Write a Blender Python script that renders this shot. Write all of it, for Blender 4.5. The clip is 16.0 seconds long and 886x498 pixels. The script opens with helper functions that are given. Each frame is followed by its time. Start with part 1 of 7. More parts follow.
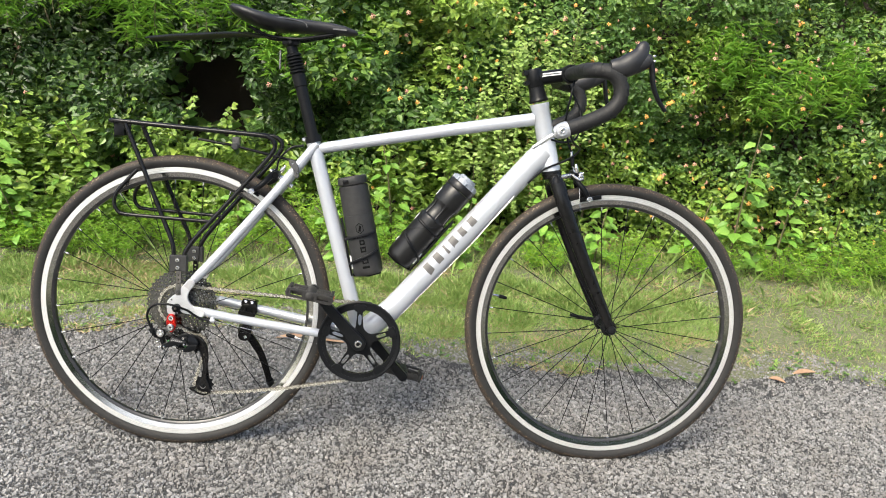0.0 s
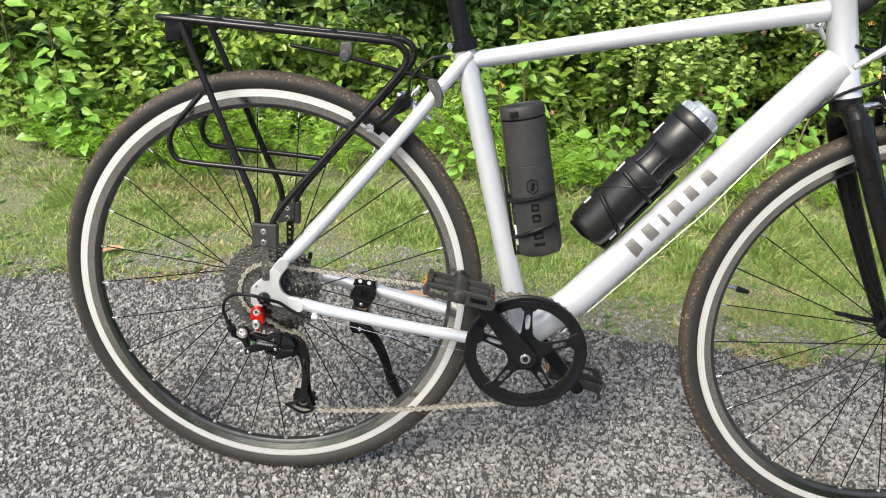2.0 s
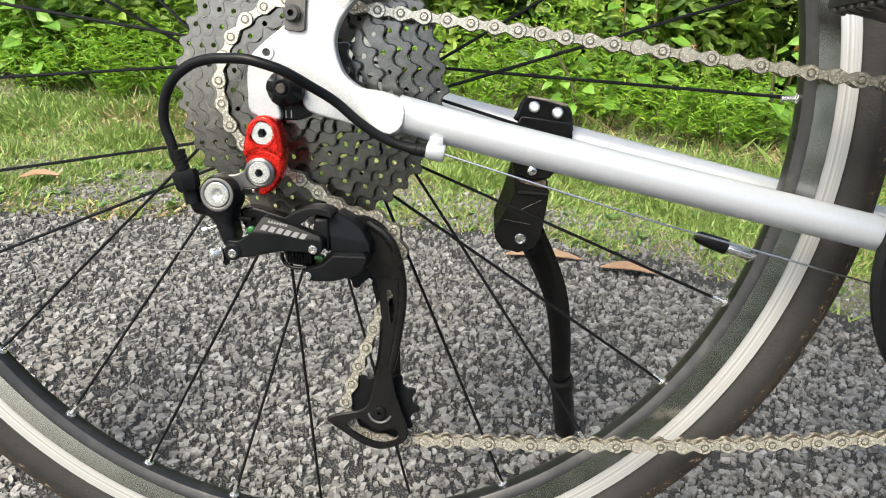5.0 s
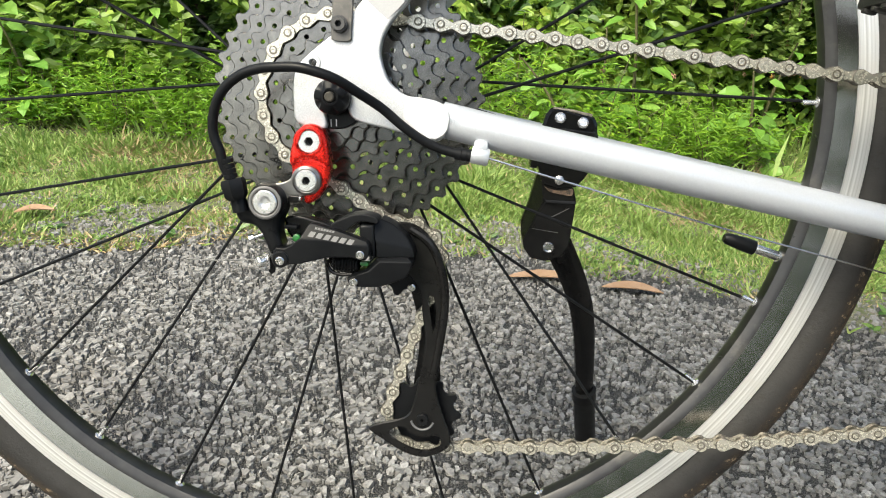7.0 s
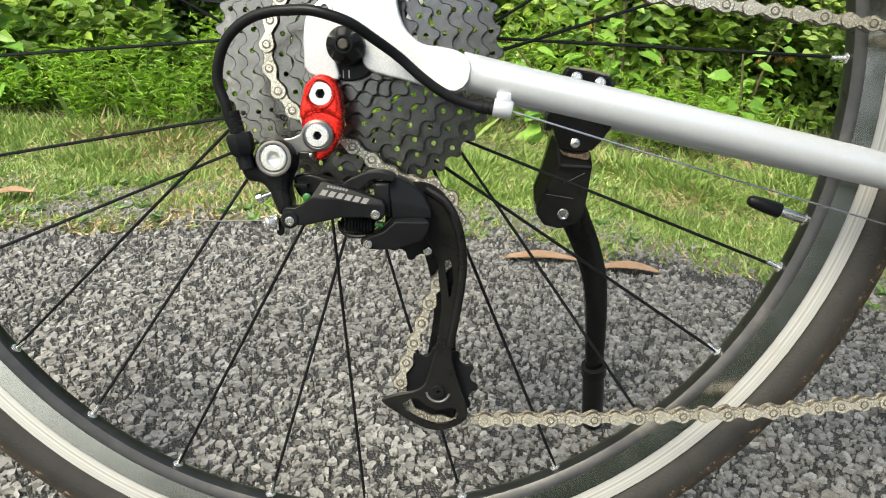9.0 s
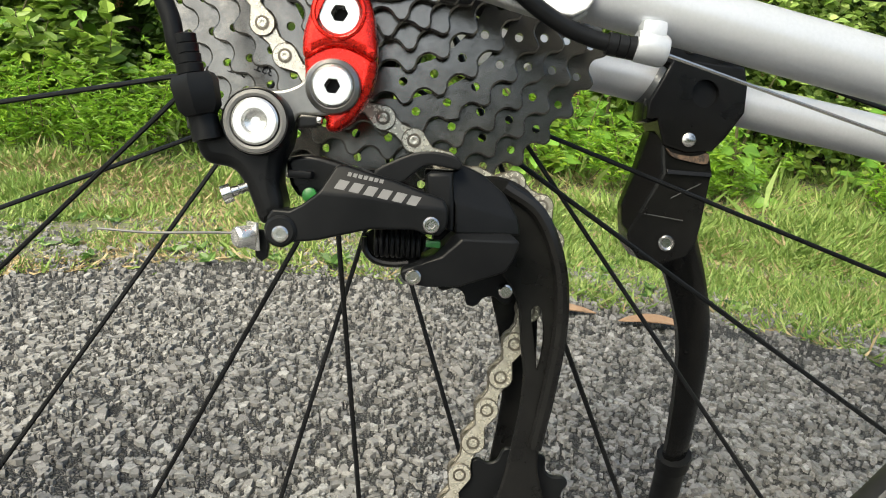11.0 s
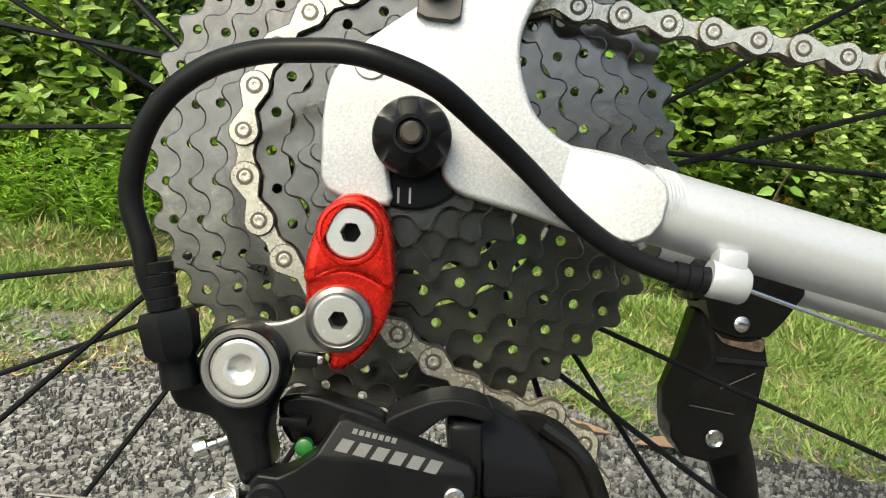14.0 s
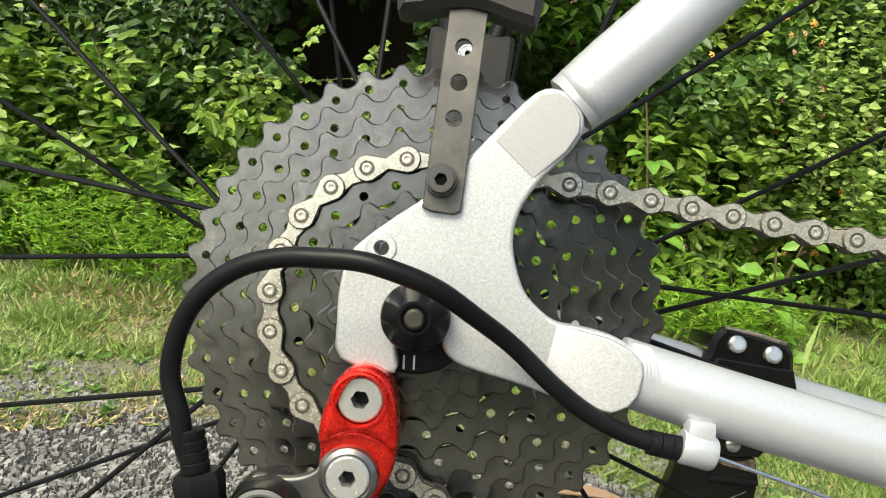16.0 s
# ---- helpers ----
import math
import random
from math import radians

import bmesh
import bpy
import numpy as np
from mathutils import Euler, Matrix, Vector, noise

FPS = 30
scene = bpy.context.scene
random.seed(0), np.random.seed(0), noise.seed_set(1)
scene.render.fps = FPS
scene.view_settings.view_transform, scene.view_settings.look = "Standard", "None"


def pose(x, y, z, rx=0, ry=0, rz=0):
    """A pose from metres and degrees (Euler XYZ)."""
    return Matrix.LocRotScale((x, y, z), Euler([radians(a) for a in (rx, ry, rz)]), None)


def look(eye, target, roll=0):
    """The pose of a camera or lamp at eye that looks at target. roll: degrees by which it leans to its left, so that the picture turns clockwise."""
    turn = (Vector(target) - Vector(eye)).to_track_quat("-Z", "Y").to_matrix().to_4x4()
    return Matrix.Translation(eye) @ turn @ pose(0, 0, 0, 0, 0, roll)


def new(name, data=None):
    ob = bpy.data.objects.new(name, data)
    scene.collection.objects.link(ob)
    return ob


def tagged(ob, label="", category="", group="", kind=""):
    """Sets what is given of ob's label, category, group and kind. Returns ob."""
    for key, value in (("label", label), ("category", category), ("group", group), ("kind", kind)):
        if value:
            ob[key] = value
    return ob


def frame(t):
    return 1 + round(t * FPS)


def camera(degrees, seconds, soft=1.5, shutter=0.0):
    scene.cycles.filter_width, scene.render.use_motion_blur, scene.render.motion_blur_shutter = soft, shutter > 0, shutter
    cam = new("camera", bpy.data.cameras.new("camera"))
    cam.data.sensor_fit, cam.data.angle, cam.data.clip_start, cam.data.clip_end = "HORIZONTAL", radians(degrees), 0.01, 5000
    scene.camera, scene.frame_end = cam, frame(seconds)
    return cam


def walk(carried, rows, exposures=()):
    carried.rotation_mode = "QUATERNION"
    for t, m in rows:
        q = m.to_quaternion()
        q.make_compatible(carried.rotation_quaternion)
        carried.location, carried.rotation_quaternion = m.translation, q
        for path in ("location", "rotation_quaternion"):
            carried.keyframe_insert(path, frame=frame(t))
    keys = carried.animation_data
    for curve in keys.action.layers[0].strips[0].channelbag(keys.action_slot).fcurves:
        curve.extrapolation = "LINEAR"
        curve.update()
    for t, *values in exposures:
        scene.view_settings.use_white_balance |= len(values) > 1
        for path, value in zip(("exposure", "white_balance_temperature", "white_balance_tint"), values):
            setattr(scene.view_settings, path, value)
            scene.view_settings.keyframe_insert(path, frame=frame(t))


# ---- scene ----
cam = camera(61.0, 16.0, soft=1.05)
# seconds, eye x, y, z, yaw, pitch, roll
PATH = [
    (0, 0.4739, -1.5956, 1.0660, -4.20, -18.85, 4.62),
    (0.5, 0.4582, -1.5421, 1.0638, -3.47, -20.16, 4.52),
    (1, 0.4935, -1.3619, 1.0712, -1.46, -22.08, 3.94),
    (1.5, 0.4654, -1.2019, 1.0498, 1.02, -25.54, 3.51),
    (2, 0.3190, -0.9774, 0.9911, 2.64, -28.80, 3.23),
    (2.5, 0.2823, -0.7370, 0.8996, 3.85, -32.26, 2.89),
    (3, 0.2727, -0.5803, 0.7626, 3.44, -34.33, 3.41),
    (3.5, 0.1707, -0.5009, 0.6130, 2.42, -33.31, 3.85),
    (4, 0.1330, -0.4224, 0.5122, 3.88, -30.76, 3.96),
    (4.2, 0.1328, -0.3892, 0.4795, 5.12, -29.29, 4.03),
    (6.3, 0.0857, -0.3990, 0.4281, 2.73, -21.69, 4.38),
    (6.5, 0.0859, -0.4031, 0.4283, 2.81, -21.57, 4.33),
    (7, 0.0814, -0.4064, 0.4239, 2.58, -21.76, 3.58),
    (7.5, 0.0751, -0.4105, 0.4225, 2.68, -21.68, 2.91),
    (8, 0.0688, -0.4100, 0.4184, 2.83, -21.68, 2.75),
    (8.5, 0.0645, -0.4070, 0.4122, 2.14, -21.98, 3.13),
    (9, 0.0611, -0.3930, 0.3982, 0.87, -22.19, 3.94),
    (9.2, 0.0600, -0.3813, 0.3851, -0.51, -21.86, 4.23),
    (11.3, 0.0109, -0.2237, 0.3283, -2.94, -17.50, 6.08),
    (11.5, 0.0098, -0.2113, 0.3287, -3.48, -17.29, 6.35),
    (12, 0.0127, -0.1950, 0.3256, -3.69, -16.51, 6.63),
    (12.5, 0.0192, -0.1920, 0.3252, -3.88, -15.49, 6.87),
    (13, 0.0154, -0.1937, 0.3414, -3.39, -14.77, 7.26),
    (13.5, 0.0092, -0.1951, 0.3473, -2.53, -13.30, 6.84),
    (14, 0.0061, -0.1923, 0.3627, -1.55, -12.88, 7.25),
    (14.5, 0.0006, -0.1929, 0.3747, -0.84, -12.18, 7.56),
    (15, 0.0008, -0.1973, 0.3872, 0.15, -11.59, 7.34),
    (15.5, 0.0035, -0.2023, 0.3963, 0.49, -10.90, 7.53),
    (16, 0.0081, -0.2081, 0.4037, 0.87, -10.59, 7.72),
]


def aimed(x, y, z, yaw, pitch, roll):
    """The camera's pose: yaw to the left of +y, pitch up, roll as look() takes it."""
    a, b = radians(yaw), radians(pitch)
    way = Vector((-math.sin(a) * math.cos(b), math.cos(a) * math.cos(b), math.sin(b)))
    return look((x, y, z), Vector((x, y, z)) + way, roll)


walk(cam, [(t, aimed(*row)) for t, *row in PATH], [(0, 1.2, 6500, 7), (4, 1.22, 6600, 6), (9, 1.16, 6800, 1), (12, 1.06, 7000, 1), (14.5, 0.98, 7150, -1), (16, 1.04, 7000, 0)])

# ---- light: a bright, hazy sky ----
SUN_UP, SUN_WAY = 52.0, (-0.45, -0.62)
world = bpy.data.worlds.new("sky")
scene.world = world
world.use_nodes = True
wn, wl = world.node_tree.nodes, world.node_tree.links
sky = wn.new("ShaderNodeTexSky")
sky.sky_type, sky.sun_disc = "NISHITA", False
sky.sun_elevation, sky.sun_rotation = radians(SUN_UP), math.atan2(SUN_WAY[0], SUN_WAY[1])
sky.air_density, sky.dust_density, sky.ozone_density = 1.0, 4.0, 0.6
wn["Background"].inputs["Strength"].default_value = 0.15
wl.new(sky.outputs[0], wn["Background"].inputs["Color"])
sun = new("sun", bpy.data.lights.new("sun", "SUN"))
sun.data.energy, sun.data.angle, sun.data.color = 2.2, radians(28), (1.0, 0.93, 0.8)
up = math.tan(radians(SUN_UP)) * math.hypot(*SUN_WAY)
sun.matrix_world = look((SUN_WAY[0] * 10, SUN_WAY[1] * 10, up * 10), (0, 0, 0))


# ---- materials ----
def nodes_of(name):
    m = bpy.data.materials.new(name)
    m.use_nodes = True
    return m, m.node_tree.nodes, m.node_tree.links


def mixed(n, l, fac, a, b):
    mx = n.new("ShaderNodeMix")
    mx.data_type = "RGBA"
    for s, v in ((mx.inputs[0], fac), (mx.inputs[6], a), (mx.inputs[7], b)):
        if isinstance(v, (int, float)):
            s.default_value = v
        elif isinstance(v, tuple):
            s.default_value = (*v, 1)
        else:
            l.new(v, s)
    return mx.outputs[2]


def noise_of(n, l, vec, scale, detail=4.0, rough=0.6):
    t = n.new("ShaderNodeTexNoise")
    t.inputs["Scale"].default_value, t.inputs["Detail"].default_value, t.inputs["Roughness"].default_value = scale, detail, rough
    l.new(vec, t.inputs["Vector"])
    return t.outputs["Fac"]


def ramp_of(n, l, fac, lo, hi):
    r = n.new("ShaderNodeMapRange")
    r.inputs["From Min"].default_value, r.inputs["From Max"].default_value = lo, hi
    l.new(fac, r.inputs["Value"])
    return r.outputs["Result"]


def surface(name, col, col2=None, dirt=None, scale=60.0, rough=0.5, metal=0.0, bump=0.1, fine=600.0, wear=(0.55, 0.75), coat=0.0, rvar=0.15, spec=0.5):
    """A surface with two scales of variation: col to col2 by a fine grain, dirt in larger stains."""
    m, n, l = nodes_of(name)
    bsdf, tc = n["Principled BSDF"], n.new("ShaderNodeTexCoord")
    vec = tc.outputs["Object"]
    base = mixed(n, l, ramp_of(n, l, noise_of(n, l, vec, scale), 0.3, 0.7), col, col2 or tuple(c * 0.8 for c in col))
    if dirt:
        base = mixed(n, l, ramp_of(n, l, noise_of(n, l, vec, scale * 0.35, 8, 0.7), *wear), base, dirt)
    l.new(base, bsdf.inputs["Base Color"])
    rn = n.new("ShaderNodeMapRange")
    rn.inputs["To Min"].default_value, rn.inputs["To Max"].default_value = max(0.04, rough - rvar), min(1.0, rough + rvar)
    l.new(noise_of(n, l, vec, scale * 1.7), rn.inputs["Value"])
    l.new(rn.outputs["Result"], bsdf.inputs["Roughness"])
    bsdf.inputs["Metallic"].default_value = metal
    bsdf.inputs["Coat Weight"].default_value = coat
    bsdf.inputs["Specular IOR Level"].default_value = spec
    if bump:
        bp = n.new("ShaderNodeBump")
        bp.inputs["Strength"].default_value, bp.inputs["Distance"].default_value = bump, 0.12 / fine
        l.new(noise_of(n, l, vec, fine, 3), bp.inputs["Height"])
        l.new(bp.outputs[0], bsdf.inputs["Normal"])
    return m


def foliage(name, dark, mid, light, gloss=0.45, through_it=0.35):
    """Leaves: each island takes its own green; some light comes through."""
    m, n, l = nodes_of(name)
    bsdf, out = n["Principled BSDF"], n["Material Output"]
    rnd = n.new("ShaderNodeNewGeometry").outputs["Random Per Island"]
    tc = n.new("ShaderNodeTexCoord").outputs["Object"]
    c = mixed(n, l, ramp_of(n, l, rnd, 0.0, 0.6), dark, mid)
    c = mixed(n, l, ramp_of(n, l, rnd, 0.6, 1.0), c, light)
    c = mixed(n, l, ramp_of(n, l, noise_of(n, l, tc, 2.2), 0.35, 0.7), c, tuple(0.8 * v for v in mid))
    c = mixed(n, l, ramp_of(n, l, noise_of(n, l, tc, 160), 0.55, 0.9), c, tuple(0.6 * v for v in mid))
    l.new(c, bsdf.inputs["Base Color"])
    bsdf.inputs["Roughness"].default_value = gloss
    tr, mx = n.new("ShaderNodeBsdfTranslucent"), n.new("ShaderNodeMixShader")
    l.new(c, tr.inputs["Color"])
    mx.inputs[0].default_value = through_it
    l.new(bsdf.outputs[0], mx.inputs[1])
    l.new(tr.outputs[0], mx.inputs[2])
    l.new(mx.outputs[0], out.inputs["Surface"])
    return m


def tyre_rubber():
    """Black rubber, its tread worn and caked brown with dry soil."""
    m, n, l = nodes_of("tyre_rubber")
    bsdf = n["Principled BSDF"]
    vec = n.new("ShaderNodeTexCoord").outputs["Object"]
    sx = n.new("ShaderNodeSeparateXYZ")
    l.new(vec, sx.inputs[0])
    hyp = n.new("ShaderNodeVectorMath")
    hyp.operation = "LENGTH"
    cx = n.new("ShaderNodeCombineXYZ")
    l.new(sx.outputs[0], cx.inputs[0]), l.new(sx.outputs[2], cx.inputs[1])
    l.new(cx.outputs[0], hyp.inputs[0])
    tread = ramp_of(n, l, hyp.outputs["Value"], 0.331, 0.337)
    rub = mixed(n, l, noise_of(n, l, vec, 90), (0.013, 0.0128, 0.0126), (0.027, 0.026, 0.025))
    soil = mixed(n, l, noise_of(n, l, vec, 420), (0.018, 0.0155, 0.0135), (0.088, 0.06, 0.038))
    dust = mixed(n, l, noise_of(n, l, vec, 300), (0.022, 0.02, 0.018), (0.06, 0.05, 0.04))
    soil = mixed(n, l, ramp_of(n, l, noise_of(n, l, vec, 9, 3), 0.25, 0.45), dust, soil)
    crumbs = ramp_of(n, l, noise_of(n, l, vec, 260, 3), 0.6, 0.68)
    mul = n.new("ShaderNodeMath")
    mul.operation = "MULTIPLY"
    l.new(tread, mul.inputs[0])
    l.new(ramp_of(n, l, noise_of(n, l, vec, 150, 8, 0.85), 0.42, 0.54), mul.inputs[1])
    fleck = n.new("ShaderNodeMath")
    fleck.operation = "MULTIPLY"
    l.new(ramp_of(n, l, hyp.outputs["Value"], 0.3315, 0.335), fleck.inputs[0])
    l.new(ramp_of(n, l, noise_of(n, l, vec, 210, 4, 0.7), 0.6, 0.65), fleck.inputs[1])
    worn = mixed(n, l, crumbs, mixed(n, l, mul.outputs[0], rub, soil), (0.016, 0.0145, 0.013))
    l.new(mixed(n, l, fleck.outputs[0], worn, (0.25, 0.19, 0.125)), bsdf.inputs["Base Color"])
    bsdf.inputs["Roughness"].default_value = 0.62
    bsdf.inputs["Specular IOR Level"].default_value = 0.25
    bp = n.new("ShaderNodeBump")
    bp.inputs["Strength"].default_value, bp.inputs["Distance"].default_value = 0.5, 0.0008
    l.new(noise_of(n, l, vec, 500), bp.inputs["Height"])
    l.new(bp.outputs[0], bsdf.inputs["Normal"])
    return m


def turned_metal(name):
    """Bright metal with fine grooves running round the wheel."""
    m, n, l = nodes_of(name)
    bsdf = n["Principled BSDF"]
    vec = n.new("ShaderNodeTexCoord").outputs["Object"]
    sx, cx, hyp = n.new("ShaderNodeSeparateXYZ"), n.new("ShaderNodeCombineXYZ"), n.new("ShaderNodeVectorMath")
    hyp.operation = "LENGTH"
    l.new(vec, sx.inputs[0])
    l.new(sx.outputs[0], cx.inputs[0]), l.new(sx.outputs[2], cx.inputs[1])
    l.new(cx.outputs[0], hyp.inputs[0])
    rad = n.new("ShaderNodeCombineXYZ")
    l.new(hyp.outputs["Value"], rad.inputs[0])
    grooves = noise_of(n, l, rad.outputs[0], 700, 3)
    c = mixed(n, l, ramp_of(n, l, grooves, 0.38, 0.6), (0.5, 0.495, 0.48), (0.77, 0.77, 0.755))
    c = mixed(n, l, ramp_of(n, l, noise_of(n, l, vec, 60, 5), 0.55, 0.8), c, (0.64, 0.625, 0.59))
    l.new(c, bsdf.inputs["Base Color"])
    bsdf.inputs["Metallic"].default_value, bsdf.inputs["Roughness"].default_value = 0.6, 0.36
    bp = n.new("ShaderNodeBump")
    bp.inputs["Strength"].default_value, bp.inputs["Distance"].default_value = 0.3, 0.0004
    l.new(grooves, bp.inputs["Height"])
    l.new(bp.outputs[0], bsdf.inputs["Normal"])
    return m


def chippings(name, rnd_source, scale=120, deep=1.0):
    """Grey road stone: each chip takes its own grey."""
    m, n, l = nodes_of(name)
    bsdf = n["Principled BSDF"]
    vec = n.new("ShaderNodeTexCoord").outputs["Object"]
    if rnd_source == "island":
        rnd = n.new("ShaderNodeNewGeometry").outputs["Random Per Island"]
    else:
        v = n.new("ShaderNodeTexVoronoi")
        v.inputs["Scale"].default_value = scale
        l.new(vec, v.inputs["Vector"])
        s = n.new("ShaderNodeSeparateColor")
        l.new(v.outputs["Color"], s.inputs[0])
        rnd = s.outputs[0]
    c = mixed(n, l, ramp_of(n, l, rnd, 0.0, 0.75), (0.135 * deep, 0.132 * deep, 0.128 * deep), (0.262 * deep, 0.256 * deep, 0.246 * deep))
    c = mixed(n, l, ramp_of(n, l, rnd, 0.8, 1.0), c, (0.33 * deep, 0.328 * deep, 0.318 * deep))
    c = mixed(n, l, ramp_of(n, l, noise_of(n, l, vec, 420, 5), 0.45, 0.8), c, (0.1, 0.1, 0.1))
    c = mixed(n, l, ramp_of(n, l, noise_of(n, l, vec, 3.5, 5), 0.5, 0.75), c, (0.18 * deep, 0.168 * deep, 0.155 * deep))
    if rnd_source != "island":
        edge = n.new("ShaderNodeTexVoronoi")
        edge.feature = "DISTANCE_TO_EDGE"
        edge.inputs["Scale"].default_value = scale
        l.new(vec, edge.inputs["Vector"])
        c = mixed(n, l, ramp_of(n, l, edge.outputs["Distance"], 0.02, 0.14), (0.03, 0.03, 0.03), c)
        bp = n.new("ShaderNodeBump")
        bp.inputs["Distance"].default_value = 0.003
        l.new(ramp_of(n, l, edge.outputs["Distance"], 0.0, 0.3), bp.inputs["Height"])
        l.new(bp.outputs[0], bsdf.inputs["Normal"])
    l.new(c, bsdf.inputs["Base Color"])
    bsdf.inputs["Roughness"].default_value = 0.75
    return m


PAINT = surface("silver_paint", (0.465, 0.486, 0.526), (0.418, 0.438, 0.476), None, 900, 0.33, 0.32, 0.04, 2500, coat=0.25, rvar=0.05)
CAST = surface("blasted_aluminium", (0.655, 0.665, 0.68), (0.44, 0.447, 0.458), (0.56, 0.56, 0.56), 1500, 0.4, 0.65, 0.8, 2600, rvar=0.1)
STEEL = surface("bright_steel", (0.68, 0.67, 0.65), (0.58, 0.57, 0.55), (0.42, 0.39, 0.35), 260, 0.24, 1.0, 0.02, 3000, (0.66, 0.95), rvar=0.07)
CHAIN = surface("nickel_chain", (0.6, 0.575, 0.5), (0.48, 0.46, 0.39), (0.2, 0.175, 0.13), 300, 0.26, 0.68, 0.06, 1600, (0.57, 0.88))
SATIN = surface("satin_grey_metal", (0.23, 0.226, 0.22), (0.17, 0.168, 0.163), (0.3, 0.29, 0.27), 140, 0.3, 0.9, 0.05, 2400, (0.6, 0.95), rvar=0.07)
GREENP = surface("green_plastic", (0.02, 0.16, 0.03), (0.015, 0.1, 0.02), None, 300, 0.35, 0.0, 0.05, 900)
SCUFF = surface("brown_scuff", (0.2, 0.13, 0.085), (0.1, 0.065, 0.045), (0.03, 0.024, 0.02), 900, 0.8, 0.0, 0.6, 1800, (0.45, 0.6))
BLACK = surface("black_coating", (0.0052, 0.0056, 0.0064), (0.008, 0.0084, 0.0092), (0.02, 0.0195, 0.0185), 120, 0.32, 0.0, 0.1, 900, (0.64, 0.95), spec=0.15)
GLOSSB = surface("gloss_black", (0.005, 0.005, 0.0052), (0.009, 0.009, 0.009), (0.02, 0.018, 0.016), 80, 0.2, 0.0, 0.04, 700, (0.62, 0.95), rvar=0.08, spec=0.22)
PLASTIC = surface("black_plastic", (0.0042, 0.0047, 0.0056), (0.0075, 0.008, 0.009), (0.013, 0.013, 0.013), 90, 0.38, 0.0, 0.12, 1200, (0.62, 0.95), spec=0.15, rvar=0.1)
PEDALP = surface("dusty_plastic", (0.012, 0.0118, 0.0115), (0.022, 0.021, 0.02), (0.065, 0.06, 0.053), 110, 0.55, 0.0, 0.2, 900, (0.52, 0.85), spec=0.35)
COGS = surface("phosphate_steel", (0.142, 0.138, 0.131), (0.205, 0.199, 0.188), (0.42, 0.385, 0.33), 150, 0.21, 0.9, 0.16, 420, (0.56, 0.9), rvar=0.12)
BOTTLE = surface("bottle_plastic", (0.006, 0.006, 0.0064), (0.01, 0.01, 0.01), (0.02, 0.019, 0.017), 50, 0.34, 0.0, 0.1, 600, (0.6, 0.95), spec=0.35)
TAPE = surface("bar_tape", (0.009, 0.009, 0.0095), (0.016, 0.016, 0.016), None, 60, 0.6, 0.0, 0.4, 900, spec=0.3)
FOAM = surface("saddle_cover", (0.011, 0.011, 0.0125), (0.018, 0.018, 0.0195), None, 40, 0.45, 0.0, 0.25, 1500, spec=0.4)
RED = surface("red_anodised", (0.8, 0.026, 0.017), (0.66, 0.019, 0.013), None, 300, 0.27, 0.8, 0.03, 1500, coat=0.2, rvar=0.06)
RIMB = surface("black_rim", (0.03, 0.03, 0.032), (0.05, 0.05, 0.05), (0.14, 0.13, 0.11), 60, 0.33, 0.6, 0.05, 900, (0.55, 0.85))
RIMG = surface("worn_rim_wall", (0.44, 0.425, 0.39), (0.5, 0.485, 0.45), (0.36, 0.335, 0.29), 40, 0.16, 1.0, 0.03, 900, (0.55, 0.85), rvar=0.05)
TRACK = turned_metal("machined_track")
SILVER = surface("bright_plating", (0.72, 0.72, 0.715), (0.64, 0.64, 0.635), None, 300, 0.26, 0.82, 0.02, 3000, rvar=0.03)
RUBBER = tyre_rubber()
INK = surface("dark_tube_print", (0.075, 0.071, 0.068), (0.1, 0.096, 0.092), None, 100, 0.4, 0.0, 0.0)
LIGHTP = surface("light_grey_print", (0.1, 0.1, 0.105), (0.08, 0.08, 0.085), None, 100, 0.45, 0.0, 0.0)
WHITEP = surface("white_print", (0.62, 0.62, 0.62), (0.5, 0.5, 0.5), None, 500, 0.5, 0.0, 0.0)
FROST = surface("frosted_cap", (0.2, 0.225, 0.26), (0.16, 0.18, 0.21), None, 60, 0.4, 0.0, 0.05)
AMBER = surface("amber_reflector", (0.7, 0.2, 0.01), (0.5, 0.13, 0.01), None, 400, 0.15, 0.0, 0.3, 1200, coat=0.5)
GREYP = surface("grey_plastic", (0.08, 0.08, 0.082), (0.12, 0.12, 0.12), None, 80, 0.5, 0.0, 0.1)
GREASE = surface("greasy_steel", (0.065, 0.058, 0.047), (0.12, 0.106, 0.086), (0.028, 0.024, 0.02), 300, 0.45, 0.6, 0.2, 900)
TOOLB = surface("matt_bottle", (0.017, 0.017, 0.0172), (0.026, 0.026, 0.026), (0.045, 0.042, 0.038), 60, 0.5, 0.0, 0.25, 900, (0.5, 0.85), spec=0.35)
DARKG = surface("dark_grey_plastic", (0.035, 0.035, 0.036), (0.055, 0.055, 0.055), None, 80, 0.5, 0.0, 0.1)
CHIPS = chippings("road_chips", "island")
ROADFAR = chippings("road_surface", "cells")
TAR = chippings("road_matrix", "cells", 330, 0.5)
SOIL = surface("verge_soil", (0.1, 0.09, 0.06), (0.2, 0.185, 0.13), (0.075, 0.1, 0.03), 230, 0.95, 0.0, 1.0, 110, (0.42, 0.6))
# Earth taken near black: the hollow's deep shade is put into this colour.
BANKM = surface("shade_dark_earth", (0.022, 0.015, 0.011), (0.036, 0.024, 0.017), (0.014, 0.01, 0.008), 6, 0.95, 0.0, 1.0, 60)
BARK = surface("green_stem", (0.12, 0.12, 0.05), (0.09, 0.07, 0.035), None, 50, 0.8, 0.0, 0.4, 300)
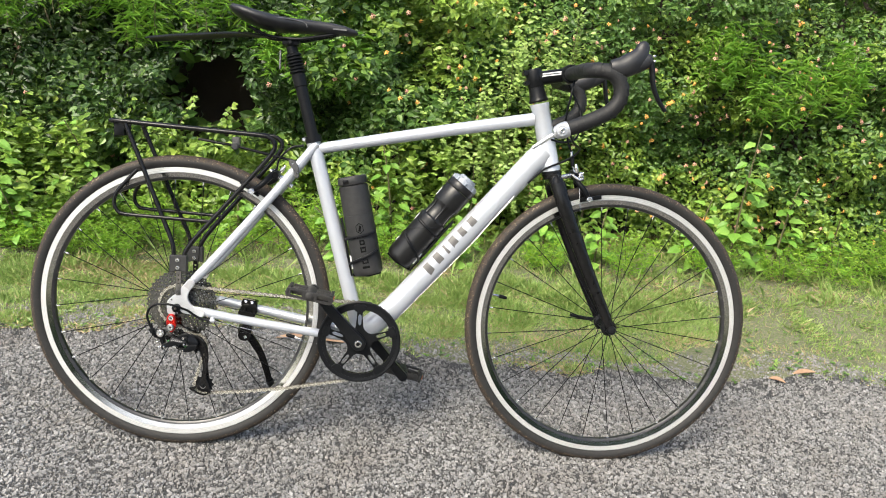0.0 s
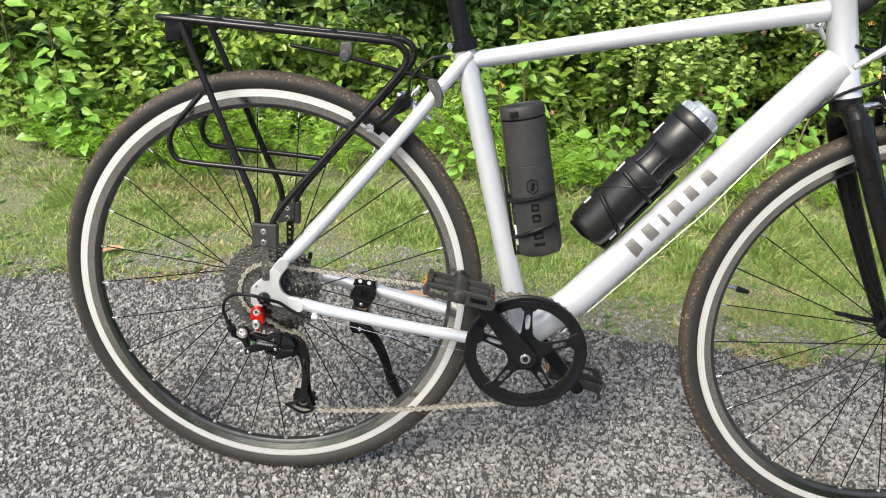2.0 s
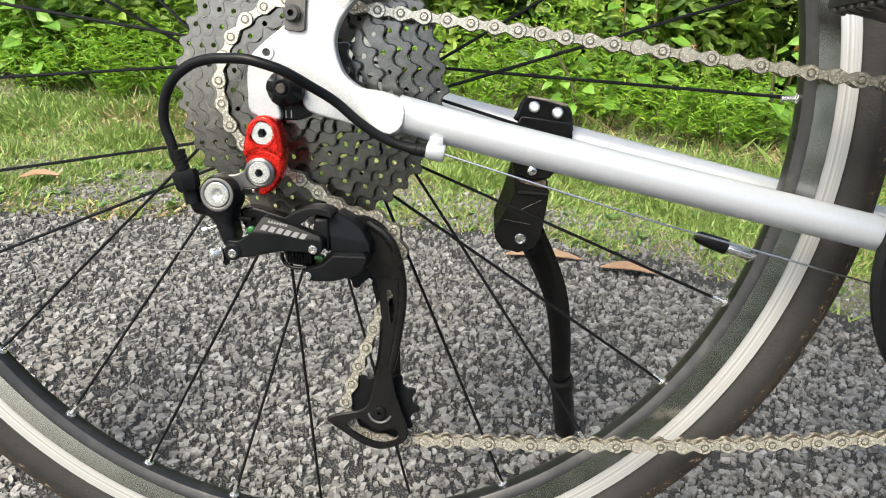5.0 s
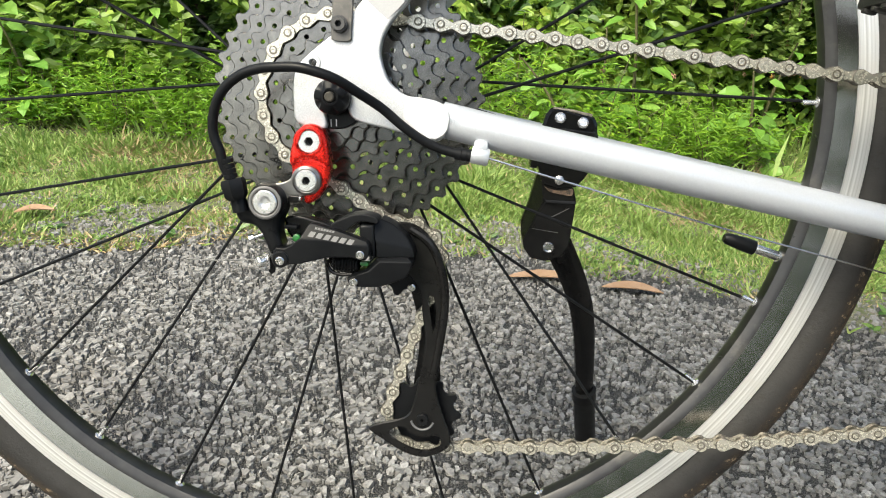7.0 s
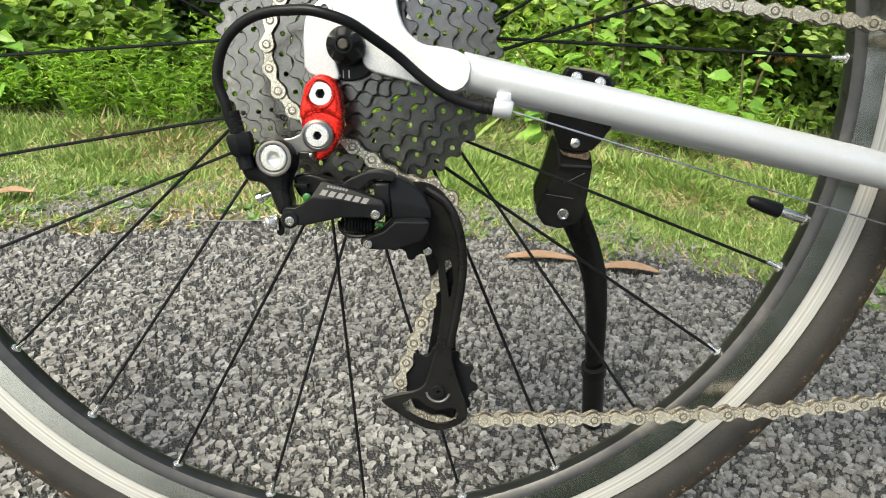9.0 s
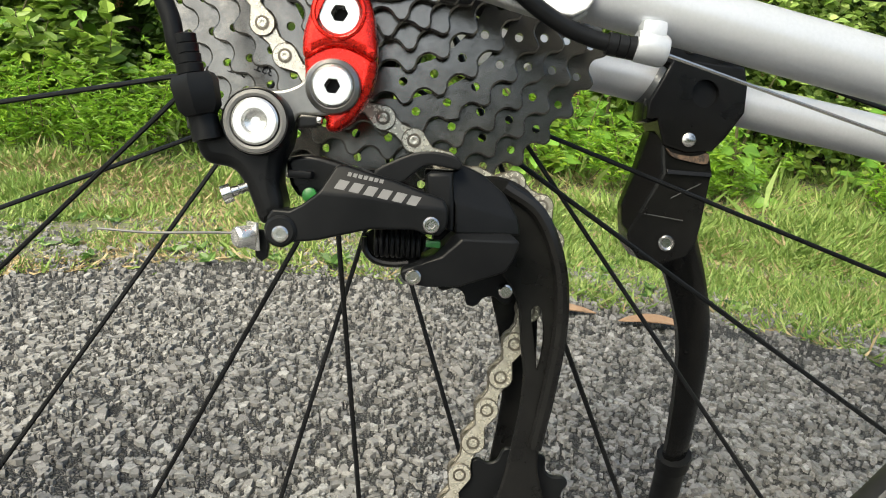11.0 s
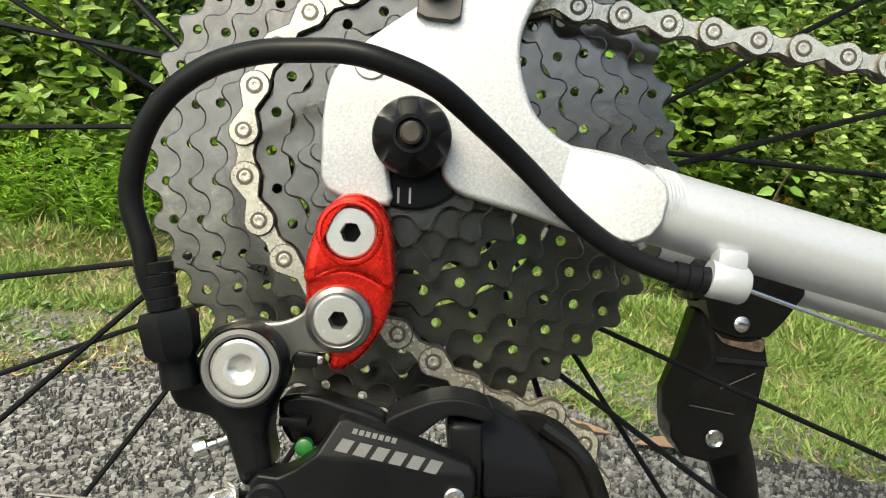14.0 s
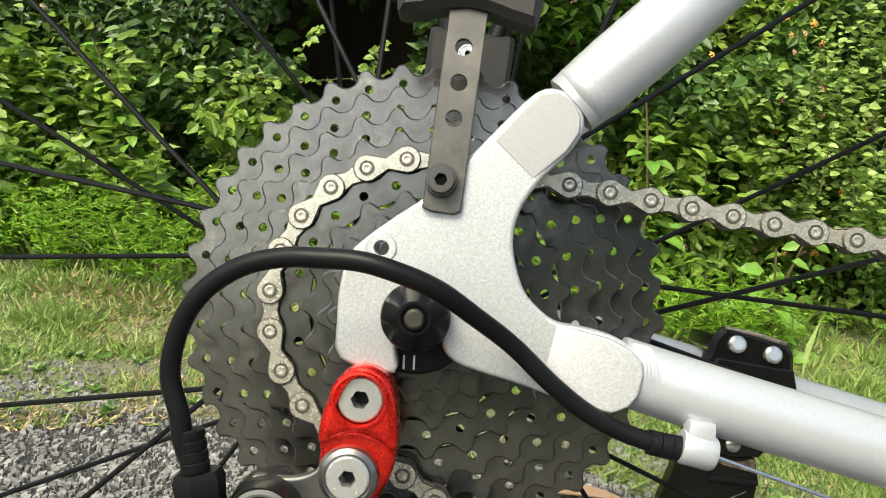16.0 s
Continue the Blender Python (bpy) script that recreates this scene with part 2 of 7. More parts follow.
LANT = foliage("hedge_leaf", (0.034, 0.088, 0.0187), (0.1, 0.2, 0.0374), (0.26, 0.39, 0.085), 0.42, 0.28)
# Darker copy of the hedge leaf, carrying the upper left's shade as colour.
LANTD = foliage("shade_coloured_leaf", (0.015, 0.042, 0.008), (0.04, 0.088, 0.015), (0.1, 0.175, 0.03), 0.42, 0.2)
LANTY = foliage("yellow_hedge_leaf", (0.1, 0.19, 0.024), (0.21, 0.34, 0.048), (0.41, 0.52, 0.096), 0.45, 0.3)
PALE = foliage("pale_leaf", (0.2, 0.34, 0.07), (0.34, 0.48, 0.12), (0.52, 0.62, 0.22))
BROAD = foliage("broad_leaf", (0.12, 0.28, 0.04), (0.22, 0.43, 0.064), (0.34, 0.55, 0.112))
FEATH = foliage("feather_leaf", (0.12, 0.28, 0.024), (0.24, 0.44, 0.04), (0.42, 0.58, 0.064))
THIN = foliage("narrow_leaf", (0.11, 0.26, 0.027), (0.2, 0.4, 0.045), (0.36, 0.54, 0.075))
GRASS = foliage("grass_blade", (0.12, 0.22, 0.0438), (0.25, 0.37, 0.0875), (0.47, 0.53, 0.2), 0.6, 0.3)
STRAW = foliage("dry_grass", (0.3, 0.22, 0.11), (0.42, 0.33, 0.18), (0.55, 0.45, 0.28), 0.8, 0.15)
PETALP = surface("pink_petals", (0.62, 0.24, 0.22), (0.68, 0.4, 0.26), None, 300, 0.7, 0.0, 0.2)
PETALO = surface("orange_petals", (0.8, 0.3, 0.06), (0.85, 0.48, 0.12), None, 300, 0.7, 0.0, 0.2)
LITTER = surface("fallen_leaf", (0.3, 0.18, 0.1), (0.38, 0.25, 0.16), (0.14, 0.085, 0.05), 60, 0.75, 0.0, 0.4, 300)

# ---- builders ----
def mesh_of(name, geo, mat, sharp=35.0, fix=True):
    """A mesh from (vertices, faces)."""
    verts, faces = geo
    me = bpy.data.meshes.new(name)
    me.from_pydata([tuple(v) for v in verts], [], [tuple(f) for f in faces])
    if fix:
        bm = bmesh.new()
        bm.from_mesh(me)
        bmesh.ops.recalc_face_normals(bm, faces=bm.faces)
        bm.to_mesh(me)
        bm.free()
    me.polygons.foreach_set("use_smooth", [True] * len(me.polygons))
    if sharp:
        me.set_sharp_from_angle(angle=radians(sharp))
    me.materials.append(mat)
    return me


class Moulded(tuple):
    """Vertices and faces of a piece with rounded edges round flat facets."""


def part(name, geo, mat, parent, label="", m=None, sharp=35.0):
    """One mesh object under a thing or a part."""
    ob = new(name, geo if isinstance(geo, bpy.types.Mesh) else mesh_of(name, geo, mat, sharp))
    if isinstance(geo, Moulded):
        ob.modifiers.new("even_facets", "WEIGHTED_NORMAL").keep_sharp = True
    ob.parent = parent
    if m is not None:
        ob.matrix_basis = m
    return tagged(ob, label)


def thing(name, label, category, m=None, group=""):
    ob = new(name)
    ob.empty_display_size = 0.05
    if m is not None:
        ob.matrix_basis = m
    return tagged(ob, label, category, group)


def joined(*geos):
    verts, faces = [], []
    for v, f in geos:
        k = len(verts)
        verts += [tuple(p) for p in v]
        faces += [tuple(i + k for i in g) for g in f]
    return verts, faces


def moved(geo, m):
    return [tuple(m @ Vector(v)) for v in geo[0]], geo[1]


def mirrored(geo):
    """The same on the other side of the bicycle."""
    return [(x, -y, z) for x, y, z in geo[0]], [tuple(reversed(f)) for f in geo[1]]


def eased(pts, k=6, closed=False):
    """A smooth curve through the points."""
    p = [Vector(q) for q in pts]
    n, out = len(p), []
    for i in range(n if closed else n - 1):
        if closed:
            a, b, c, d = p[i - 1], p[i], p[(i + 1) % n], p[(i + 2) % n]
        else:
            b, c = p[i], p[i + 1]
            a, d = (p[i - 1] if i else 2 * b - c), (p[i + 2] if i + 2 < n else 2 * c - b)
        for j in range(k):
            t = j / k
            out.append(0.5 * (2 * b + (c - a) * t + (2 * a - 5 * b + 4 * c - d) * t * t + (3 * b - a - 3 * c + d) * t**3))
    return out if closed else out + [p[-1]]


def tube(pts, r, n=14, flat=1.0, caps=True):
    """A round tube along the points; r one radius or one a point; flat: its width across the bicycle's plane."""
    p = [Vector(q) for q in pts]
    rr = [r] * len(p) if isinstance(r, (int, float)) else [r[0] + (r[-1] - r[0]) * i / (len(p) - 1) for i in range(len(p))] if len(r) != len(p) else r
    verts, faces, side = [], [], Vector((0, 1, 0))
    for i, q in enumerate(p):
        t = (p[min(i + 1, len(p) - 1)] - p[max(i - 1, 0)]).normalized()
        s = side - t * side.dot(t)
        if s.length < 0.05:
            s = Vector((1, 0, 0)) - t * t.x
        side = s.normalized()
        o = t.cross(side)
        for j in range(n):
            a = 2 * math.pi * j / n
            verts.append(q + side * (math.cos(a) * rr[i] * flat) + o * (math.sin(a) * rr[i]))
    for i in range(len(p) - 1):
        for j in range(n):
            k = (j + 1) % n
            faces.append((i * n + j, i * n + k, i * n + n + k, i * n + n + j))
    if caps:
        faces += [tuple(range(n))[::-1], tuple(range(len(verts) - n, len(verts)))]
    return verts, faces


def aim(at, way):
    """Turns local z towards way and moves to at."""
    return Matrix.Translation(at) @ Vector(way).to_track_quat("Z", "Y").to_matrix().to_4x4()


def lathe(profile, n=28, at=(0, 0, 0), way=(0, -1, 0)):
    """A turned solid: (height, radius) pairs along way."""
    verts, faces = [], []
    for h, r in profile:
        verts += [(r * math.cos(2 * math.pi * j / n), r * math.sin(2 * math.pi * j / n), h) for j in range(n)]
    for i in range(len(profile) - 1):
        faces += [(i * n + j, i * n + (j + 1) % n, i * n + n + (j + 1) % n, i * n + n + j) for j in range(n)]
    faces += [tuple(range(n))[::-1], tuple(range(len(verts) - n, len(verts)))]
    return moved((verts, faces), aim(at, way))


def ring(profile, n=128):
    """A closed (radius, y) profile turned round the y axis."""
    k = len(profile)
    verts = [(r * math.cos(2 * math.pi * i / n), y, r * math.sin(2 * math.pi * i / n)) for i in range(n) for r, y in profile]
    faces = [(i * k + j, i * k + (j + 1) % k, (i + 1) % n * k + (j + 1) % k, (i + 1) % n * k + j) for i in range(n) for j in range(k)]
    return verts, faces


def circle(x, z, r, n=20, turn=0.0):
    return [(x + r * math.cos(turn + 2 * math.pi * i / n), z + r * math.sin(turn + 2 * math.pi * i / n)) for i in range(n)]


def area2(loop):
    return sum(a[0] * b[1] - b[0] * a[1] for a, b in zip(loop, loop[1:] + loop[:1]))


def inset(loop, d):
    """The loop drawn in by d."""
    s, out, n = (1 if area2(loop) > 0 else -1), [], len(loop)
    for i in range(n):
        a, b, c = (Vector(loop[(i + k) % n]) for k in (-1, 0, 1))
        e, f = (b - a).normalized(), (c - b).normalized()
        nm = Vector((-(e.y + f.y), e.x + f.x)) * s
        nm = nm.normalized() if nm.length > 1e-6 else Vector((-e.y, e.x)) * s
        out.append(tuple(b + nm * d))
    return out


def plate(outer, y0, y1, holes=(), edge=0.0):
    """A flat piece cut to the outline (x, z), from y0 (towards -y) to y1, with holes; edge: a bevel round the outline."""
    outer = [tuple(p)[:2] for p in outer]
    loops = [outer] + [[tuple(p)[:2] for p in h] for h in holes]
    front = [inset(outer, edge)] + loops[1:] if edge else loops
    tris = mathutils_tess([[Vector((x, z, 0)) for x, z in lp] for lp in front])
    flat_front = [p for lp in front for p in lp]
    flat = [p for lp in loops for p in lp]
    n = len(flat)
    e = edge if y1 > y0 else -edge
    verts = [(x, y0, z) for x, z in flat_front] + [(x, y0 + e, z) for x, z in flat] + [(x, y1 - e, z) for x, z in flat] + [(x, y1, z) for x, z in flat_front]
    faces = [tuple(t) for t in tris] + [tuple(3 * n + i for i in reversed(t)) for t in tris]
    k = 0
    for lp in loops:
        m = len(lp)
        for lv in ((0, 1), (1, 2), (2, 3)) if edge else ((0, 3),):
            faces += [(lv[0] * n + k + i, lv[0] * n + k + (i + 1) % m, lv[1] * n + k + (i + 1) % m, lv[1] * n + k + i) for i in range(m)]
        k += m
    if not edge:
        verts = verts[:n] + verts[3 * n:]
        faces = [tuple(i if i < n else i - 2 * n for i in f) for f in faces]
    return verts, faces


from mathutils.geometry import tessellate_polygon as mathutils_tess


def box(x0, x1, y0, y1, z0, z1, bev=0.0, m=None):
    """A block with bevelled edges."""
    bm = bmesh.new()
    bmesh.ops.create_cube(bm, size=1.0)
    bmesh.ops.transform(bm, matrix=Matrix.LocRotScale(((x0 + x1) / 2, (y0 + y1) / 2, (z0 + z1) / 2), None, (x1 - x0, y1 - y0, z1 - z0)), verts=bm.verts)
    if bev:
        bmesh.ops.bevel(bm, geom=bm.edges[:], offset=bev, segments=2, profile=0.6, affect="EDGES")
    bm.verts.index_update()
    geo = [tuple(v.co) for v in bm.verts], [tuple(v.index for v in f.verts) for f in bm.faces]
    bm.free()
    return moved(geo, m) if m is not None else geo


def pillow(outer, y0, y1, holes=(), r=0.002, seg=4):
    """A plate like plate(), with a round edge of radius r towards -y."""
    outer = [tuple(p)[:2] for p in outer]
    rings = [(outer, y1), (outer, y0 + r)]
    rings += [(inset(outer, r * (1 - math.cos(a))), y0 + r * (1 - math.sin(a))) for a in (math.pi / 2 * k / seg for k in range(1, seg + 1))]
    rings.append((inset(outer, r + 0.0003), y0))
    n, verts, faces = len(outer), [], []
    for lp, y in rings:
        verts += [(x, y, z) for x, z in lp]
    for k in range(len(rings) - 1):
        faces += [(k * n + i, k * n + (i + 1) % n, (k + 1) * n + (i + 1) % n, (k + 1) * n + i) for i in range(n)]
    holes = [[tuple(p)[:2] for p in h] for h in holes]
    top = (len(rings) - 1) * n
    for base, lp, y, back in ((top, rings[-1][0], y0, False), (0, outer, y1, True)):
        index, loops, at = list(range(base, base + n)), [lp], len(verts)
        for h in holes:
            index += range(len(verts), len(verts) + len(h))
            verts += [(x, y, z) for x, z in h]
            loops.append(h)
        for t in mathutils_tess([[Vector((x, z, 0)) for x, z in q] for q in loops]):
            faces.append(tuple(index[i] for i in (reversed(t) if back else t)))
        if not back:
            front_at = at
    total = sum(len(h) for h in holes)
    k = 0
    for h in holes:
        m = len(h)
        faces += [(front_at + k + i, front_at + k + (i + 1) % m, front_at + total + k + (i + 1) % m, front_at + total + k + i) for i in range(m)]
        k += m
    return Moulded((verts, faces))


def faceted(verts, faces, y_back, bev=0.0008):
    """A moulded piece: facets at their own depths towards -y, closed behind at y_back, with rounded edges."""
    used = {}
    for f in faces:
        for a, b in zip(f, f[1:] + f[:1]):
            used[(a, b)] = 1
    rim = [(a, b) for a, b in used if (b, a) not in used]
    bm = bmesh.new()
    fr = [bm.verts.new(v) for v in verts]
    bk = {a: bm.verts.new((verts[a][0], y_back, verts[a][2])) for a, b in rim}
    for f in faces:
        bm.faces.new([fr[i] for i in f])
    follow, ring_ = dict(rim), []
    a = rim[0][0]
    while len(ring_) < len(rim):
        ring_.append(a)
        b = follow[a]
        bm.faces.new([fr[b], fr[a], bk[a], bk[b]])
        a = b
    bm.faces.new([bk[i] for i in reversed(ring_)])
    bmesh.ops.recalc_face_normals(bm, faces=bm.faces)
    sharp = [e for e in bm.edges if len(e.link_faces) == 2 and e.calc_face_angle(0.0) > radians(14)]
    bmesh.ops.bevel(bm, geom=sharp, offset=bev, segments=3, profile=0.5, affect="EDGES", clamp_overlap=True)
    bm.verts.index_update()
    geo = [tuple(v.co) for v in bm.verts], [tuple(v.index for v in f.verts) for f in bm.faces]
    bm.free()
    return Moulded(geo)


def socket_bolt(name, x, z, y, r, hole, parent, depth=0.004, wash=0.0, mat=None, label=""):
    """A bolt head with a deep hexagon socket, its face at y towards -y."""
    geos = [plate(circle(x, z, r, 32), y, y + depth, [circle(x, z, hole, 6)], r * 0.08)]
    if wash:
        geos.append(plate(circle(x, z, wash, 32), y + depth * 0.35, y + depth, [circle(x, z, hole, 6)], wash * 0.05))
    ob = part(name, joined(*geos), mat or STEEL, parent, label)
    # the floor is coloured black to stand for the shade deep in the socket
    part("shaded_socket_floor", plate(circle(x, z, hole * 1.05, 6), y + depth * 0.85, y + depth), BLACK, ob if ob.parent == bike else parent)
    return ob


def scattered(name, template, faces, place, along, normal, size, mat, parent=None, widths=None, kind="stuff", label=""):
    """Many small pieces in one mesh: the template (u along, v across, w out) set at each place."""
    t = np.array(template, float)
    place, along, normal, size = (np.asarray(a, float) for a in (place, along, normal, size))
    along = along / np.linalg.norm(along, axis=1, keepdims=True)
    normal = normal - along * (normal * along).sum(1, keepdims=True)
    normal = normal / (np.linalg.norm(normal, axis=1, keepdims=True) + 1e-9)
    across = np.cross(normal, along)
    w = size if widths is None else np.asarray(widths, float)
    v = place[:, None] + along[:, None] * (t[None, :, :1] * size[:, None, None]) + across[:, None] * (t[None, :, 1:2] * w[:, None, None]) + normal[:, None] * (t[None, :, 2:3] * size[:, None, None])
    return many(name, v, faces, mat, parent, kind, label)


def many(name, v, faces, mat, parent=None, kind="stuff", label="", flat=False):
    """One mesh of alike pieces: v is pieces x vertices x 3, the faces those of one piece."""
    count, k = v.shape[:2]
    starts, loops = [], []
    flat = [i for f in faces for i in f]
    sizes = [len(f) for f in faces]
    me = bpy.data.meshes.new(name)
    me.vertices.add(count * k)
    me.vertices.foreach_set("co", v.reshape(-1).astype(np.float32))
    me.loops.add(count * len(flat))
    me.loops.foreach_set("vertex_index", (np.array(flat)[None] + k * np.arange(count)[:, None]).reshape(-1).astype(np.int32))
    me.polygons.add(count * len(faces))
    begin = np.r_[0, np.cumsum(sizes)[:-1]]
    me.polygons.foreach_set("loop_start", (begin[None] + len(flat) * np.arange(count)[:, None]).reshape(-1).astype(np.int32))
    me.polygons.foreach_set("loop_total", np.tile(sizes, count).astype(np.int32))
    me.polygons.foreach_set("use_smooth", np.full(count * len(faces), not flat))
    me.update(calc_edges=True)
    me.validate()
    me.materials.append(mat)
    ob = new(name, me)
    ob.parent = parent
    return tagged(ob, label, "", "", kind)


LEAF = [(0, 0, 0), (0.3, -0.5, 0.07), (0.32, 0, 0), (0.3, 0.5, 0.07), (0.68, -0.36, 0.02), (0.7, 0, -0.04), (0.68, 0.36, 0.02), (1, 0, -0.14)]
LEAF_F = [(0, 1, 2), (0, 2, 3), (1, 4, 5, 2), (2, 5, 6, 3), (4, 7, 5), (5, 7, 6)]
LEAFLET = [(0, 0, 0), (0.22, -0.42, 0.09), (0.6, -0.4, 0.05), (1, 0, -0.14), (0.6, 0.4, 0.05), (0.22, 0.42, 0.09)]
LEAFLET_F = [(0, 1, 2, 3), (0, 3, 4, 5)]
BLADE = [(0, -0.5, 0), (0, 0.5, 0), (0.58, 0.4, 0.12), (1, 0, 0.36)]
BLADE_F = [(0, 1, 2), (0, 2, 3)]
rng = np.random.default_rng(7)


# ---- ground ----
def smoothstep(a, b, x):
    t = np.clip((np.asarray(x, float) - a) / (b - a), 0, 1)
    return t * t * (3 - 2 * t)


def fbm(x, y, seed=0.0):
    return noise.fractal(Vector((x, y, seed)), 0.8, 2.1, 4)


EDGE_X = (-0.9, -0.7, -0.4, -0.1, 0.15, 0.4, 0.55, 0.68, 0.8, 1.03, 1.18, 1.34, 1.44, 1.56, 1.78, 1.95, 2.1, 2.6)
EDGE_Y = (0.56, 0.6, 0.63, 0.7, 0.71, 0.64, 0.54, 0.475, 0.49, 0.48, 0.49, 0.445, 0.415, 0.45, 0.5, 0.52, 0.46, 0.5)


def road_edge(x):
    """Where the broken edge of the road runs."""
    y = np.interp(x, EDGE_X, EDGE_Y)
    return float(y + 0.03 * noise.noise(Vector((x * 5.1, 3.3, 0))) + 0.022 * noise.noise(Vector((x * 13, 8.1, 0))) + 0.012 * noise.noise(Vector((x * 37, 2.1, 0))))


def verge_z(x, y):
    """The verge's height: a little below the road, then a bank behind the hedge."""
    d = y - road_edge(x)
    z = -0.012 - 0.03 * float(smoothstep(0.0, 0.35, d)) + 0.02 * fbm(x * 1.7, y * 1.7, 2.0) * float(smoothstep(0.05, 0.3, d))
    return z + 2.6 * float(smoothstep(2.35, 3.3, y + 0.15 * fbm(x * 0.9, 0.0, 9.0)))


def graded(lo, hi, near_lo, near_hi, fine, grow=1.35):
    a = list(np.arange(near_lo, near_hi, fine))
    step, v = fine, near_hi
    while v < hi:
        a.append(v)
        step *= grow
        v += step
    a.append(hi)
    step, v = fine, near_lo
    while v > lo:
        step *= grow
        v -= step
        a.insert(0, max(v, lo))
    return a


def build_ground():
    xs, ys = graded(-900, 900, -2.6, 4.0, 0.06), graded(-900, 900, 0.2, 3.6, 0.06)
    verts = [(x, y, verge_z(x, y) if abs(x) < 60 and -1 < y < 60 else (2.6 if y > 3 else -0.04)) for y in ys for x in xs]
    k = len(xs)
    faces = [(j * k + i, j * k + i + 1, j * k + k + i + 1, j * k + k + i) for j in range(len(ys) - 1) for i in range(k - 1)]
    me = mesh_of("ground", (verts, faces), SOIL, 0, False)
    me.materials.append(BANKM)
    # the bank behind the hedge gets the shade-dark earth
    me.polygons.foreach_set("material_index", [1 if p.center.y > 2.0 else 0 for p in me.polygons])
    tagged(new("ground", me), "brown verge soil rising to an earth bank coloured dark for shade", "ground", "", "structure")


ROAD_Z = -0.004


def build_road():
    """The road: a slab with a ragged edge, its near stones laid on it one by one."""
    xs = [-300, -60, -12, -5] + list(np.arange(-3.0, 5.0, 0.02)) + [5, 12, 60, 300]
    rows = [-5.2, -2.4, -1.0, -0.42, 0.0, 0.2]
    verts, faces, k = [], [], len(xs)
    for y in rows:
        verts += [(x, y, ROAD_Z - 0.0025) for x in xs]
    verts += [(x, road_edge(x) - 0.02, ROAD_Z - 0.003) for x in xs]
    verts += [(x, road_edge(x), ROAD_Z - 0.011) for x in xs]
    verts += [(x, road_edge(x) + 0.004, ROAD_Z - 0.045) for x in xs]
    verts += [(x, rows[0], ROAD_Z - 0.045) for x in xs]
    lines = len(rows) + 4
    for j in range(lines):
        jj = (j + 1) % lines
        faces += [(j * k + i, j * k + i + 1, jj * k + i + 1, jj * k + i) for i in range(k - 1)]
    me = mesh_of("road", (verts, faces), ROADFAR, 35)
    me.materials.append(TAR)
    me.polygons.foreach_set("material_index", [1 if (p.center.y > -0.42 and -0.96 < p.center.x < 2.2) else 0 for p in me.polygons])
    road = tagged(new("road", me), "grey chip-sealed asphalt road with a ragged edge", "road", "", "structure")
    n = 118000
    p = np.c_[rng.uniform(-0.95, 2.2, n), rng.uniform(-0.42, 0.9, n)]
    p = p[p[:, 1] > -0.42 + 0.12 * rng.random(n) ** 2]
    p = np.c_[p, [road_edge(x) for x in p[:, 0]]]
    p = p[p[:, 1] < p[:, 2] - 0.004 + 0.24 * rng.random(len(p)) ** 3]
    gap = np.array([noise.noise(Vector((x * 26, y * 26, 1.0))) + 0.6 * noise.noise(Vector((x * 90, y * 90, 4.0))) for x, y in p[:, :2]])
    bare = smoothstep(0.22, 0.0, p[:, 2] - p[:, 1]) * smoothstep(-0.06, 0.0, p[:, 2] - p[:, 1])
    p = p[(gap > -0.85 + 0.85 * bare) & (rng.random(len(p)) > 0.45 * bare)]
    n = len(p)
    seat = np.array([[ROAD_Z if b < e - 0.012 else min(ROAD_Z - 0.004, verge_z(a, b) + 0.003)] for a, b, e in p])
    r = 0.0017 + 0.0042 * rng.random(n) ** 1.9
    h = rng.uniform(-0.0008, 0.0009, n) + 0.1 * r
    a = rng.uniform(0, 6.283, n)[:, None] + np.arange(5)[None] * (6.283 / 5) + rng.uniform(-0.5, 0.5, (n, 5))
    stretch, turn = rng.uniform(0.5, 1.0, n)[:, None], rng.uniform(0, 6.283, n)[:, None]
    rad = r[:, None] * rng.uniform(0.7, 1.25, (n, 5))

    def loop(scale, z):
        u, w = np.cos(a) * rad * scale, np.sin(a) * rad * scale * stretch
        return np.stack([p[:, :1] + u * np.cos(turn) - w * np.sin(turn), p[:, 1:2] + u * np.sin(turn) + w * np.cos(turn), z], -1)

    tilt = rng.normal(0, 0.21, (n, 2))
    top = seat + h[:, None] + rad * 0.8 * (tilt[:, :1] * np.cos(a) + tilt[:, 1:] * np.sin(a)) + rng.normal(0, 0.0003, (n, 5))
    v = np.concatenate([loop(1.06, np.repeat(seat - 0.004, 5, 1)), loop(0.9, top)], 1)
    faces = [(i, (i + 1) % 5, 5 + (i + 1) % 5, 5 + i) for i in range(5)] + [(5, 6, 7, 8, 9)]
    many("road_chippings", v, faces, CHIPS, road, "stuff", "grey stone chippings bound in bitumen", True)
    g = 52000
    q = np.c_[rng.uniform(-1.0, 2.4, g), rng.uniform(-0.42, 1.0, g)]
    q = q[[b < road_edge(a) + 0.34 * u * u for (a, b), u in zip(q, rng.random(g))]]
    g = len(q)
    lie = np.array([[ROAD_Z if b < road_edge(a) - 0.02 else min(ROAD_Z - 0.006, verge_z(a, b) + 0.002)] for a, b in q])
    a = rng.uniform(0, 6.283, (g, 1)) + np.arange(4)[None] * 1.571 + rng.uniform(-0.5, 0.5, (g, 4))
    rr = rng.uniform(0.0008, 0.0024, (g, 1)) * rng.uniform(0.6, 1.25, (g, 4))
    base = np.stack([q[:, :1] + np.cos(a) * rr, q[:, 1:] + np.sin(a) * rr, np.repeat(lie - 0.006, 4, 1)], -1)
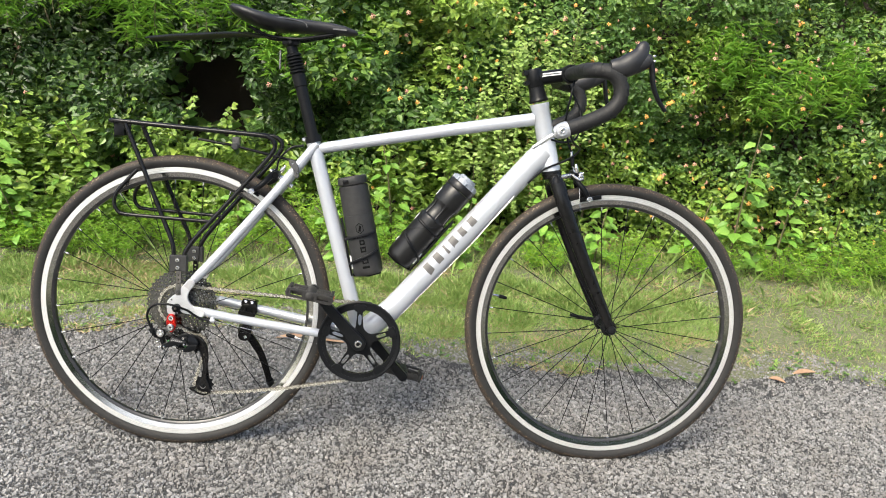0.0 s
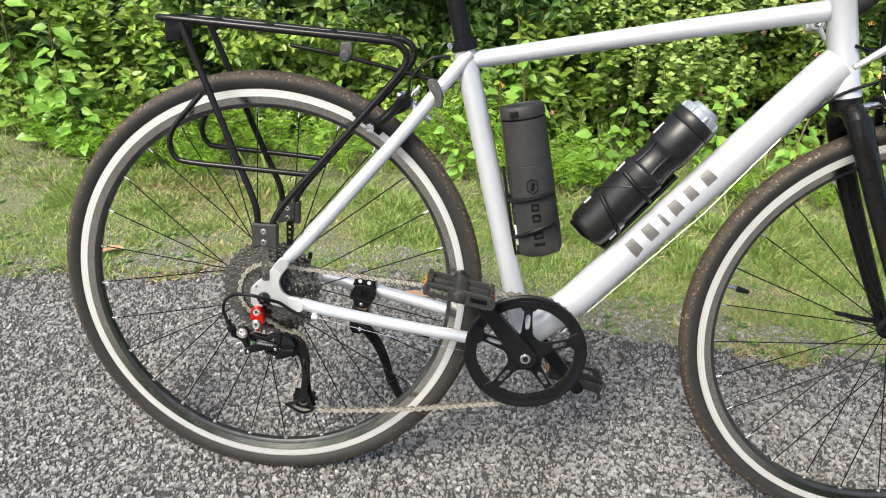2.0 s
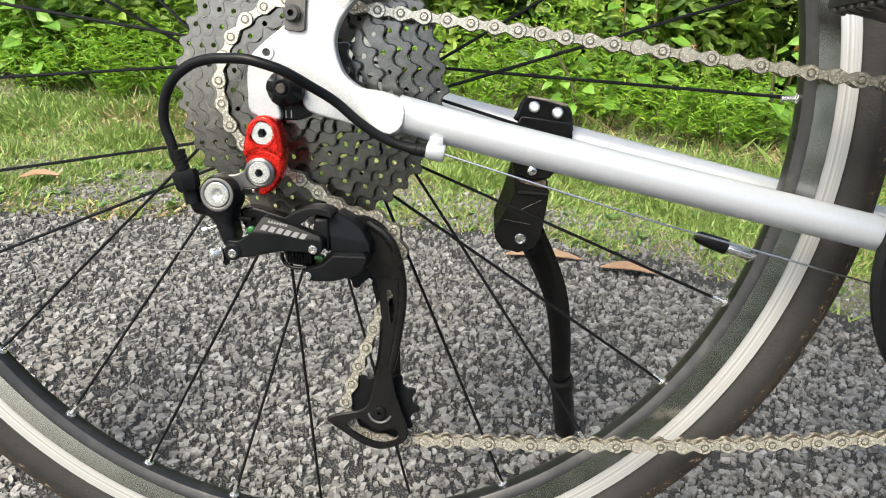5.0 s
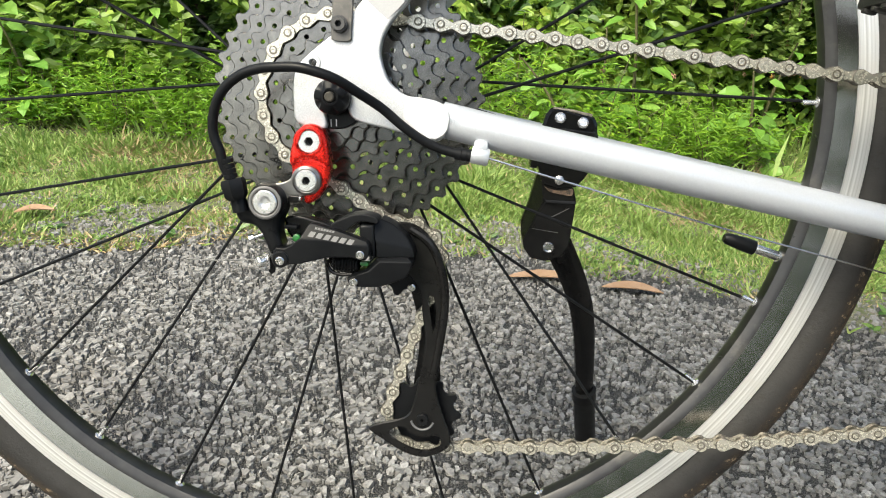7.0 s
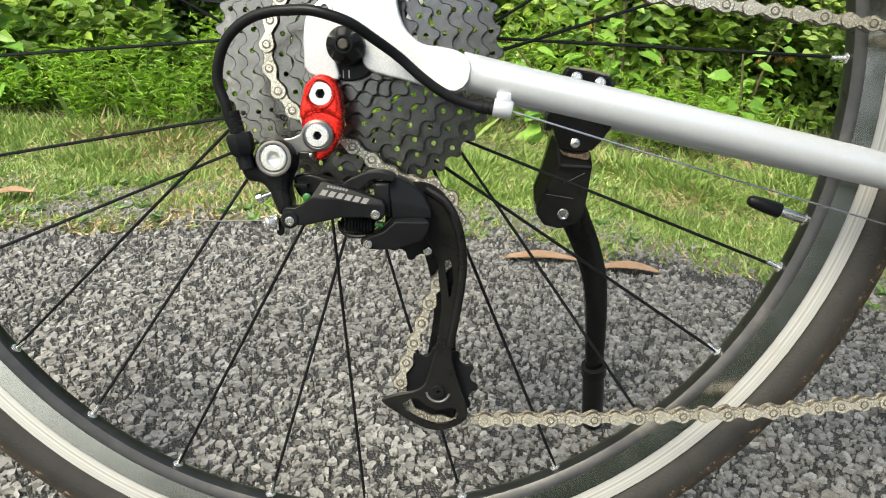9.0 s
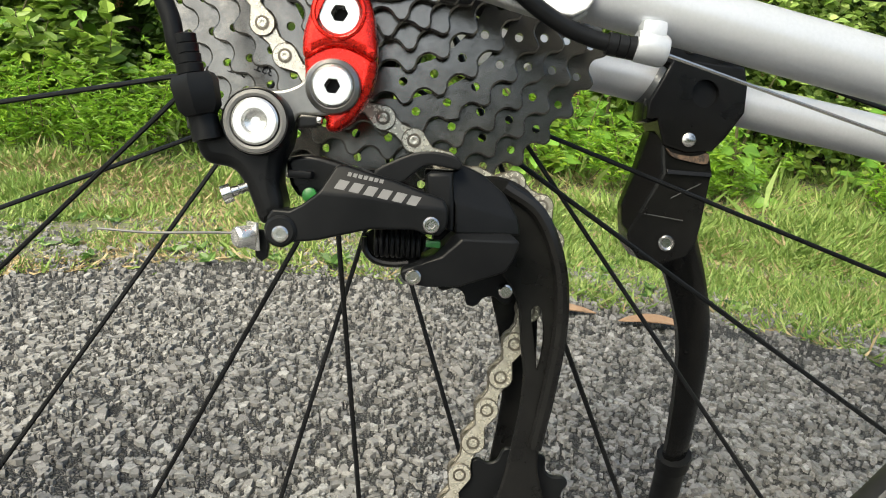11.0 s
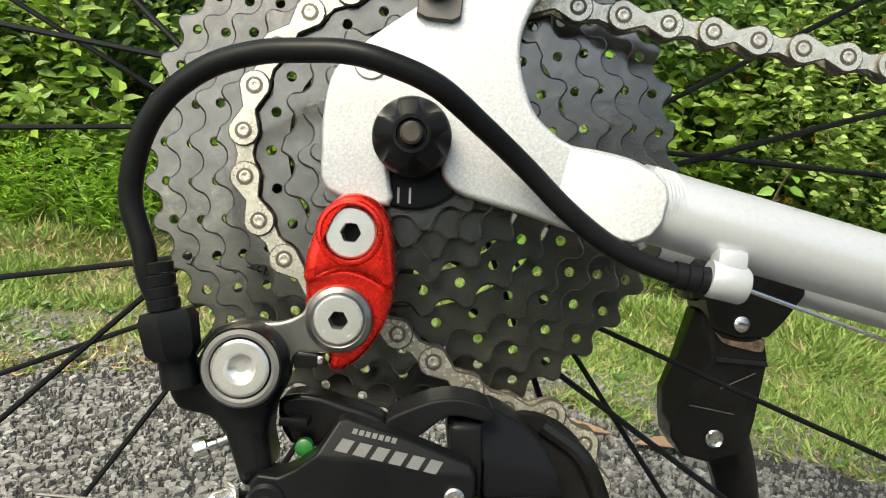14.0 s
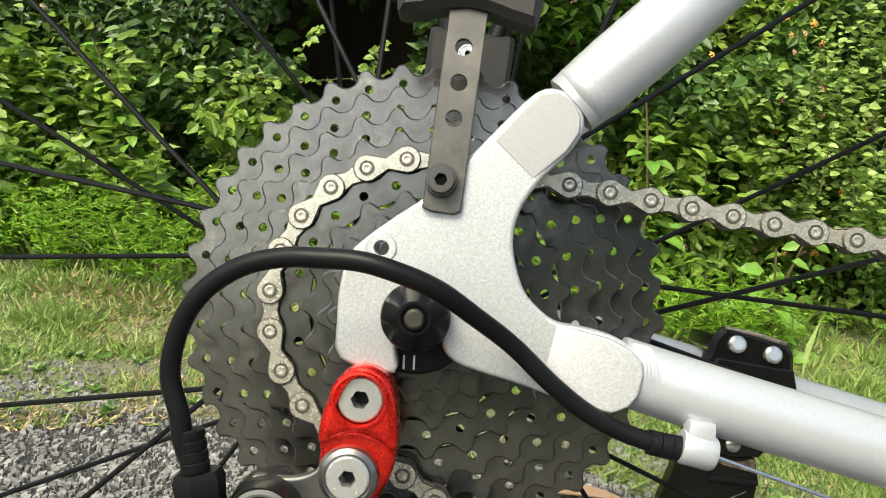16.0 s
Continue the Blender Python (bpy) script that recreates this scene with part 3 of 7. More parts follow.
    cap = np.stack([q[:, :1] + 0.75 * np.cos(a) * rr, q[:, 1:] + 0.75 * np.sin(a) * rr, lie + rng.uniform(-0.0012, 0.001, (g, 1)) + rng.normal(0, 0.0004, (g, 4))], -1)
    many("road_grit", np.concatenate([base, cap], 1), [(0, 1, 5, 4), (1, 2, 6, 5), (2, 3, 7, 6), (3, 0, 4, 7), (4, 5, 6, 7)], CHIPS, road, "stuff", "fine grey grit", True)


def grass_cover(x, y):
    """How thick the grass stands, 0 to 1."""
    d = y - road_edge(x)
    patch = fbm(x * 2.3, y * 3.0, 5.0)
    return float(np.clip(smoothstep(-0.05, 0.15, d + 0.28 * patch + 0.05 * noise.noise(Vector((x * 14, y * 14, 2.0)))), 0, 1))


def build_grass():
    lawn = thing("grass", "short patchy roadside grass, green with dry blades", "grass")
    lawn["kind"] = "stuff"
    n = 560000
    near = rng.random(n) < 0.62
    x = np.where(near, rng.uniform(-1.0, 1.7, n), rng.uniform(-2.3, 3.9, n))
    y = np.where(near, rng.uniform(0.36, 1.25, n), rng.uniform(0.36, 2.0, n))
    clump = np.array([noise.noise(Vector((a * 7, b * 7, 3.0))) for a, b in zip(x, y)])
    cover = np.array([grass_cover(a, b) for a, b in zip(x, y)])
    far = np.array([b - road_edge(a) for a, b in zip(x, y)])
    keep = (rng.random(n) < cover * np.maximum(0.42, 0.62 + 1.3 * clump)) & (far > -0.06)
    x, y, clump, far = x[keep], y[keep], clump[keep], far[keep]
    n = len(x)
    z = np.array([verge_z(a, b) for a, b in zip(x, y)])
    z = np.where(far < 0, ROAD_Z, z) - 0.003
    size = rng.uniform(0.009, 0.031, n) * (0.8 + 0.7 * np.clip(clump, -0.3, 1)) * (0.75 + 0.85 * smoothstep(0.1, 0.8, far)) * (1 + 0.6 * rng.random(n) ** 4)
    lean = rng.normal(0, 1.05, (n, 2)) + 0.5 * np.c_[np.sin(9 * x + 4 * clump), np.cos(8 * y + 5 * clump)]
    along = np.c_[lean, np.full(n, 0.8)]
    worn = np.array([fbm(a * 1.6, b * 2.2, 21.0) for a, b in zip(x, y)])
    dry = rng.random(n) < 0.15 + 0.45 * smoothstep(0.0, 0.45, worn) + 0.12 * smoothstep(0.2, 0.0, far)
    for sel, mat, nm in ((~dry, GRASS, "green_blades"), (dry, STRAW, "dry_blades")):
        al = along[sel] * (np.array([1.6, 1.6, 0.5]) if nm == "dry_blades" else 1)
        scattered(nm, BLADE, BLADE_F, np.c_[x, y, z][sel], al, rng.normal(0, 1, (sel.sum(), 3)) + (0, -0.5, 0.4), size[sel], mat, lawn, np.full(sel.sum(), 0.0024) * rng.uniform(0.55, 1.5, sel.sum()))
    m = 420
    x, y = rng.uniform(-2.2, 3.8, m), rng.uniform(1.2, 1.75, m)
    z = np.array([verge_z(a, b) for a, b in zip(x, y)])
    scattered("tall_blades", BLADE, BLADE_F, np.c_[x, y, z], np.c_[rng.normal(0, 0.35, (m, 2)), np.ones(m)], rng.normal(0, 1, (m, 3)), rng.uniform(0.06, 0.15, m), GRASS, lawn, rng.uniform(0.0015, 0.003, m))


def build_weeds():
    """Small flat rosettes of broad leaves in the grass and at the road's edge."""
    weeds = thing("verge_weeds", "small broad-leaved weeds among the grass", "weeds")
    weeds["kind"] = "stuff"
    n = 260
    x = rng.uniform(-1.4, 2.4, n)
    y = np.array([road_edge(a) for a in x]) - 0.03 + 0.55 * rng.random(n) ** 1.5
    P, A, N, S = [], [], [], []
    for a, b in zip(x, y):
        z = max(verge_z(a, b), ROAD_Z if b < road_edge(a) else -1)
        for k in range(6):
            t = rng.uniform(0, 6.283)
            P.append((a, b, z + 0.002))
            A.append((math.cos(t), math.sin(t), rng.uniform(0.1, 0.9)))
            N.append((rng.normal(0, 0.2), -0.3, 1))
            S.append(rng.uniform(0.008, 0.02))
    S = np.array(S)
    scattered("leaves", LEAFLET, LEAFLET_F, P, A, N, S, LANT, weeds, S * 0.55)


def build_litter():
    """Long fallen leaves at the road's edge."""
    for x, y, ln, turn in ((0.185, 0.578, 0.11, 4), (0.305, 0.562, 0.085, -4), (1.82, 0.5, 0.09, 12), (-0.62, 0.68, 0.06, 25), (1.7, 0.44, 0.05, -30), (2.2, 0.6, 0.07, 8)):
        pts = [(t * ln - ln / 2, 0.012 * math.sin(t * 3.14) ** 0.7 * s) for s, ts in ((1, [i / 10 for i in range(11)]), (-1, [1 - i / 10 for i in range(1, 10)])) for t in ts]
        top = [(px, py, 0.006 * math.sin((px / ln + 0.5) * 3.14) + 0.15 * abs(py) + 0.002) for px, py in pts]
        k = len(top)
        verts = top + [(a, b, c - 0.0015) for a, b, c in top]
        faces = [tuple(range(k)), tuple(range(k, 2 * k))[::-1]] + [(i, (i + 1) % k, k + (i + 1) % k, k + i) for i in range(k)]
        ob = new("fallen_leaf", mesh_of("fallen_leaf", (verts, faces), LITTER))
        ob.matrix_basis = pose(x, y, ROAD_Z + 0.001 if y < road_edge(x) else verge_z(x, y) + 0.012, 0, 0, turn)
        tagged(ob, "long dry brown fallen leaf lying at the road edge", "leaf", "fallen leaves")


# ---- hedge ----
def hedge_front(x, z):
    return 1.66 + 0.22 * z + 0.24 * fbm(x * 1.3, z * 1.6, 11.0) + 0.2 * fbm(x * 4.5, z * 4.5, 17.0) + 0.3 * float(smoothstep(0.1, -0.4, x) * smoothstep(0.62, 0.85, z))


def in_hollow(x, z):
    a = ((x + 0.37) / 0.22) ** 2 + ((z - 0.57) / 0.19) ** 2 + 0.5 * noise.noise(Vector((x * 9, z * 9, 0)))
    return a < 1


def flower_head():
    """A round head of small tubular florets."""
    g = []
    for i in range(9):
        a, r = 2.4 * i, 0.0044 * math.sqrt(i)
        g.append(lathe([(0, 0.001), (0.004, 0.0022), (0.0055, 0.005), (0.0064, 0.001)], 5, (r * math.cos(a), r * math.sin(a), -0.0006 * i), (1.1 * r * math.cos(a) / 0.015, 1.1 * r * math.sin(a) / 0.015, 1)))
    return joined(*g)


FLOWER_PINK, FLOWER_ORANGE = mesh_of("flower", flower_head(), PETALP), mesh_of("flower", flower_head(), PETALO)


def build_hedge():
    seeds = [(-2.2, 0.6), (-1.3, 0.75), (-0.75, 0.25), (-0.45, 1.2), (0.1, 0.45), (0.55, 0.95), (0.95, 0.4), (1.45, 0.95), (1.75, 0.35), (2.3, 0.85), (2.75, 0.3), (3.3, 0.8), (3.9, 0.5)]
    n = 150000
    x, z = rng.uniform(-2.9, 4.5, n), rng.uniform(0.0, 1.75, n) ** 1.0
    depth = rng.exponential(0.12, n)
    ok = np.array([not in_hollow(a, b) for a, b in zip(x, z)])
    x, z, depth = x[ok], z[ok], depth[ok]
    n = len(x)
    y = np.array([hedge_front(a, b) for a, b in zip(x, z)]) + depth
    jit = rng.normal(0, 0.12, (n, 2))
    owner = np.argmin(np.stack([(x + jit[:, 0] - a) ** 2 + (z + jit[:, 1] - b) ** 2 for a, b in seeds]), 0)
    place = np.c_[x, y, z - 0.02]
    for k, (sx, sz) in enumerate(seeds):
        sel = owner == k
        m = int(sel.sum())
        shrub = thing("flowering_shrub", "dense green flowering shrub with small ovate leaves behind the verge", "shrub", group="hedge shrubs")
        normal = rng.normal(0, 0.55, (m, 3)) + (0, -0.55, 0.75)
        along = np.c_[rng.normal(0, 1, m), rng.normal(-0.45, 0.5, m), rng.normal(-0.2, 0.5, m)]
        at = place[sel]
        size = rng.uniform(0.02, 0.046, m) * (1 - 0.22 * smoothstep(0.6, 1.3, at[:, 0]))
        tint = np.array([fbm(a * 2.4, c * 2.4, 51.0) for a, b, c in at]) + rng.normal(0, 0.12, m)
        bright = tint > 0.15 - 0.5 * smoothstep(0.5, 0.1, at[:, 2]) + 0.5 * smoothstep(0.0, -0.3, at[:, 0]) * smoothstep(0.55, 0.75, at[:, 2])
        # dim: leaves at the upper left, coloured as if they stood in shade
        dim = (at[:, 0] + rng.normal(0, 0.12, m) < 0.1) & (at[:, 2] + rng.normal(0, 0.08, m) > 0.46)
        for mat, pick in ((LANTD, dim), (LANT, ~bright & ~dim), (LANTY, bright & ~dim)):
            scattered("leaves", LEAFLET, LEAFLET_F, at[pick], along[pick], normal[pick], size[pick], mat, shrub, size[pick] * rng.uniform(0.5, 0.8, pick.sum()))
        stems = []
        for _ in range(4):
            bx, tx, tz = sx + rng.normal(0, 0.25), sx + rng.normal(0, 0.35), rng.uniform(0.5, 1.5)
            by = 2.1 + rng.uniform(-0.1, 0.2)
            stems.append([(bx, by, -0.06), (bx * 0.6 + tx * 0.4, by - 0.02, tz * 0.45), (tx, hedge_front(tx, tz) + 0.2, tz)])
        for way in stems:
            if not any(-0.8 < p[0] < 0.0 for p in way):
                part("branch", tube(eased(way, 3), (0.007, 0.002), 6), BARK, shrub)
        count = 4 + int(74 * float(smoothstep(0.0, 1.2, sx)) * (0.4 + sz))
        for _ in range(count):
            fx, fz = sx + rng.normal(0, 0.3), max(0.15, sz + rng.normal(0, 0.28))
            if not in_hollow(fx, fz):
                kind = rng.random() < 0.55
                m = aim((fx, hedge_front(fx, fz) - 0.035, fz), (rng.normal(0, 0.4), -1, rng.normal(0.4, 0.4))) @ Matrix.Scale(rng.uniform(0.35, 0.72), 4)
                part("flower", FLOWER_PINK if kind else FLOWER_ORANGE, None, shrub, "small round pink flower head" if kind else "small round orange flower head", m)
    # inner leaves in the shade behind
    m = 12000
    x, z = rng.uniform(-2.9, 4.5, m), rng.uniform(0, 1.9, m)
    ok = np.array([not in_hollow(a, b) for a, b in zip(x, z)])
    x, z = x[ok], z[ok]
    m = len(x)
    y = np.array([hedge_front(a, b) for a, b in zip(x, z)]) + rng.uniform(0.25, 0.6, m)
    inner = thing("undergrowth", "dark inner foliage of the hedge", "shrub")
    size = rng.uniform(0.05, 0.1, m)
    scattered("leaves", LEAFLET, LEAFLET_F, np.c_[x, y, z], rng.normal(0, 1, (m, 3)), rng.normal(0, 0.6, (m, 3)) + (0, -1, 0.3), size, LANT, inner, size * 0.6)


def build_sapling(x, y, height, leaf, mat, n_pairs, label, spread=1.0):
    """An upright stem with opposite pairs of broad leaves."""
    plant = thing("leafy_sapling", label, "plant", group="saplings")
    base = Vector((x, y, verge_z(x, y)))
    bend = Vector((rng.normal(0, 0.05), rng.normal(-0.03, 0.03), 0))
    stem = [base + Vector((0, 0, height * t)) + bend * t * t for t in np.linspace(0, 1, 6)]
    part("stem", tube(eased(stem, 3), (0.006, 0.002), 7), BARK, plant)
    P, A, N, S = [], [], [], []
    for i in range(n_pairs):
        t = 0.12 + 0.88 * i / n_pairs
        c = base + Vector((0, 0, height * t)) + bend * t * t
        turn = i * 1.57 + rng.normal(0, 0.3)
        for s in (0, math.pi):
            for _ in range(2 if t < 0.6 else 1):
                a = turn + s + rng.normal(0, 0.35)
                out = Vector((math.cos(a), math.sin(a), 0))
                stalk = rng.uniform(0.01, 0.07) * spread * (1.25 - t)
                P.append(c + out * stalk + Vector((0, 0, rng.normal(0, 0.02))))
                A.append(out + Vector((0, -0.25, rng.uniform(-0.55, 0.15))))
                N.append(Vector((0, -0.5, 1)) + Vector(rng.normal(0, 0.3, 3)))
                S.append(leaf * rng.uniform(0.65, 1.15) * (1.1 - 0.35 * t))
    S = np.array(S)
    scattered("leaves", LEAF, LEAF_F, P, A, N, S, mat, plant, S * 0.62)


def build_herb(x, y, r, h, n, mat, name, label, size, ratio, droop=0.0, z0=None):
    """A low clump of narrow leaves on thin stalks."""
    plant = thing(name, label, "plant", group=name + "s")
    base = Vector((x, y, verge_z(x, y)))
    rows, P, A, N, S = [], [], [], [], []
    shoots = max(6, n // 26)
    low = 0.25 if z0 is None else z0 / (z0 + h)
    for _ in range(shoots):
        a, d = rng.uniform(0, 6.283), r * math.sqrt(rng.random())
        top = base + Vector((d * math.cos(a), d * math.sin(a) * 0.7, (z0 or 0.0) + h * rng.uniform(0.55, 1.1) * (1 - 0.3 * (d / r) ** 2)))
        foot = base + Vector((d * 0.35 * math.cos(a), d * 0.35 * math.sin(a), 0))
        rows.append([foot, foot.lerp(top, 0.5) + Vector((0, 0, 0.02)), top])
        k = n // shoots
        for i in range(k):
            t = rng.uniform(low, 1.02)
            b = rng.uniform(0, 6.283)
            P.append(foot.lerp(top, t) + Vector(rng.normal(0, 0.008, 3)))
            A.append(Vector((math.cos(b), math.sin(b), rng.uniform(-0.2, 0.9) - droop)))
            N.append(Vector((0, -0.4, 1)) + Vector(rng.normal(0, 0.4, 3)))
            S.append(size * rng.uniform(0.6, 1.2))
    for way in rows[:5]:
        if z0 is not None:
            way = [way[0].lerp(way[2], t) for t in (0.78, 0.9, 1.0)]
        part("stalk", tube(way, (0.0018, 0.0008), 5), BARK, plant)
    S = np.array(S)
    scattered("leaves", LEAFLET, LEAFLET_F, P, A, N, S, mat, plant, S * ratio)


def build_vine(start, pts, label):
    vine = thing("trailing_vine", label, "plant", group="trailing vines")
    way = eased([start] + pts, 6)
    part("stem", tube(way, (0.0016, 0.0008), 6), BARK, vine)
    P = [p for p in way[2:] for _ in range(2)]
    m = len(P)
    S = rng.uniform(0.014, 0.03, m)
    scattered("leaves", LEAF, LEAF_F, P, np.c_[rng.normal(0, 1, (m, 2)), rng.normal(-0.3, 0.4, m)], rng.normal(0, 0.4, (m, 3)) + (0, -1, 0.6), S, LANTY, vine, S * 0.75)


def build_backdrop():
    """Unseen woods added beyond the road, behind the camera, to darken what metal mirrors."""
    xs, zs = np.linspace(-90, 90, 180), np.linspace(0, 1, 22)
    # low on the left for sky reflections, tall on the right for dark ones
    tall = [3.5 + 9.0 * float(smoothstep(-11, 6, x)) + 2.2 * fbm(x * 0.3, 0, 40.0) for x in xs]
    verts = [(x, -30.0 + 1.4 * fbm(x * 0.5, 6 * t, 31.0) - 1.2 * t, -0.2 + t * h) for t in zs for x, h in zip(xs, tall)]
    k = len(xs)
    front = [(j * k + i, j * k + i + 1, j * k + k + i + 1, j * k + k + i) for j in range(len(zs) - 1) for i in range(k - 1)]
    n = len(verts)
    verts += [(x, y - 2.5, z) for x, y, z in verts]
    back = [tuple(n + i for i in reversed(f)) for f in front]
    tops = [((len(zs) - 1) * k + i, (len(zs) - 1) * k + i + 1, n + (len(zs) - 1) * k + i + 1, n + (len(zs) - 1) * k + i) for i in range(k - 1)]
    me = mesh_of("backdrop", (verts, front + back + tops), surface("unseen_woods", (0.02, 0.05, 0.012), (0.06, 0.13, 0.025), (0.012, 0.02, 0.008), 5, 0.8, 0.0, 1.0, 30, (0.45, 0.6)), 0)
    tagged(new("backdrop", me), "unseen dark green woods added beyond the road to darken reflections", "woods", "", "structure")


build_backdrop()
build_ground()
build_road()
build_grass()
build_weeds()
build_litter()
build_hedge()
for sx, sy, sh, sl, sn in ((1.98, 1.5, 0.66, 0.1, 9), (2.2, 1.52, 0.42, 0.1, 6), (1.82, 1.52, 0.34, 0.09, 5), (-1.12, 1.42, 0.46, 0.12, 7), (-1.32, 1.5, 0.5, 0.12, 7), (-0.95, 1.52, 0.3, 0.09, 5), (0.47, 1.62, 0.52, 0.085, 7), (0.38, 1.56, 0.3, 0.08, 5), (1.15, 1.56, 0.36, 0.09, 6), (1.38, 1.52, 0.32, 0.09, 6), (-0.78, 1.62, 0.5, 0.07, 7), (-0.2, 1.6, 0.28, 0.075, 5), (0.8, 1.6, 0.3, 0.075, 5), (2.5, 1.6, 0.3, 0.09, 5), (-1.02, 1.36, 0.26, 0.09, 5), (0.28, 1.4, 0.24, 0.07, 5), (0.72, 1.42, 0.24, 0.08, 5)):
    build_sapling(sx, sy, sh, 0.78 * sl, BROAD, round(1.6 * sn), "light green upright sapling with broad leaves in front of the hedge")
for sx, sy, r, h in ((1.86, 1.42, 0.16, 0.2), (0.33, 1.45, 0.2, 0.3), (2.72, 1.45, 0.24, 0.34), (0.02, 1.47, 0.18, 0.24), (1.5, 1.42, 0.16, 0.2), (-0.42, 1.47, 0.18, 0.26), (-0.85, 1.42, 0.16, 0.24), (2.2, 1.42, 0.16, 0.2), (0.7, 1.45, 0.18, 0.22), (3.1, 1.45, 0.24, 0.34), (1.15, 1.42, 0.14, 0.18), (-1.6, 1.5, 0.2, 0.26), (-0.2, 1.42, 0.2, 0.2), (0.5, 1.4, 0.16, 0.2), (-0.62, 1.45, 0.18, 0.26), (2.45, 1.42, 0.2, 0.24), (-1.1, 1.38, 0.2, 0.2), (0.15, 1.56, 0.2, 0.34), (-0.6, 1.27, 0.15, 0.22), (-0.76, 1.3, 0.14, 0.2), (-0.98, 1.32, 0.14, 0.16), (0.62, 1.36, 0.16, 0.16)):
    build_herb(sx, sy, r, h, 800, FEATH, "feathery_herb", "yellow-green feathery herb at the foot of the hedge", 0.022, 0.26)
for sx, sy, z0 in ((2.15, 1.72, 0.72), (2.4, 1.74, 0.8), (0.16, 1.74, 0.74), (0.0, 1.76, 0.78), (2.8, 1.76, 0.82), (1.95, 1.78, 0.86), (-1.25, 1.88, 0.92), (-0.95, 1.9, 1.0), (-0.62, 1.92, 0.86), (-0.3, 1.94, 0.95), (-1.55, 1.86, 0.8), (0.3, 1.92, 0.98)):
    build_herb(sx, sy, 0.17, 0.22, 650, THIN, "narrow_leaved_bush", "bush of long narrow bright green leaves in the hedge", 0.055, 0.14, 0.5, z0)
for sx, sy, z0 in ((1.03, 1.62, 0.45), (0.85, 1.62, 0.3), (1.2, 1.66, 0.6), (0.98, 1.66, 0.7), (1.1, 1.68, 0.85), (0.75, 1.64, 0.5), (1.05, 1.6, 0.25)):
    build_herb(sx, sy, 0.2, 0.24, 520, PALE, "pale_shrub", "pale green shrub with small rounded leaves", 0.024, 0.8, 0.0, z0)
for sx, sy, z0 in ((-0.95, 1.45, 0.06), (-1.2, 1.45, 0.08), (-0.72, 1.48, 0.08), (-1.1, 1.62, 0.3), (-1.3, 1.6, 0.42), (-0.9, 1.6, 0.26), (0.6, 1.66, 0.3)):
    build_herb(sx, sy, 0.2, 0.24, 330, LANTY, "yellow_green_shrub", "bright yellow-green shrub with ovate leaves", 0.045, 0.62, 0.0, z0)
build_vine((-0.65, 1.72, 0.42), [(-0.45, 1.7, 0.42), (-0.28, 1.72, 0.45), (-0.12, 1.74, 0.5)], "thin vine with small leaves across a dark hollow")
build_vine((-0.52, 1.7, 0.36), [(-0.46, 1.68, 0.44), (-0.42, 1.7, 0.52), (-0.4, 1.72, 0.56)], "thin twig with small leaves in front of a dark hollow")
build_vine((-0.22, 1.7, 0.38), [(-0.26, 1.68, 0.46), (-0.24, 1.7, 0.54)], "thin twig with small leaves in front of a dark hollow")

# ---- bicycle: x forward, y to its left, z up in its own plane, from the rear axle ----
LEAN = 11.0
bike = thing("bicycle", "silver drop-bar bicycle with rear rack leaning on its kickstand", "bicycle", pose(0, 0.0620, 0.3350, -LEAN))
RW, FW, BB = Vector((-0.006, 0, -0.006)), Vector((1.006, 0, -0.008)), Vector((0.413, 0, -0.064))
SPOKES = 28
YC = -0.0435  # the chain's line


def both(name, geo, mat, label=""):
    return part(name, geo, mat, bike, label), part(name, mirrored(geo), mat, bike, label)


# frame
frame_part = part("frame", joined(
    tube([BB + Vector((-0.006, 0, 0.02)), (0.281, 0, 0.392)], (0.0175, 0.0165), 28),
    tube([(0.289, 0, 0.372), (0.42, 0, 0.4), (0.6, 0, 0.437), (0.79, 0, 0.474)], (0.0125, 0.0148), 28),
    tube([BB + Vector((0.006, 0, 0.01)), (0.488, 0, 0.009), (0.65, 0, 0.2), (0.8, 0, 0.379), (0.822, 0, 0.402)], (0.0265, 0.0285), 36, 0.84),
    lathe([(-0.035, 0.0), (-0.035, 0.02), (-0.033, 0.0215), (0.033, 0.0215), (0.035, 0.02), (0.035, 0)], 36, BB, (0, 1, 0)),
), PAINT, bike, "silver painted aluminium frame")
part("head_tube", lathe([(0, 0.019), (0, 0.0225), (0.008, 0.0225), (0.012, 0.0208), (0.148, 0.0208), (0.152, 0.0222), (0.16, 0.0222), (0.16, 0.019)], 40, (0.8415, 0, 0.356), (-0.0415, 0, 0.155)), PAINT, bike)
both("seat_stay", tube(eased([(0.2915, -0.0085, 0.3845), (0.207, -0.031, 0.272), (0.128, -0.0505, 0.1725), (0.0665, -0.0655, 0.0975), (0.0355, -0.0640, 0.0628)], 5), [0.0102] * 18 + [0.0101, 0.0098, 0.0092], 22, 0.85), PAINT)
part("chain_stay", tube(eased([(0.0580, -0.0652, -0.0095), (0.1, -0.0665, -0.0165), (0.2, -0.062, -0.032), (0.33, -0.048, -0.052), (0.4, -0.03, -0.062)], 5), [0.0096] * 21, 24), PAINT, bike)
part("chain_stay", tube(eased([(0.0635, 0.0672, -0.0103), (0.1, 0.0665, -0.0165), (0.2, 0.056, -0.032), (0.33, 0.036, -0.052), (0.4, 0.022, -0.062)], 5), [0.0104] * 21, 24), PAINT, bike)
part("stay_bridge", tube([(0.218, -0.026, 0.296), (0.218, 0.026, 0.296)], 0.006, 14), PAINT, bike)
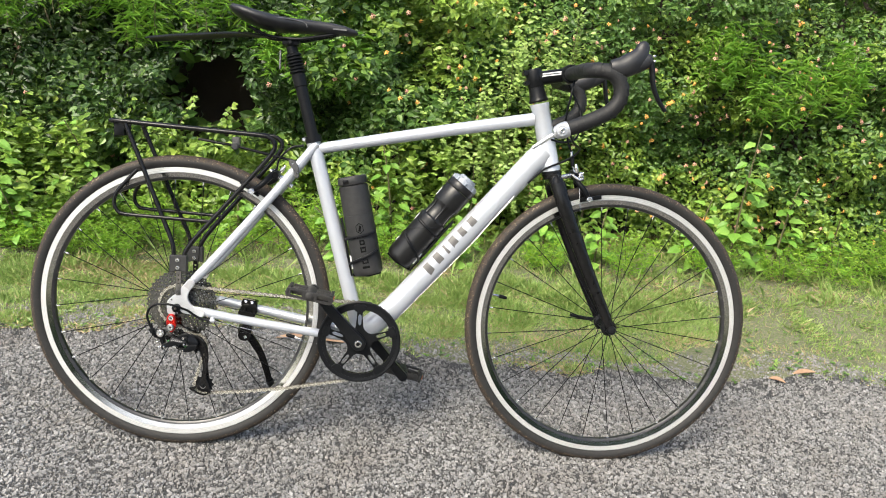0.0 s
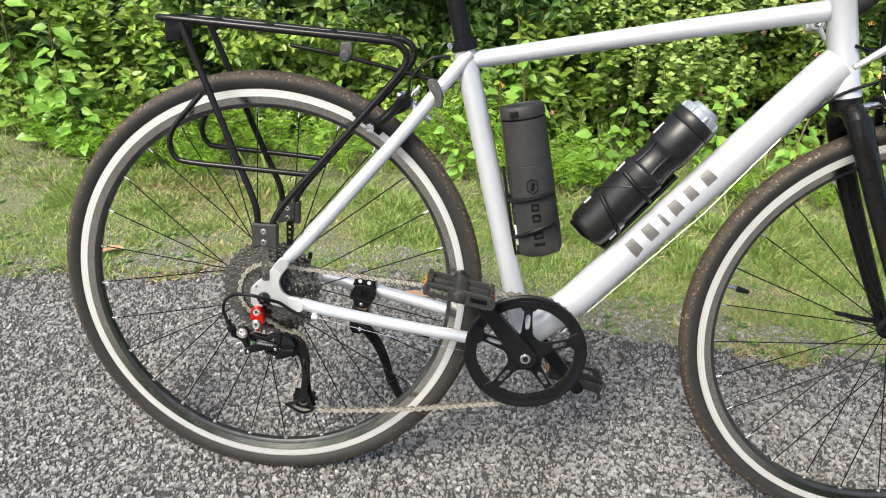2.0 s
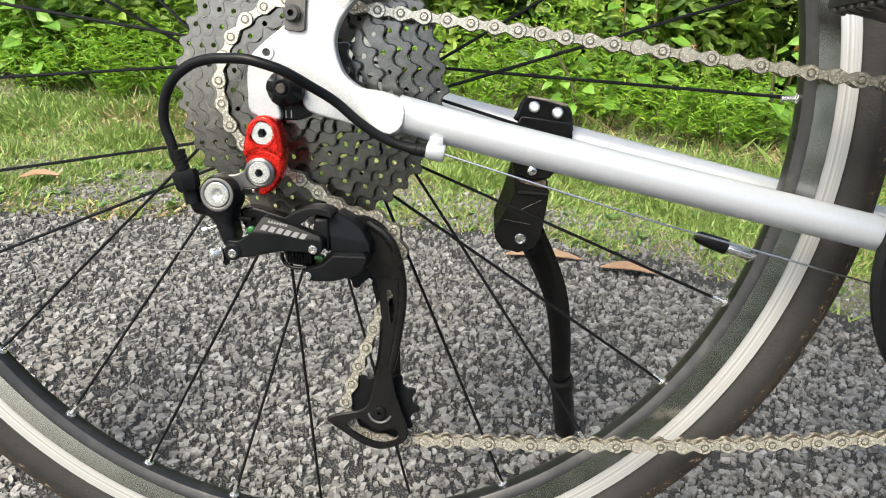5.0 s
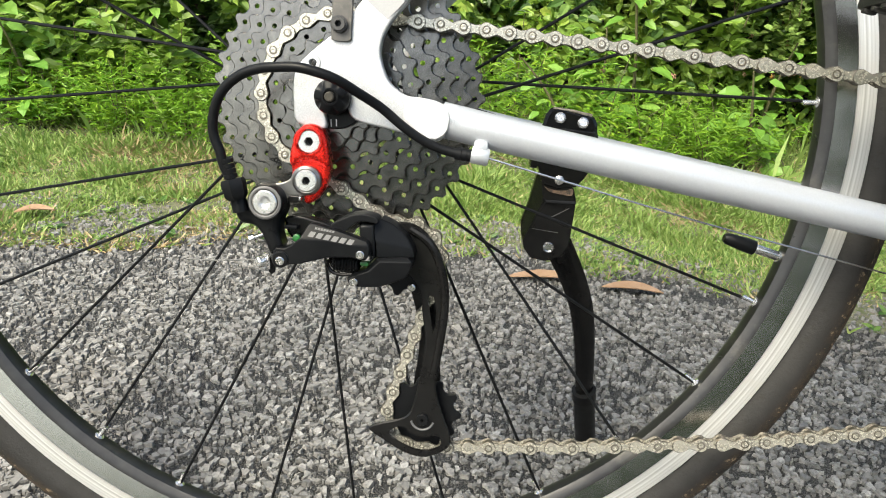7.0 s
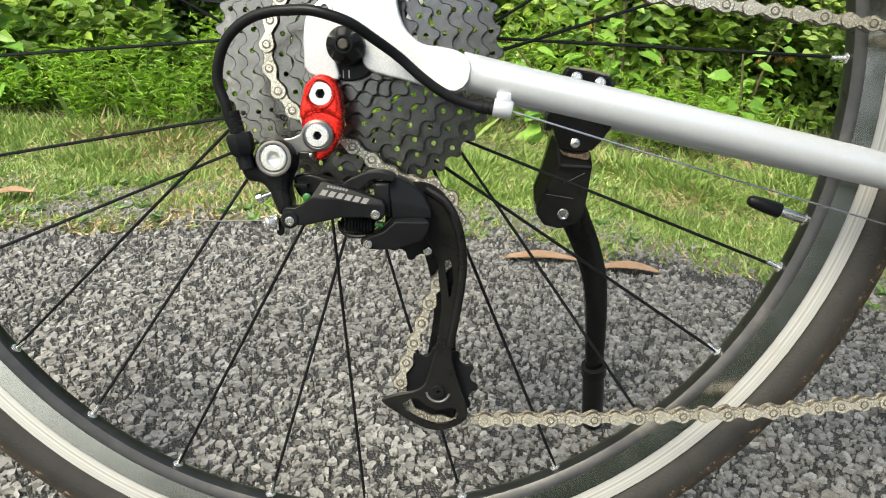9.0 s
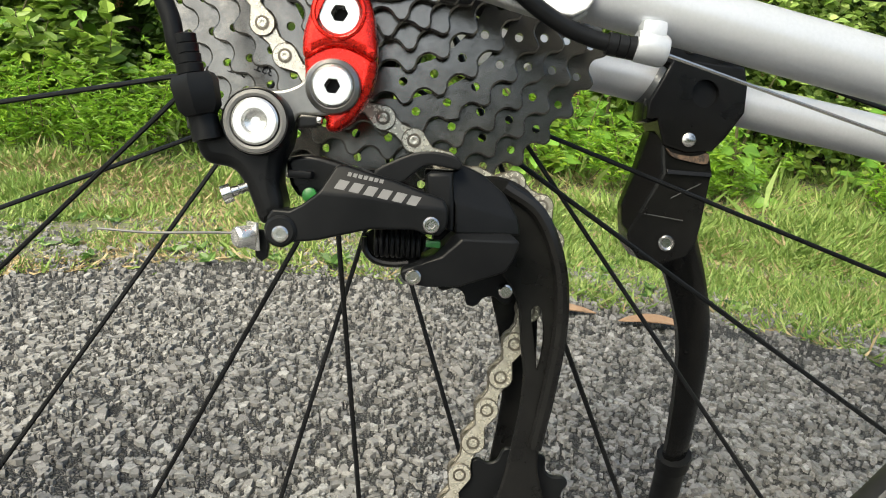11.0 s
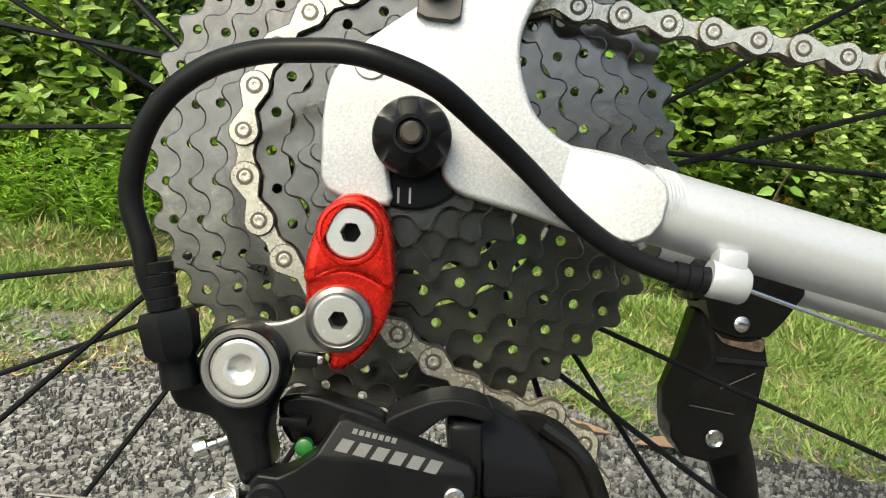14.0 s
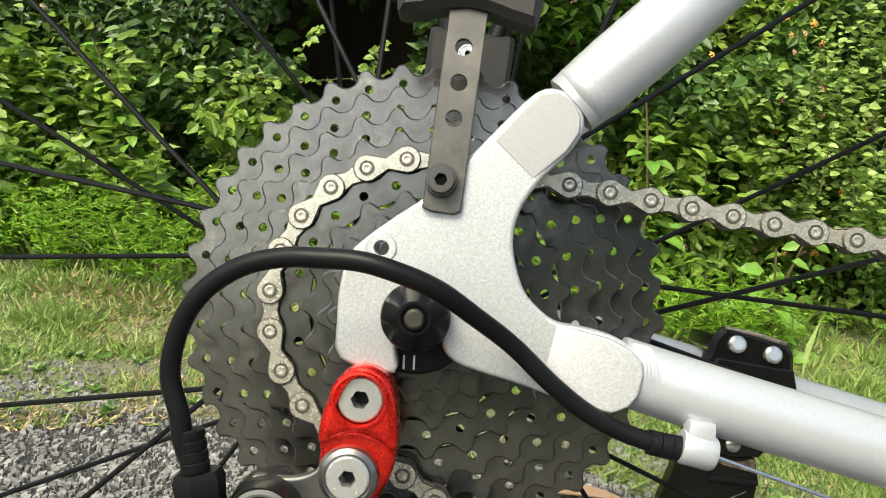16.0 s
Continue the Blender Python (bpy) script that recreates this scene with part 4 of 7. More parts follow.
collar = part("seat_collar", lathe([(0, 0.0168), (0, 0.0195), (0.016, 0.0195), (0.016, 0.0145)], 36, (0.2845, 0, 0.387), (-0.272, 0, 0.962)), BLACK, bike, "black seat clamp collar")
part("bolt", lathe([(0, 0.0045), (0.005, 0.0045), (0.006, 0.0035), (0.006, 0.0015), (0.004, 0.0015)], 16, (0.262, -0.006, 0.392), (0, -1, 0)), STEEL, collar)

# the word on the down tube, as plain blocks
axis0, axis1 = Vector((0.5625, 0, 0.0985)), Vector((0.6735, 0, 0.2315))
run = (axis1 - axis0)
ahead_dt = run.normalized()
perp_dt = Vector((ahead_dt.z, 0, -ahead_dt.x))
for t0, t1 in ((0.02, 0.12), (0.21, 0.315), (0.4, 0.44), (0.515, 0.62), (0.695, 0.79), (0.88, 0.99)):
    verts, faces, K = [], [], 9
    for t in (t0, t1):
        for j in range(K):
            a = radians(-42 + 84 * j / (K - 1))
            for lift in (1.003, 1.012):
                verts.append(axis0 + run * t + perp_dt * (0.0272 * lift * math.sin(a)) + Vector((0, -0.0229 * lift * math.cos(a), 0)))
    for j in range(K - 1):
        b, c = 2 * j, 2 * K + 2 * j
        faces += [(b + 1, b + 3, c + 3, c + 1), (b, c, c + 2, b + 2), (b, b + 2, b + 3, b + 1), (c, c + 1, c + 3, c + 2)]
    faces += [(0, 1, 2 * K + 1, 2 * K), (2 * K - 2, 4 * K - 2, 4 * K - 1, 2 * K - 1)]
    part("name_block", (verts, faces), INK, frame_part, "dark grey printed block")

# dropouts
DULL = surface("dull_paint", (0.42, 0.42, 0.43), (0.36, 0.36, 0.37), None, 1600, 0.5, 0.5, 0.4, 3200)
DROP = [(-0.019, -0.0165), (-0.0214, -0.006), (-0.0219, 0.004), (-0.0205, 0.0125), (-0.0157, 0.0185), (-0.0087, 0.0250), (-0.0002, 0.0325), (0.0092, 0.0441), (0.0152, 0.0522), (0.0204, 0.0590), (0.0255, 0.0644), (0.0304, 0.0655), (0.0358, 0.0633), (0.0388, 0.0580), (0.0385, 0.0535), (0.0356, 0.0480), (0.0300, 0.0410), (0.0255, 0.0330), (0.0238, 0.0255), (0.0247, 0.0183), (0.0285, 0.0095), (0.0332, 0.0049), (0.0389, 0.0018), (0.0457, 0.0013), (0.0539, 0.0003), (0.0600, -0.0021), (0.0633, -0.0051), (0.0642, -0.0090), (0.0634, -0.0149), (0.0610, -0.0187), (0.0567, -0.0213), (0.0532, -0.0212), (0.0426, -0.0192), (0.0300, -0.0165), (0.0201, -0.0149), (0.0123, -0.0130), (0.0085, -0.0092), (0.0075, -0.0035), (0.0048, 0.0025), (0.0, 0.0048), (-0.0042, 0.0022), (-0.0046, -0.009), (-0.0036, -0.0185)]
drop_loop = [tuple(p)[:2] for p in eased([(x, z, 0) for x, z in DROP], 3, True)]
for side in (1, -1):
    geo = pillow(drop_loop, -0.0712, -0.0645, [circle(-0.0118, 0.0154, 0.0021, 16)], 0.0011)
    d = part("dropout", geo if side > 0 else mirrored(geo), CAST, bike, "blasted aluminium dropout")
    for at, way, r0 in (((0.0385, -0.0642, 0.0662), (0.0255, 0.0, 0.0285), 0.0092),):
        bead = lathe([(-0.003, r0 - 0.0014), (-0.0016, r0 + 0.0), (-0.0004, r0 + 0.0003), (0.0003, r0 + 0.0002), (0.0011, r0 + 0.0003), (0.002, r0 + 0.0001), (0.003, r0 - 0.0012)], 30, at, way)
        part("weld_bead", bead if side > 0 else mirrored(bead), PAINT, d)
    pad = faceted([(0.0148, -0.0713, 0.0490), (0.0270, -0.0713, 0.0396), (0.0350, -0.0722, 0.0484), (0.0378, -0.0722, 0.0540), (0.0376, -0.0722, 0.0582), (0.0352, -0.0722, 0.0624), (0.0303, -0.0722, 0.0645), (0.0260, -0.0722, 0.0636), (0.0222, -0.0722, 0.0595)], [(0, 1, 2, 3, 4, 5, 6, 7, 8)], -0.0690, 0.0006)
    part("stay_pad", pad if side > 0 else mirrored(pad), DULL, d)
    pad = faceted([(0.0387, -0.0713, 0.0010), (0.0375, -0.0713, -0.0067), (0.0362, -0.0713, -0.0163), (0.0426, -0.0730, -0.0181), (0.0532, -0.0748, -0.0202), (0.0563, -0.0752, -0.0204), (0.0602, -0.0757, -0.0181), (0.0624, -0.0760, -0.0146), (0.0632, -0.0760, -0.0090), (0.0624, -0.0758, -0.0056), (0.0594, -0.0754, -0.0029), (0.0537, -0.0746, -0.0006), (0.0457, -0.0732, 0.0005)], [(0, 1, 2, 3, 12), (12, 3, 4, 11), (11, 4, 5, 6, 7, 8, 9, 10)], -0.0690, 0.0008)
    part("stay_pad", pad if side > 0 else mirrored(pad), CAST, d)
    for k in range(5):
        way = []
        for i in range(15):
            a = radians(-64 + 128 * i / 14)
            u = 0.0607 + 0.0010 * k + 0.0050 * (math.cos(a) - 0.4)
            dz = 0.0089 * math.sin(a)
            way.append((u, -0.0655 - math.sqrt(0.0094**2 - dz * dz) + 0.0002, -0.0098 + dz - 0.17 * (u - 0.0635)))
        bead = tube(way, 0.00065, 6)
        part("weld_ripple", bead if side > 0 else mirrored(bead), PAINT, d)
nut_v, nut_f, NU = [], [], 80
for y, r, cut, k in ((-0.0705, 0.0094, 0.0, 0), (-0.0775, 0.0094, 0.0, 0), (-0.0784, 0.0093, 0.0006, 0), (-0.0806, 0.0088, 0.0026, 1), (-0.0814, 0.0080, 0.0022, 1), (-0.0822, 0.0048, 0.0, 0), (-0.0826, 0.0044, 0.0, 0), (-0.0826, 0.0036, 0.0, 0), (-0.0812, 0.0034, 0.0, 0)):
    for i in range(NU):
        a = 2 * math.pi * i / NU
        q = r - cut * max(0.0, math.cos(5 * a + 0.5)) ** 0.7
        nut_v.append((0.0003 + q * math.cos(a), y, -0.0017 + q * math.sin(a)))
for k in range(8):
    nut_f += [(k * NU + i, k * NU + (i + 1) % NU, (k + 1) * NU + (i + 1) % NU, (k + 1) * NU + i) for i in range(NU)]
nut_f += [tuple(range(NU)), tuple(range(8 * NU, 9 * NU))]
nut = part("axle_nut", (nut_v, nut_f), PLASTIC, bike, "black axle nut with scalloped edge")
part("axle_end", lathe([(0, 0.0026), (0.0040, 0.0026), (0.0046, 0.0020), (0.0046, 0.0001)], 20, (0.0003, -0.0806, -0.0017)), GREASE, nut, "dark axle end")
part("eyelet_ring", plate(circle(-0.0118, 0.0154, 0.0042, 24), -0.0718, -0.071, [circle(-0.0118, 0.0154, 0.0022, 16)], 0.0003), CAST, bike)
part("quick_release", joined(lathe([(0, 0.0105), (0.008, 0.0105), (0.011, 0.007)], 22, (0.0005, 0.071, -0.0012), (0, 1, 0)), tube(eased([(0.0005, 0.081, -0.0012), (0.014, 0.084, 0.0005), (0.026, 0.085, 0.0045), (0.035, 0.084, 0.0135), (0.037, 0.082, 0.024)], 4), (0.0048, 0.0036), 10, 1.3)), BLACK, bike, "black curved quick-release lever")
stop = part("cable_stop", joined(lathe([(0, 0.0034), (0, 0.0044), (0.001, 0.0048), (0.0085, 0.0048), (0.0095, 0.0042), (0.0095, 0.0012)], 24, (0.0757, -0.0735, -0.0264), (1, 0, -0.12)), box(0.0766, 0.0844, -0.0765, -0.0700, -0.0274, -0.0189, 0.0018)), PAINT, bike, "silver cable stop")
part("cable", tube([(0.0797, -0.0735, -0.0269), (0.2, -0.064, -0.054), (0.36, -0.03, -0.088), (0.41, -0.012, -0.1)], 0.0006, 6), STEEL, bike, "bare steel gear cable")
part("brake_cable", tube([(0.776, -0.012, 0.318), (0.66, -0.024, 0.172), (0.5, -0.02, -0.012), (0.43, -0.01, -0.09)], 0.0007, 6), STEEL, bike)
part("cable_guide", lathe([(0, 0.0035), (0.012, 0.0035), (0.013, 0.002)], 14, (0.771, -0.012, 0.312), (0.65, 0, 0.76)), PAINT, bike)


# wheels
def spoke_geo(flange_y, turn_r, swing):
    """A spoke from the hub's flange to the rim at angle 0."""
    a = math.acos(turn_r / 0.2935) * swing if turn_r > 0.001 else 0.0
    start = Vector((turn_r * math.cos(a), flange_y, turn_r * math.sin(a))) if turn_r > 0.001 else Vector((0.016, flange_y, 0))
    end = Vector((0.2935, 0.0, 0.0))
    return tube([start, start.lerp(end, 0.55), end], 0.001, 7)


NIPPLE = mesh_of("nipple", joined(lathe([(0, 0.001), (0.0, 0.0015), (0.01, 0.0015)], 10, (0.2795, 0, 0), (1, 0, 0)), lathe([(0, 0.0033), (0.0007, 0.0033), (0.0013, 0.0022), (0.0016, 0.0015)], 12, (0.2885, 0, 0), (-1, 0, 0))), SILVER)
CHAMFER = [(0.2895, -0.0056), (0.2925, -0.0076), (0.296, -0.0086), (0.318, -0.0112), (0.3185, -0.0095), (0.31, -0.007), (0.31, 0.007), (0.3185, 0.0095), (0.318, 0.0112), (0.296, 0.0086), (0.2925, 0.0076), (0.2895, 0.0056), (0.2882, 0.0)]


def build_wheel(centre, phase, front):
    wheel = part("front_wheel" if front else "rear_wheel", ring(CHAMFER), RIMB, bike, "black rimmed spoked wheel with a slick tyre", Matrix.Translation(centre))
    tyre = [(0.3175, -0.0098), (0.321, -0.0128), (0.3265, -0.0152), (0.331, -0.0158), (0.336, -0.0146), (0.3405, -0.0112), (0.3432, -0.0068), (0.3444, -0.002), (0.3444, 0.002), (0.3432, 0.0068), (0.3405, 0.0112), (0.336, 0.0146), (0.331, 0.0158), (0.3265, 0.0152), (0.321, 0.0128), (0.3175, 0.0098), (0.314, 0.006), (0.314, -0.006)]
    part("tyre", ring(tyre, 160), RUBBER, wheel, "worn black slick tyre with brown soil on the tread")
    for s in (1, -1):
        part("brake_track", ring([(0.3062, -0.0117 * s), (0.3172, -0.0121 * s), (0.3175, -0.0108 * s), (0.3062, -0.0107 * s)], 160), TRACK, wheel, "bright machined brake track")
        part("rim_wall", ring([(0.2955, -0.0090 * s), (0.3059, -0.0116 * s), (0.3059, -0.0104 * s), (0.296, -0.0082 * s)], 160), RIMG, wheel, "worn grey rim wall")
    if front:
        hub = [(-0.05, 0.0045), (-0.05, 0.0075), (-0.042, 0.0095), (-0.036, 0.011), (-0.034, 0.019), (-0.031, 0.019), (-0.028, 0.0125), (0.0, 0.011), (0.028, 0.0125), (0.031, 0.019), (0.034, 0.019), (0.036, 0.011), (0.042, 0.0095), (0.05, 0.0075), (0.05, 0.0045)]
    else:
        hub = [(-0.05, 0.004), (-0.036, 0.009), (-0.0225, 0.014), (-0.0195, 0.0245), (-0.0165, 0.0245), (-0.0135, 0.017), (0.0, 0.015), (0.03, 0.017), (0.0345, 0.0225), (0.0375, 0.0225), (0.041, 0.012), (0.055, 0.009), (0.062, 0.006)]
    part("hub", lathe(hub, 32, (0, 0, 0), (0, 1, 0)), BLACK, wheel, "black hub")
    kinds = []
    for swing in (1, -1):
        for fy in ((-0.0325, 0.0325) if front else (-0.018, 0.036)):
            kinds.append(mesh_of("spoke", spoke_geo(fy, 0.0 if front else 0.0205, swing), BLACK))
    for i in range(SPOKES):
        m = Matrix.Rotation(-radians(phase + i * 360 / SPOKES), 4, "Y")
        part("spoke", kinds[(0 if i % 4 in (3, 0) else 2) + (0 if i % 2 else 1)] if not front else kinds[(i % 2) + 2 * ((i // 2) % 2)], None, wheel, "", m)
        part("nipple", NIPPLE, None, wheel, "", m)
    a = phase + 360 / SPOKES * ((26.5 if not front else 12.5))
    m = Matrix.Rotation(-radians(a), 4, "Y")
    part("valve", lathe([(0, 0.003), (0.0, 0.0042), (0.0025, 0.0042), (0.003, 0.003), (0.02, 0.003), (0.021, 0.0024)], 16, (0.2905, 0, 0), (-1, 0, 0)), STEEL, wheel, "", m)
    part("valve_cap", lathe([(0, 0.003), (0, 0.0048), (0.008, 0.0046), (0.018, 0.0037), (0.02, 0.0024), (0.02, 0.0001)], 14, (0.272, 0, 0), (-1, 0, 0)), PLASTIC, wheel, "", m)
    return wheel


rear_wheel = build_wheel(RW, 4.3, False)
front_wheel = build_wheel(FW, 7.0, True)

# cassette
TEETH = [11, 13, 15, 18, 23, 28, 32, 36, 40]
PHASE = [90.0, 80.0, 96.0, 105.0, 140.0, 143.2, 138.6, 134.0, 129.7]
COG_Y = [-0.0605 + 0.00437 * i for i in range(9)]


def cog_geo(teeth, y, inner, hole, turn=0.0):
    """A sprocket: short teeth, an inner edge and a row of holes; a few teeth are ground low for shifting."""
    rp = 0.00635 / math.sin(math.pi / teeth)
    prof = [(-5.0, -3.6), (-3.9, -3.05), (-3.2, -2.3), (-2.6, -1.3), (-1.9, -0.4), (-1.1, 0.2), (0.6, 0.3), (1.3, -0.1), (2.0, -0.65), (2.6, -1.4), (3.2, -2.3), (3.9, -3.05), (5.0, -3.6), (6.35, -3.8)]
    rim, cuts = [], []
    for i in range(teeth):
        b = 2 * math.pi * i / teeth + radians(turn)
        low = teeth > 14 and teeth < 42 and (i + teeth) % 9 == 4
        for u, d in prof:
            a, r = b + u * 0.001 / rp, rp + 0.001 * (min(d, -0.9 + 0.25 * u) if low else d)
            rim.append((r * math.cos(a), r * math.sin(a)))
        if hole:
            drop = rp - (0.0063 if teeth == 40 else 0.0074)
            cuts.append(circle(drop * math.cos(b), drop * math.sin(b), hole, 10))
    return plate(rim, y - 0.0011, y + 0.0011, cuts + [circle(0, 0, inner, max(16, teeth))], 0.0006)


cass = part("cassette", lathe([(-0.0635, 0.008), (-0.0635, 0.0155), (-0.06, 0.0165), (-0.0215, 0.0165), (-0.0215, 0.008)], 32, (0, 0, -0.002), (0, 1, 0)), COGS, bike, "black nine-speed cassette")
for teeth, y, turn in zip(TEETH, COG_Y, PHASE):
    rp = 0.00635 / math.sin(math.pi / teeth)
    part("sprocket", cog_geo(teeth, y, max(0.0162, rp - 0.0118), 0.0015 if teeth > 20 else 0, turn), COGS, cass, "", Matrix.Translation((0, 0, -0.002)))
part("lock_ring", joined(lathe([(-0.0652, 0.0085), (-0.0652, 0.0132), (-0.0645, 0.014), (-0.062, 0.0142), (-0.062, 0.0085)], 32, (0, 0, -0.002), (0, 1, 0)), *[box(-0.0011, 0.0011, -0.0662, -0.064, 0.0098, 0.0122, 0.0003, Matrix.Translation((0, 0, -0.002)) @ Matrix.Rotation(i * math.pi / 6, 4, "Y")) for i in range(12)]), BLACK, cass)
spider = [plate([(0.012, -0.004), (0.05, -0.0035), (0.05, 0.0035), (0.012, 0.004)], -0.034, -0.0315) for _ in range(5)]
part("carrier", joined(*[moved(g, Matrix.Translation((0, 0, -0.002)) @ Matrix.Rotation(i * 2 * math.pi / 5 + 0.3, 4, "Y")) for i, g in enumerate(spider)]), COGS, cass)


def lettering(text, size, mat, parent, m, name="marking", depth=0.00012):
    c = bpy.data.curves.new(name, "FONT")
    c.body, c.size, c.extrude, c.align_x, c.align_y = text, size, depth, "CENTER", "CENTER"
    ob = new(name, c)
    bpy.context.view_layer.update()
    me = bpy.data.meshes.new_from_object(ob)
    bpy.data.objects.remove(ob)
    me.materials.clear()
    me.materials.append(mat)
    return part(name, me, None, parent, "", m)


face_out = Matrix.Rotation(radians(90), 4, "X")
for text, y, x, z in (("40T", COG_Y[8], -0.0604, -0.0419), ("36T", COG_Y[7], -0.0504, -0.0410), ("32T", COG_Y[6], -0.0404, -0.0400)):
    lettering(text, 0.0042, BLACK, cass, Matrix.Translation((x, y - 0.00125, z)) @ Matrix.Rotation(radians(195), 4, "Y") @ face_out)
lettering("11", 0.0058, WHITEP, cass, Matrix.Translation((-0.0002, -0.0666, -0.0152)) @ Matrix.Rotation(radians(175), 4, "Y") @ face_out)
part("small_cap", lathe([(-0.0665, 0.0085), (-0.0665, 0.0162), (-0.0660, 0.0168), (-0.0625, 0.0170), (-0.0625, 0.0085)], 40, (0, 0, -0.002), (0, 1, 0)), BLACK, cass, "black smallest sprocket face")

# cranks, chainring and pedals
crankset = part("chain_guard", plate(circle(BB.x, BB.z, 0.0958, 96), -0.0600, -0.0570, [[tuple(p)[:2] for p in eased([(BB.x + r * math.cos(a), BB.z + r * math.sin(a), 0) for r, a in ((0.0755, b - 0.5), (0.077, b - 0.27), (0.077, b), (0.077, b + 0.27), (0.0755, b + 0.5), (0.066, b + 0.53), (0.046, b + 0.45), (0.034, b + 0.34), (0.029, b), (0.034, b - 0.34), (0.046, b - 0.45), (0.066, b - 0.53))], 3, True)] for b in [radians(55 + 72 * i) for i in range(5)]] + [[tuple(p)[:2] for p in eased([(BB.x + r * math.cos(a + s), BB.z + r * math.sin(a + s), 0) for r, s in ((0.043, 0.075), (0.060, 0.066), (0.0655, 0.0), (0.060, -0.066), (0.043, -0.075), (0.039, 0.0))], 3, True)] for a in [radians(55 + 36 + 72 * i) for i in range(5)]], 0.0008), PLASTIC, bike, "black five-arm crank spider with a round chain guard")
part("guard_rim", ring([(0.0865, -0.0605), (0.0935, -0.0618), (0.0962, -0.06), (0.0962, -0.0562), (0.0865, -0.0562)], 96), PLASTIC, crankset, "", Matrix.Translation(BB))
for i in range(5):
    a = radians(55 + 36 + 72 * i)
    part("arm_rib", moved(plate([tuple(p)[:2] for p in eased([(0.0715, 0.0085, 0), (0.079, 0.013, 0), (0.0865, 0.0135, 0), (0.0885, 0.0, 0), (0.0865, -0.0135, 0), (0.079, -0.013, 0), (0.0715, -0.0085, 0)], 3, True)], -0.0628, -0.0595, [], 0.0009), Matrix.Translation(BB) @ Matrix.Rotation(-a, 4, "Y")), PLASTIC, crankset)
R46 = 0.00635 / math.sin(math.pi / 45)
part("chainring", moved(cog_geo(45, 0.0, R46 - 0.013, 0), Matrix.Translation((BB.x, -0.0475, BB.z))), COGS, bike, "black steel chainring")
PED = Vector((-0.109, 0, 0.121))


def crank_geo(y_in, y_out, way):
    d = PED.normalized() * way
    q = Vector((-d.z, 0, d.x))
    prof = [(-0.0, 0.0165), (0.02, 0.0155), (0.07, 0.0122), (0.12, 0.0105), (0.15, 0.0112), (0.163, 0.0115)]
    loop = [BB + d * t + q * w for t, w in prof] + [BB + d * (0.163 + 0.0115 * math.sin(a)) + q * (0.0115 * math.cos(a)) for a in (0.5, 1.0, 1.57, 2.14, 2.64)] + [BB + d * t - q * w for t, w in reversed(prof)] + [BB - d * (0.0165 * math.sin(a)) - q * (0.0165 * math.cos(a)) for a in (0.5, 1.0, 1.57, 2.14, 2.64)]
    return plate([(p.x, p.z) for p in loop], y_in, y_out, [], 0.0022)


crank_r = part("crank_arm", crank_geo(-0.0835, -0.0655, 1), BLACK, bike, "black crank arm")
socket_bolt("crank_bolt", BB.x - 0.001, BB.z + 0.001, -0.0862, 0.0082, 0.0048, crank_r, 0.005, label="steel crank bolt")
part("crank_arm", crank_geo(0.0655, 0.0835, -1), BLACK, bike, "black crank arm")


def build_pedal(at, y_in, side, tilt):
    """A cage pedal: a platform with two bars, a spindle boss and reflectors at both ends."""
    m = Matrix.Translation(at) @ Matrix.Rotation(radians(tilt), 4, "Y")
    s = side
    span = lambda a, b: (min(y_in + s * a, y_in + s * b), max(y_in + s * a, y_in + s * b))
    ped = part("pedal", moved(lathe([(0, 0.0065), (0.006, 0.0065), (0.008, 0.0125), (0.03, 0.0135), (0.05, 0.0125), (0.063, 0.0115), (0.066, 0.009)], 20, (0, y_in, 0), (0, s, 0)), m), PEDALP, bike, "dusty black plastic platform pedal")
    for x0 in (-0.05, 0.0425):
        y0, y1 = span(0.008, 0.068)
        part("cage_bar", box(x0, x0 + 0.0075, y0, y1, -0.0095, 0.0095, 0.0025, m), PEDALP, ped)
    for ya in (0.008, 0.035):
        y0, y1 = span(ya, ya + 0.005)
        for x0, x1 in ((-0.042, -0.008), (0.008, 0.042)):
            part("cage_rib", box(x0, x1, y0, y1, -0.0088, 0.0088, 0.0018, m), PEDALP, ped)
    y0, y1 = span(0.063, 0.068)
    part("end_plate", moved(plate([tuple(p)[:2] for p in eased([(-0.05, -0.009, 0), (-0.02, -0.0102, 0), (0.02, -0.0102, 0), (0.05, -0.009, 0), (0.05, 0.009, 0), (0.02, 0.0102, 0), (-0.02, 0.0102, 0), (-0.05, 0.009, 0)], 2, True)], y0, y1, [[(-0.042, -0.005), (-0.016, -0.0056), (-0.016, 0.0056), (-0.042, 0.005)], [(0.016, -0.0056), (0.042, -0.005), (0.042, 0.005), (0.016, 0.0056)]], 0.001), m), PEDALP, ped)
    part("end_cap", moved(lathe([(0, 0.0092), (0.002, 0.0092), (0.0035, 0.007), (0.0035, 0.0001)], 20, (0, y_in + s * 0.068, 0), (0, s, 0)), m), PEDALP, ped)
    y0, y1 = span(0.024, 0.046)
    for x0 in (-0.0525, 0.05):
        part("reflector", box(x0, x0 + 0.003, y0, y1, -0.005, 0.005, 0.001, m), AMBER, ped, "amber reflector")
    for i in range(6):
        y0, y1 = span(0.014 + 0.009 * i, 0.018 + 0.009 * i)
        for x0 in (-0.0495, 0.0435):
            for z0 in (0.009, -0.0125):
                part("tread_stud", box(x0, x0 + 0.006, y0, y1, z0 + 0.001, z0 + 0.003, 0.0006, m), PEDALP, ped)
    return ped


build_pedal(BB + PED, -0.084, -1, 10)
build_pedal(BB - PED, 0.084, 1, 14)

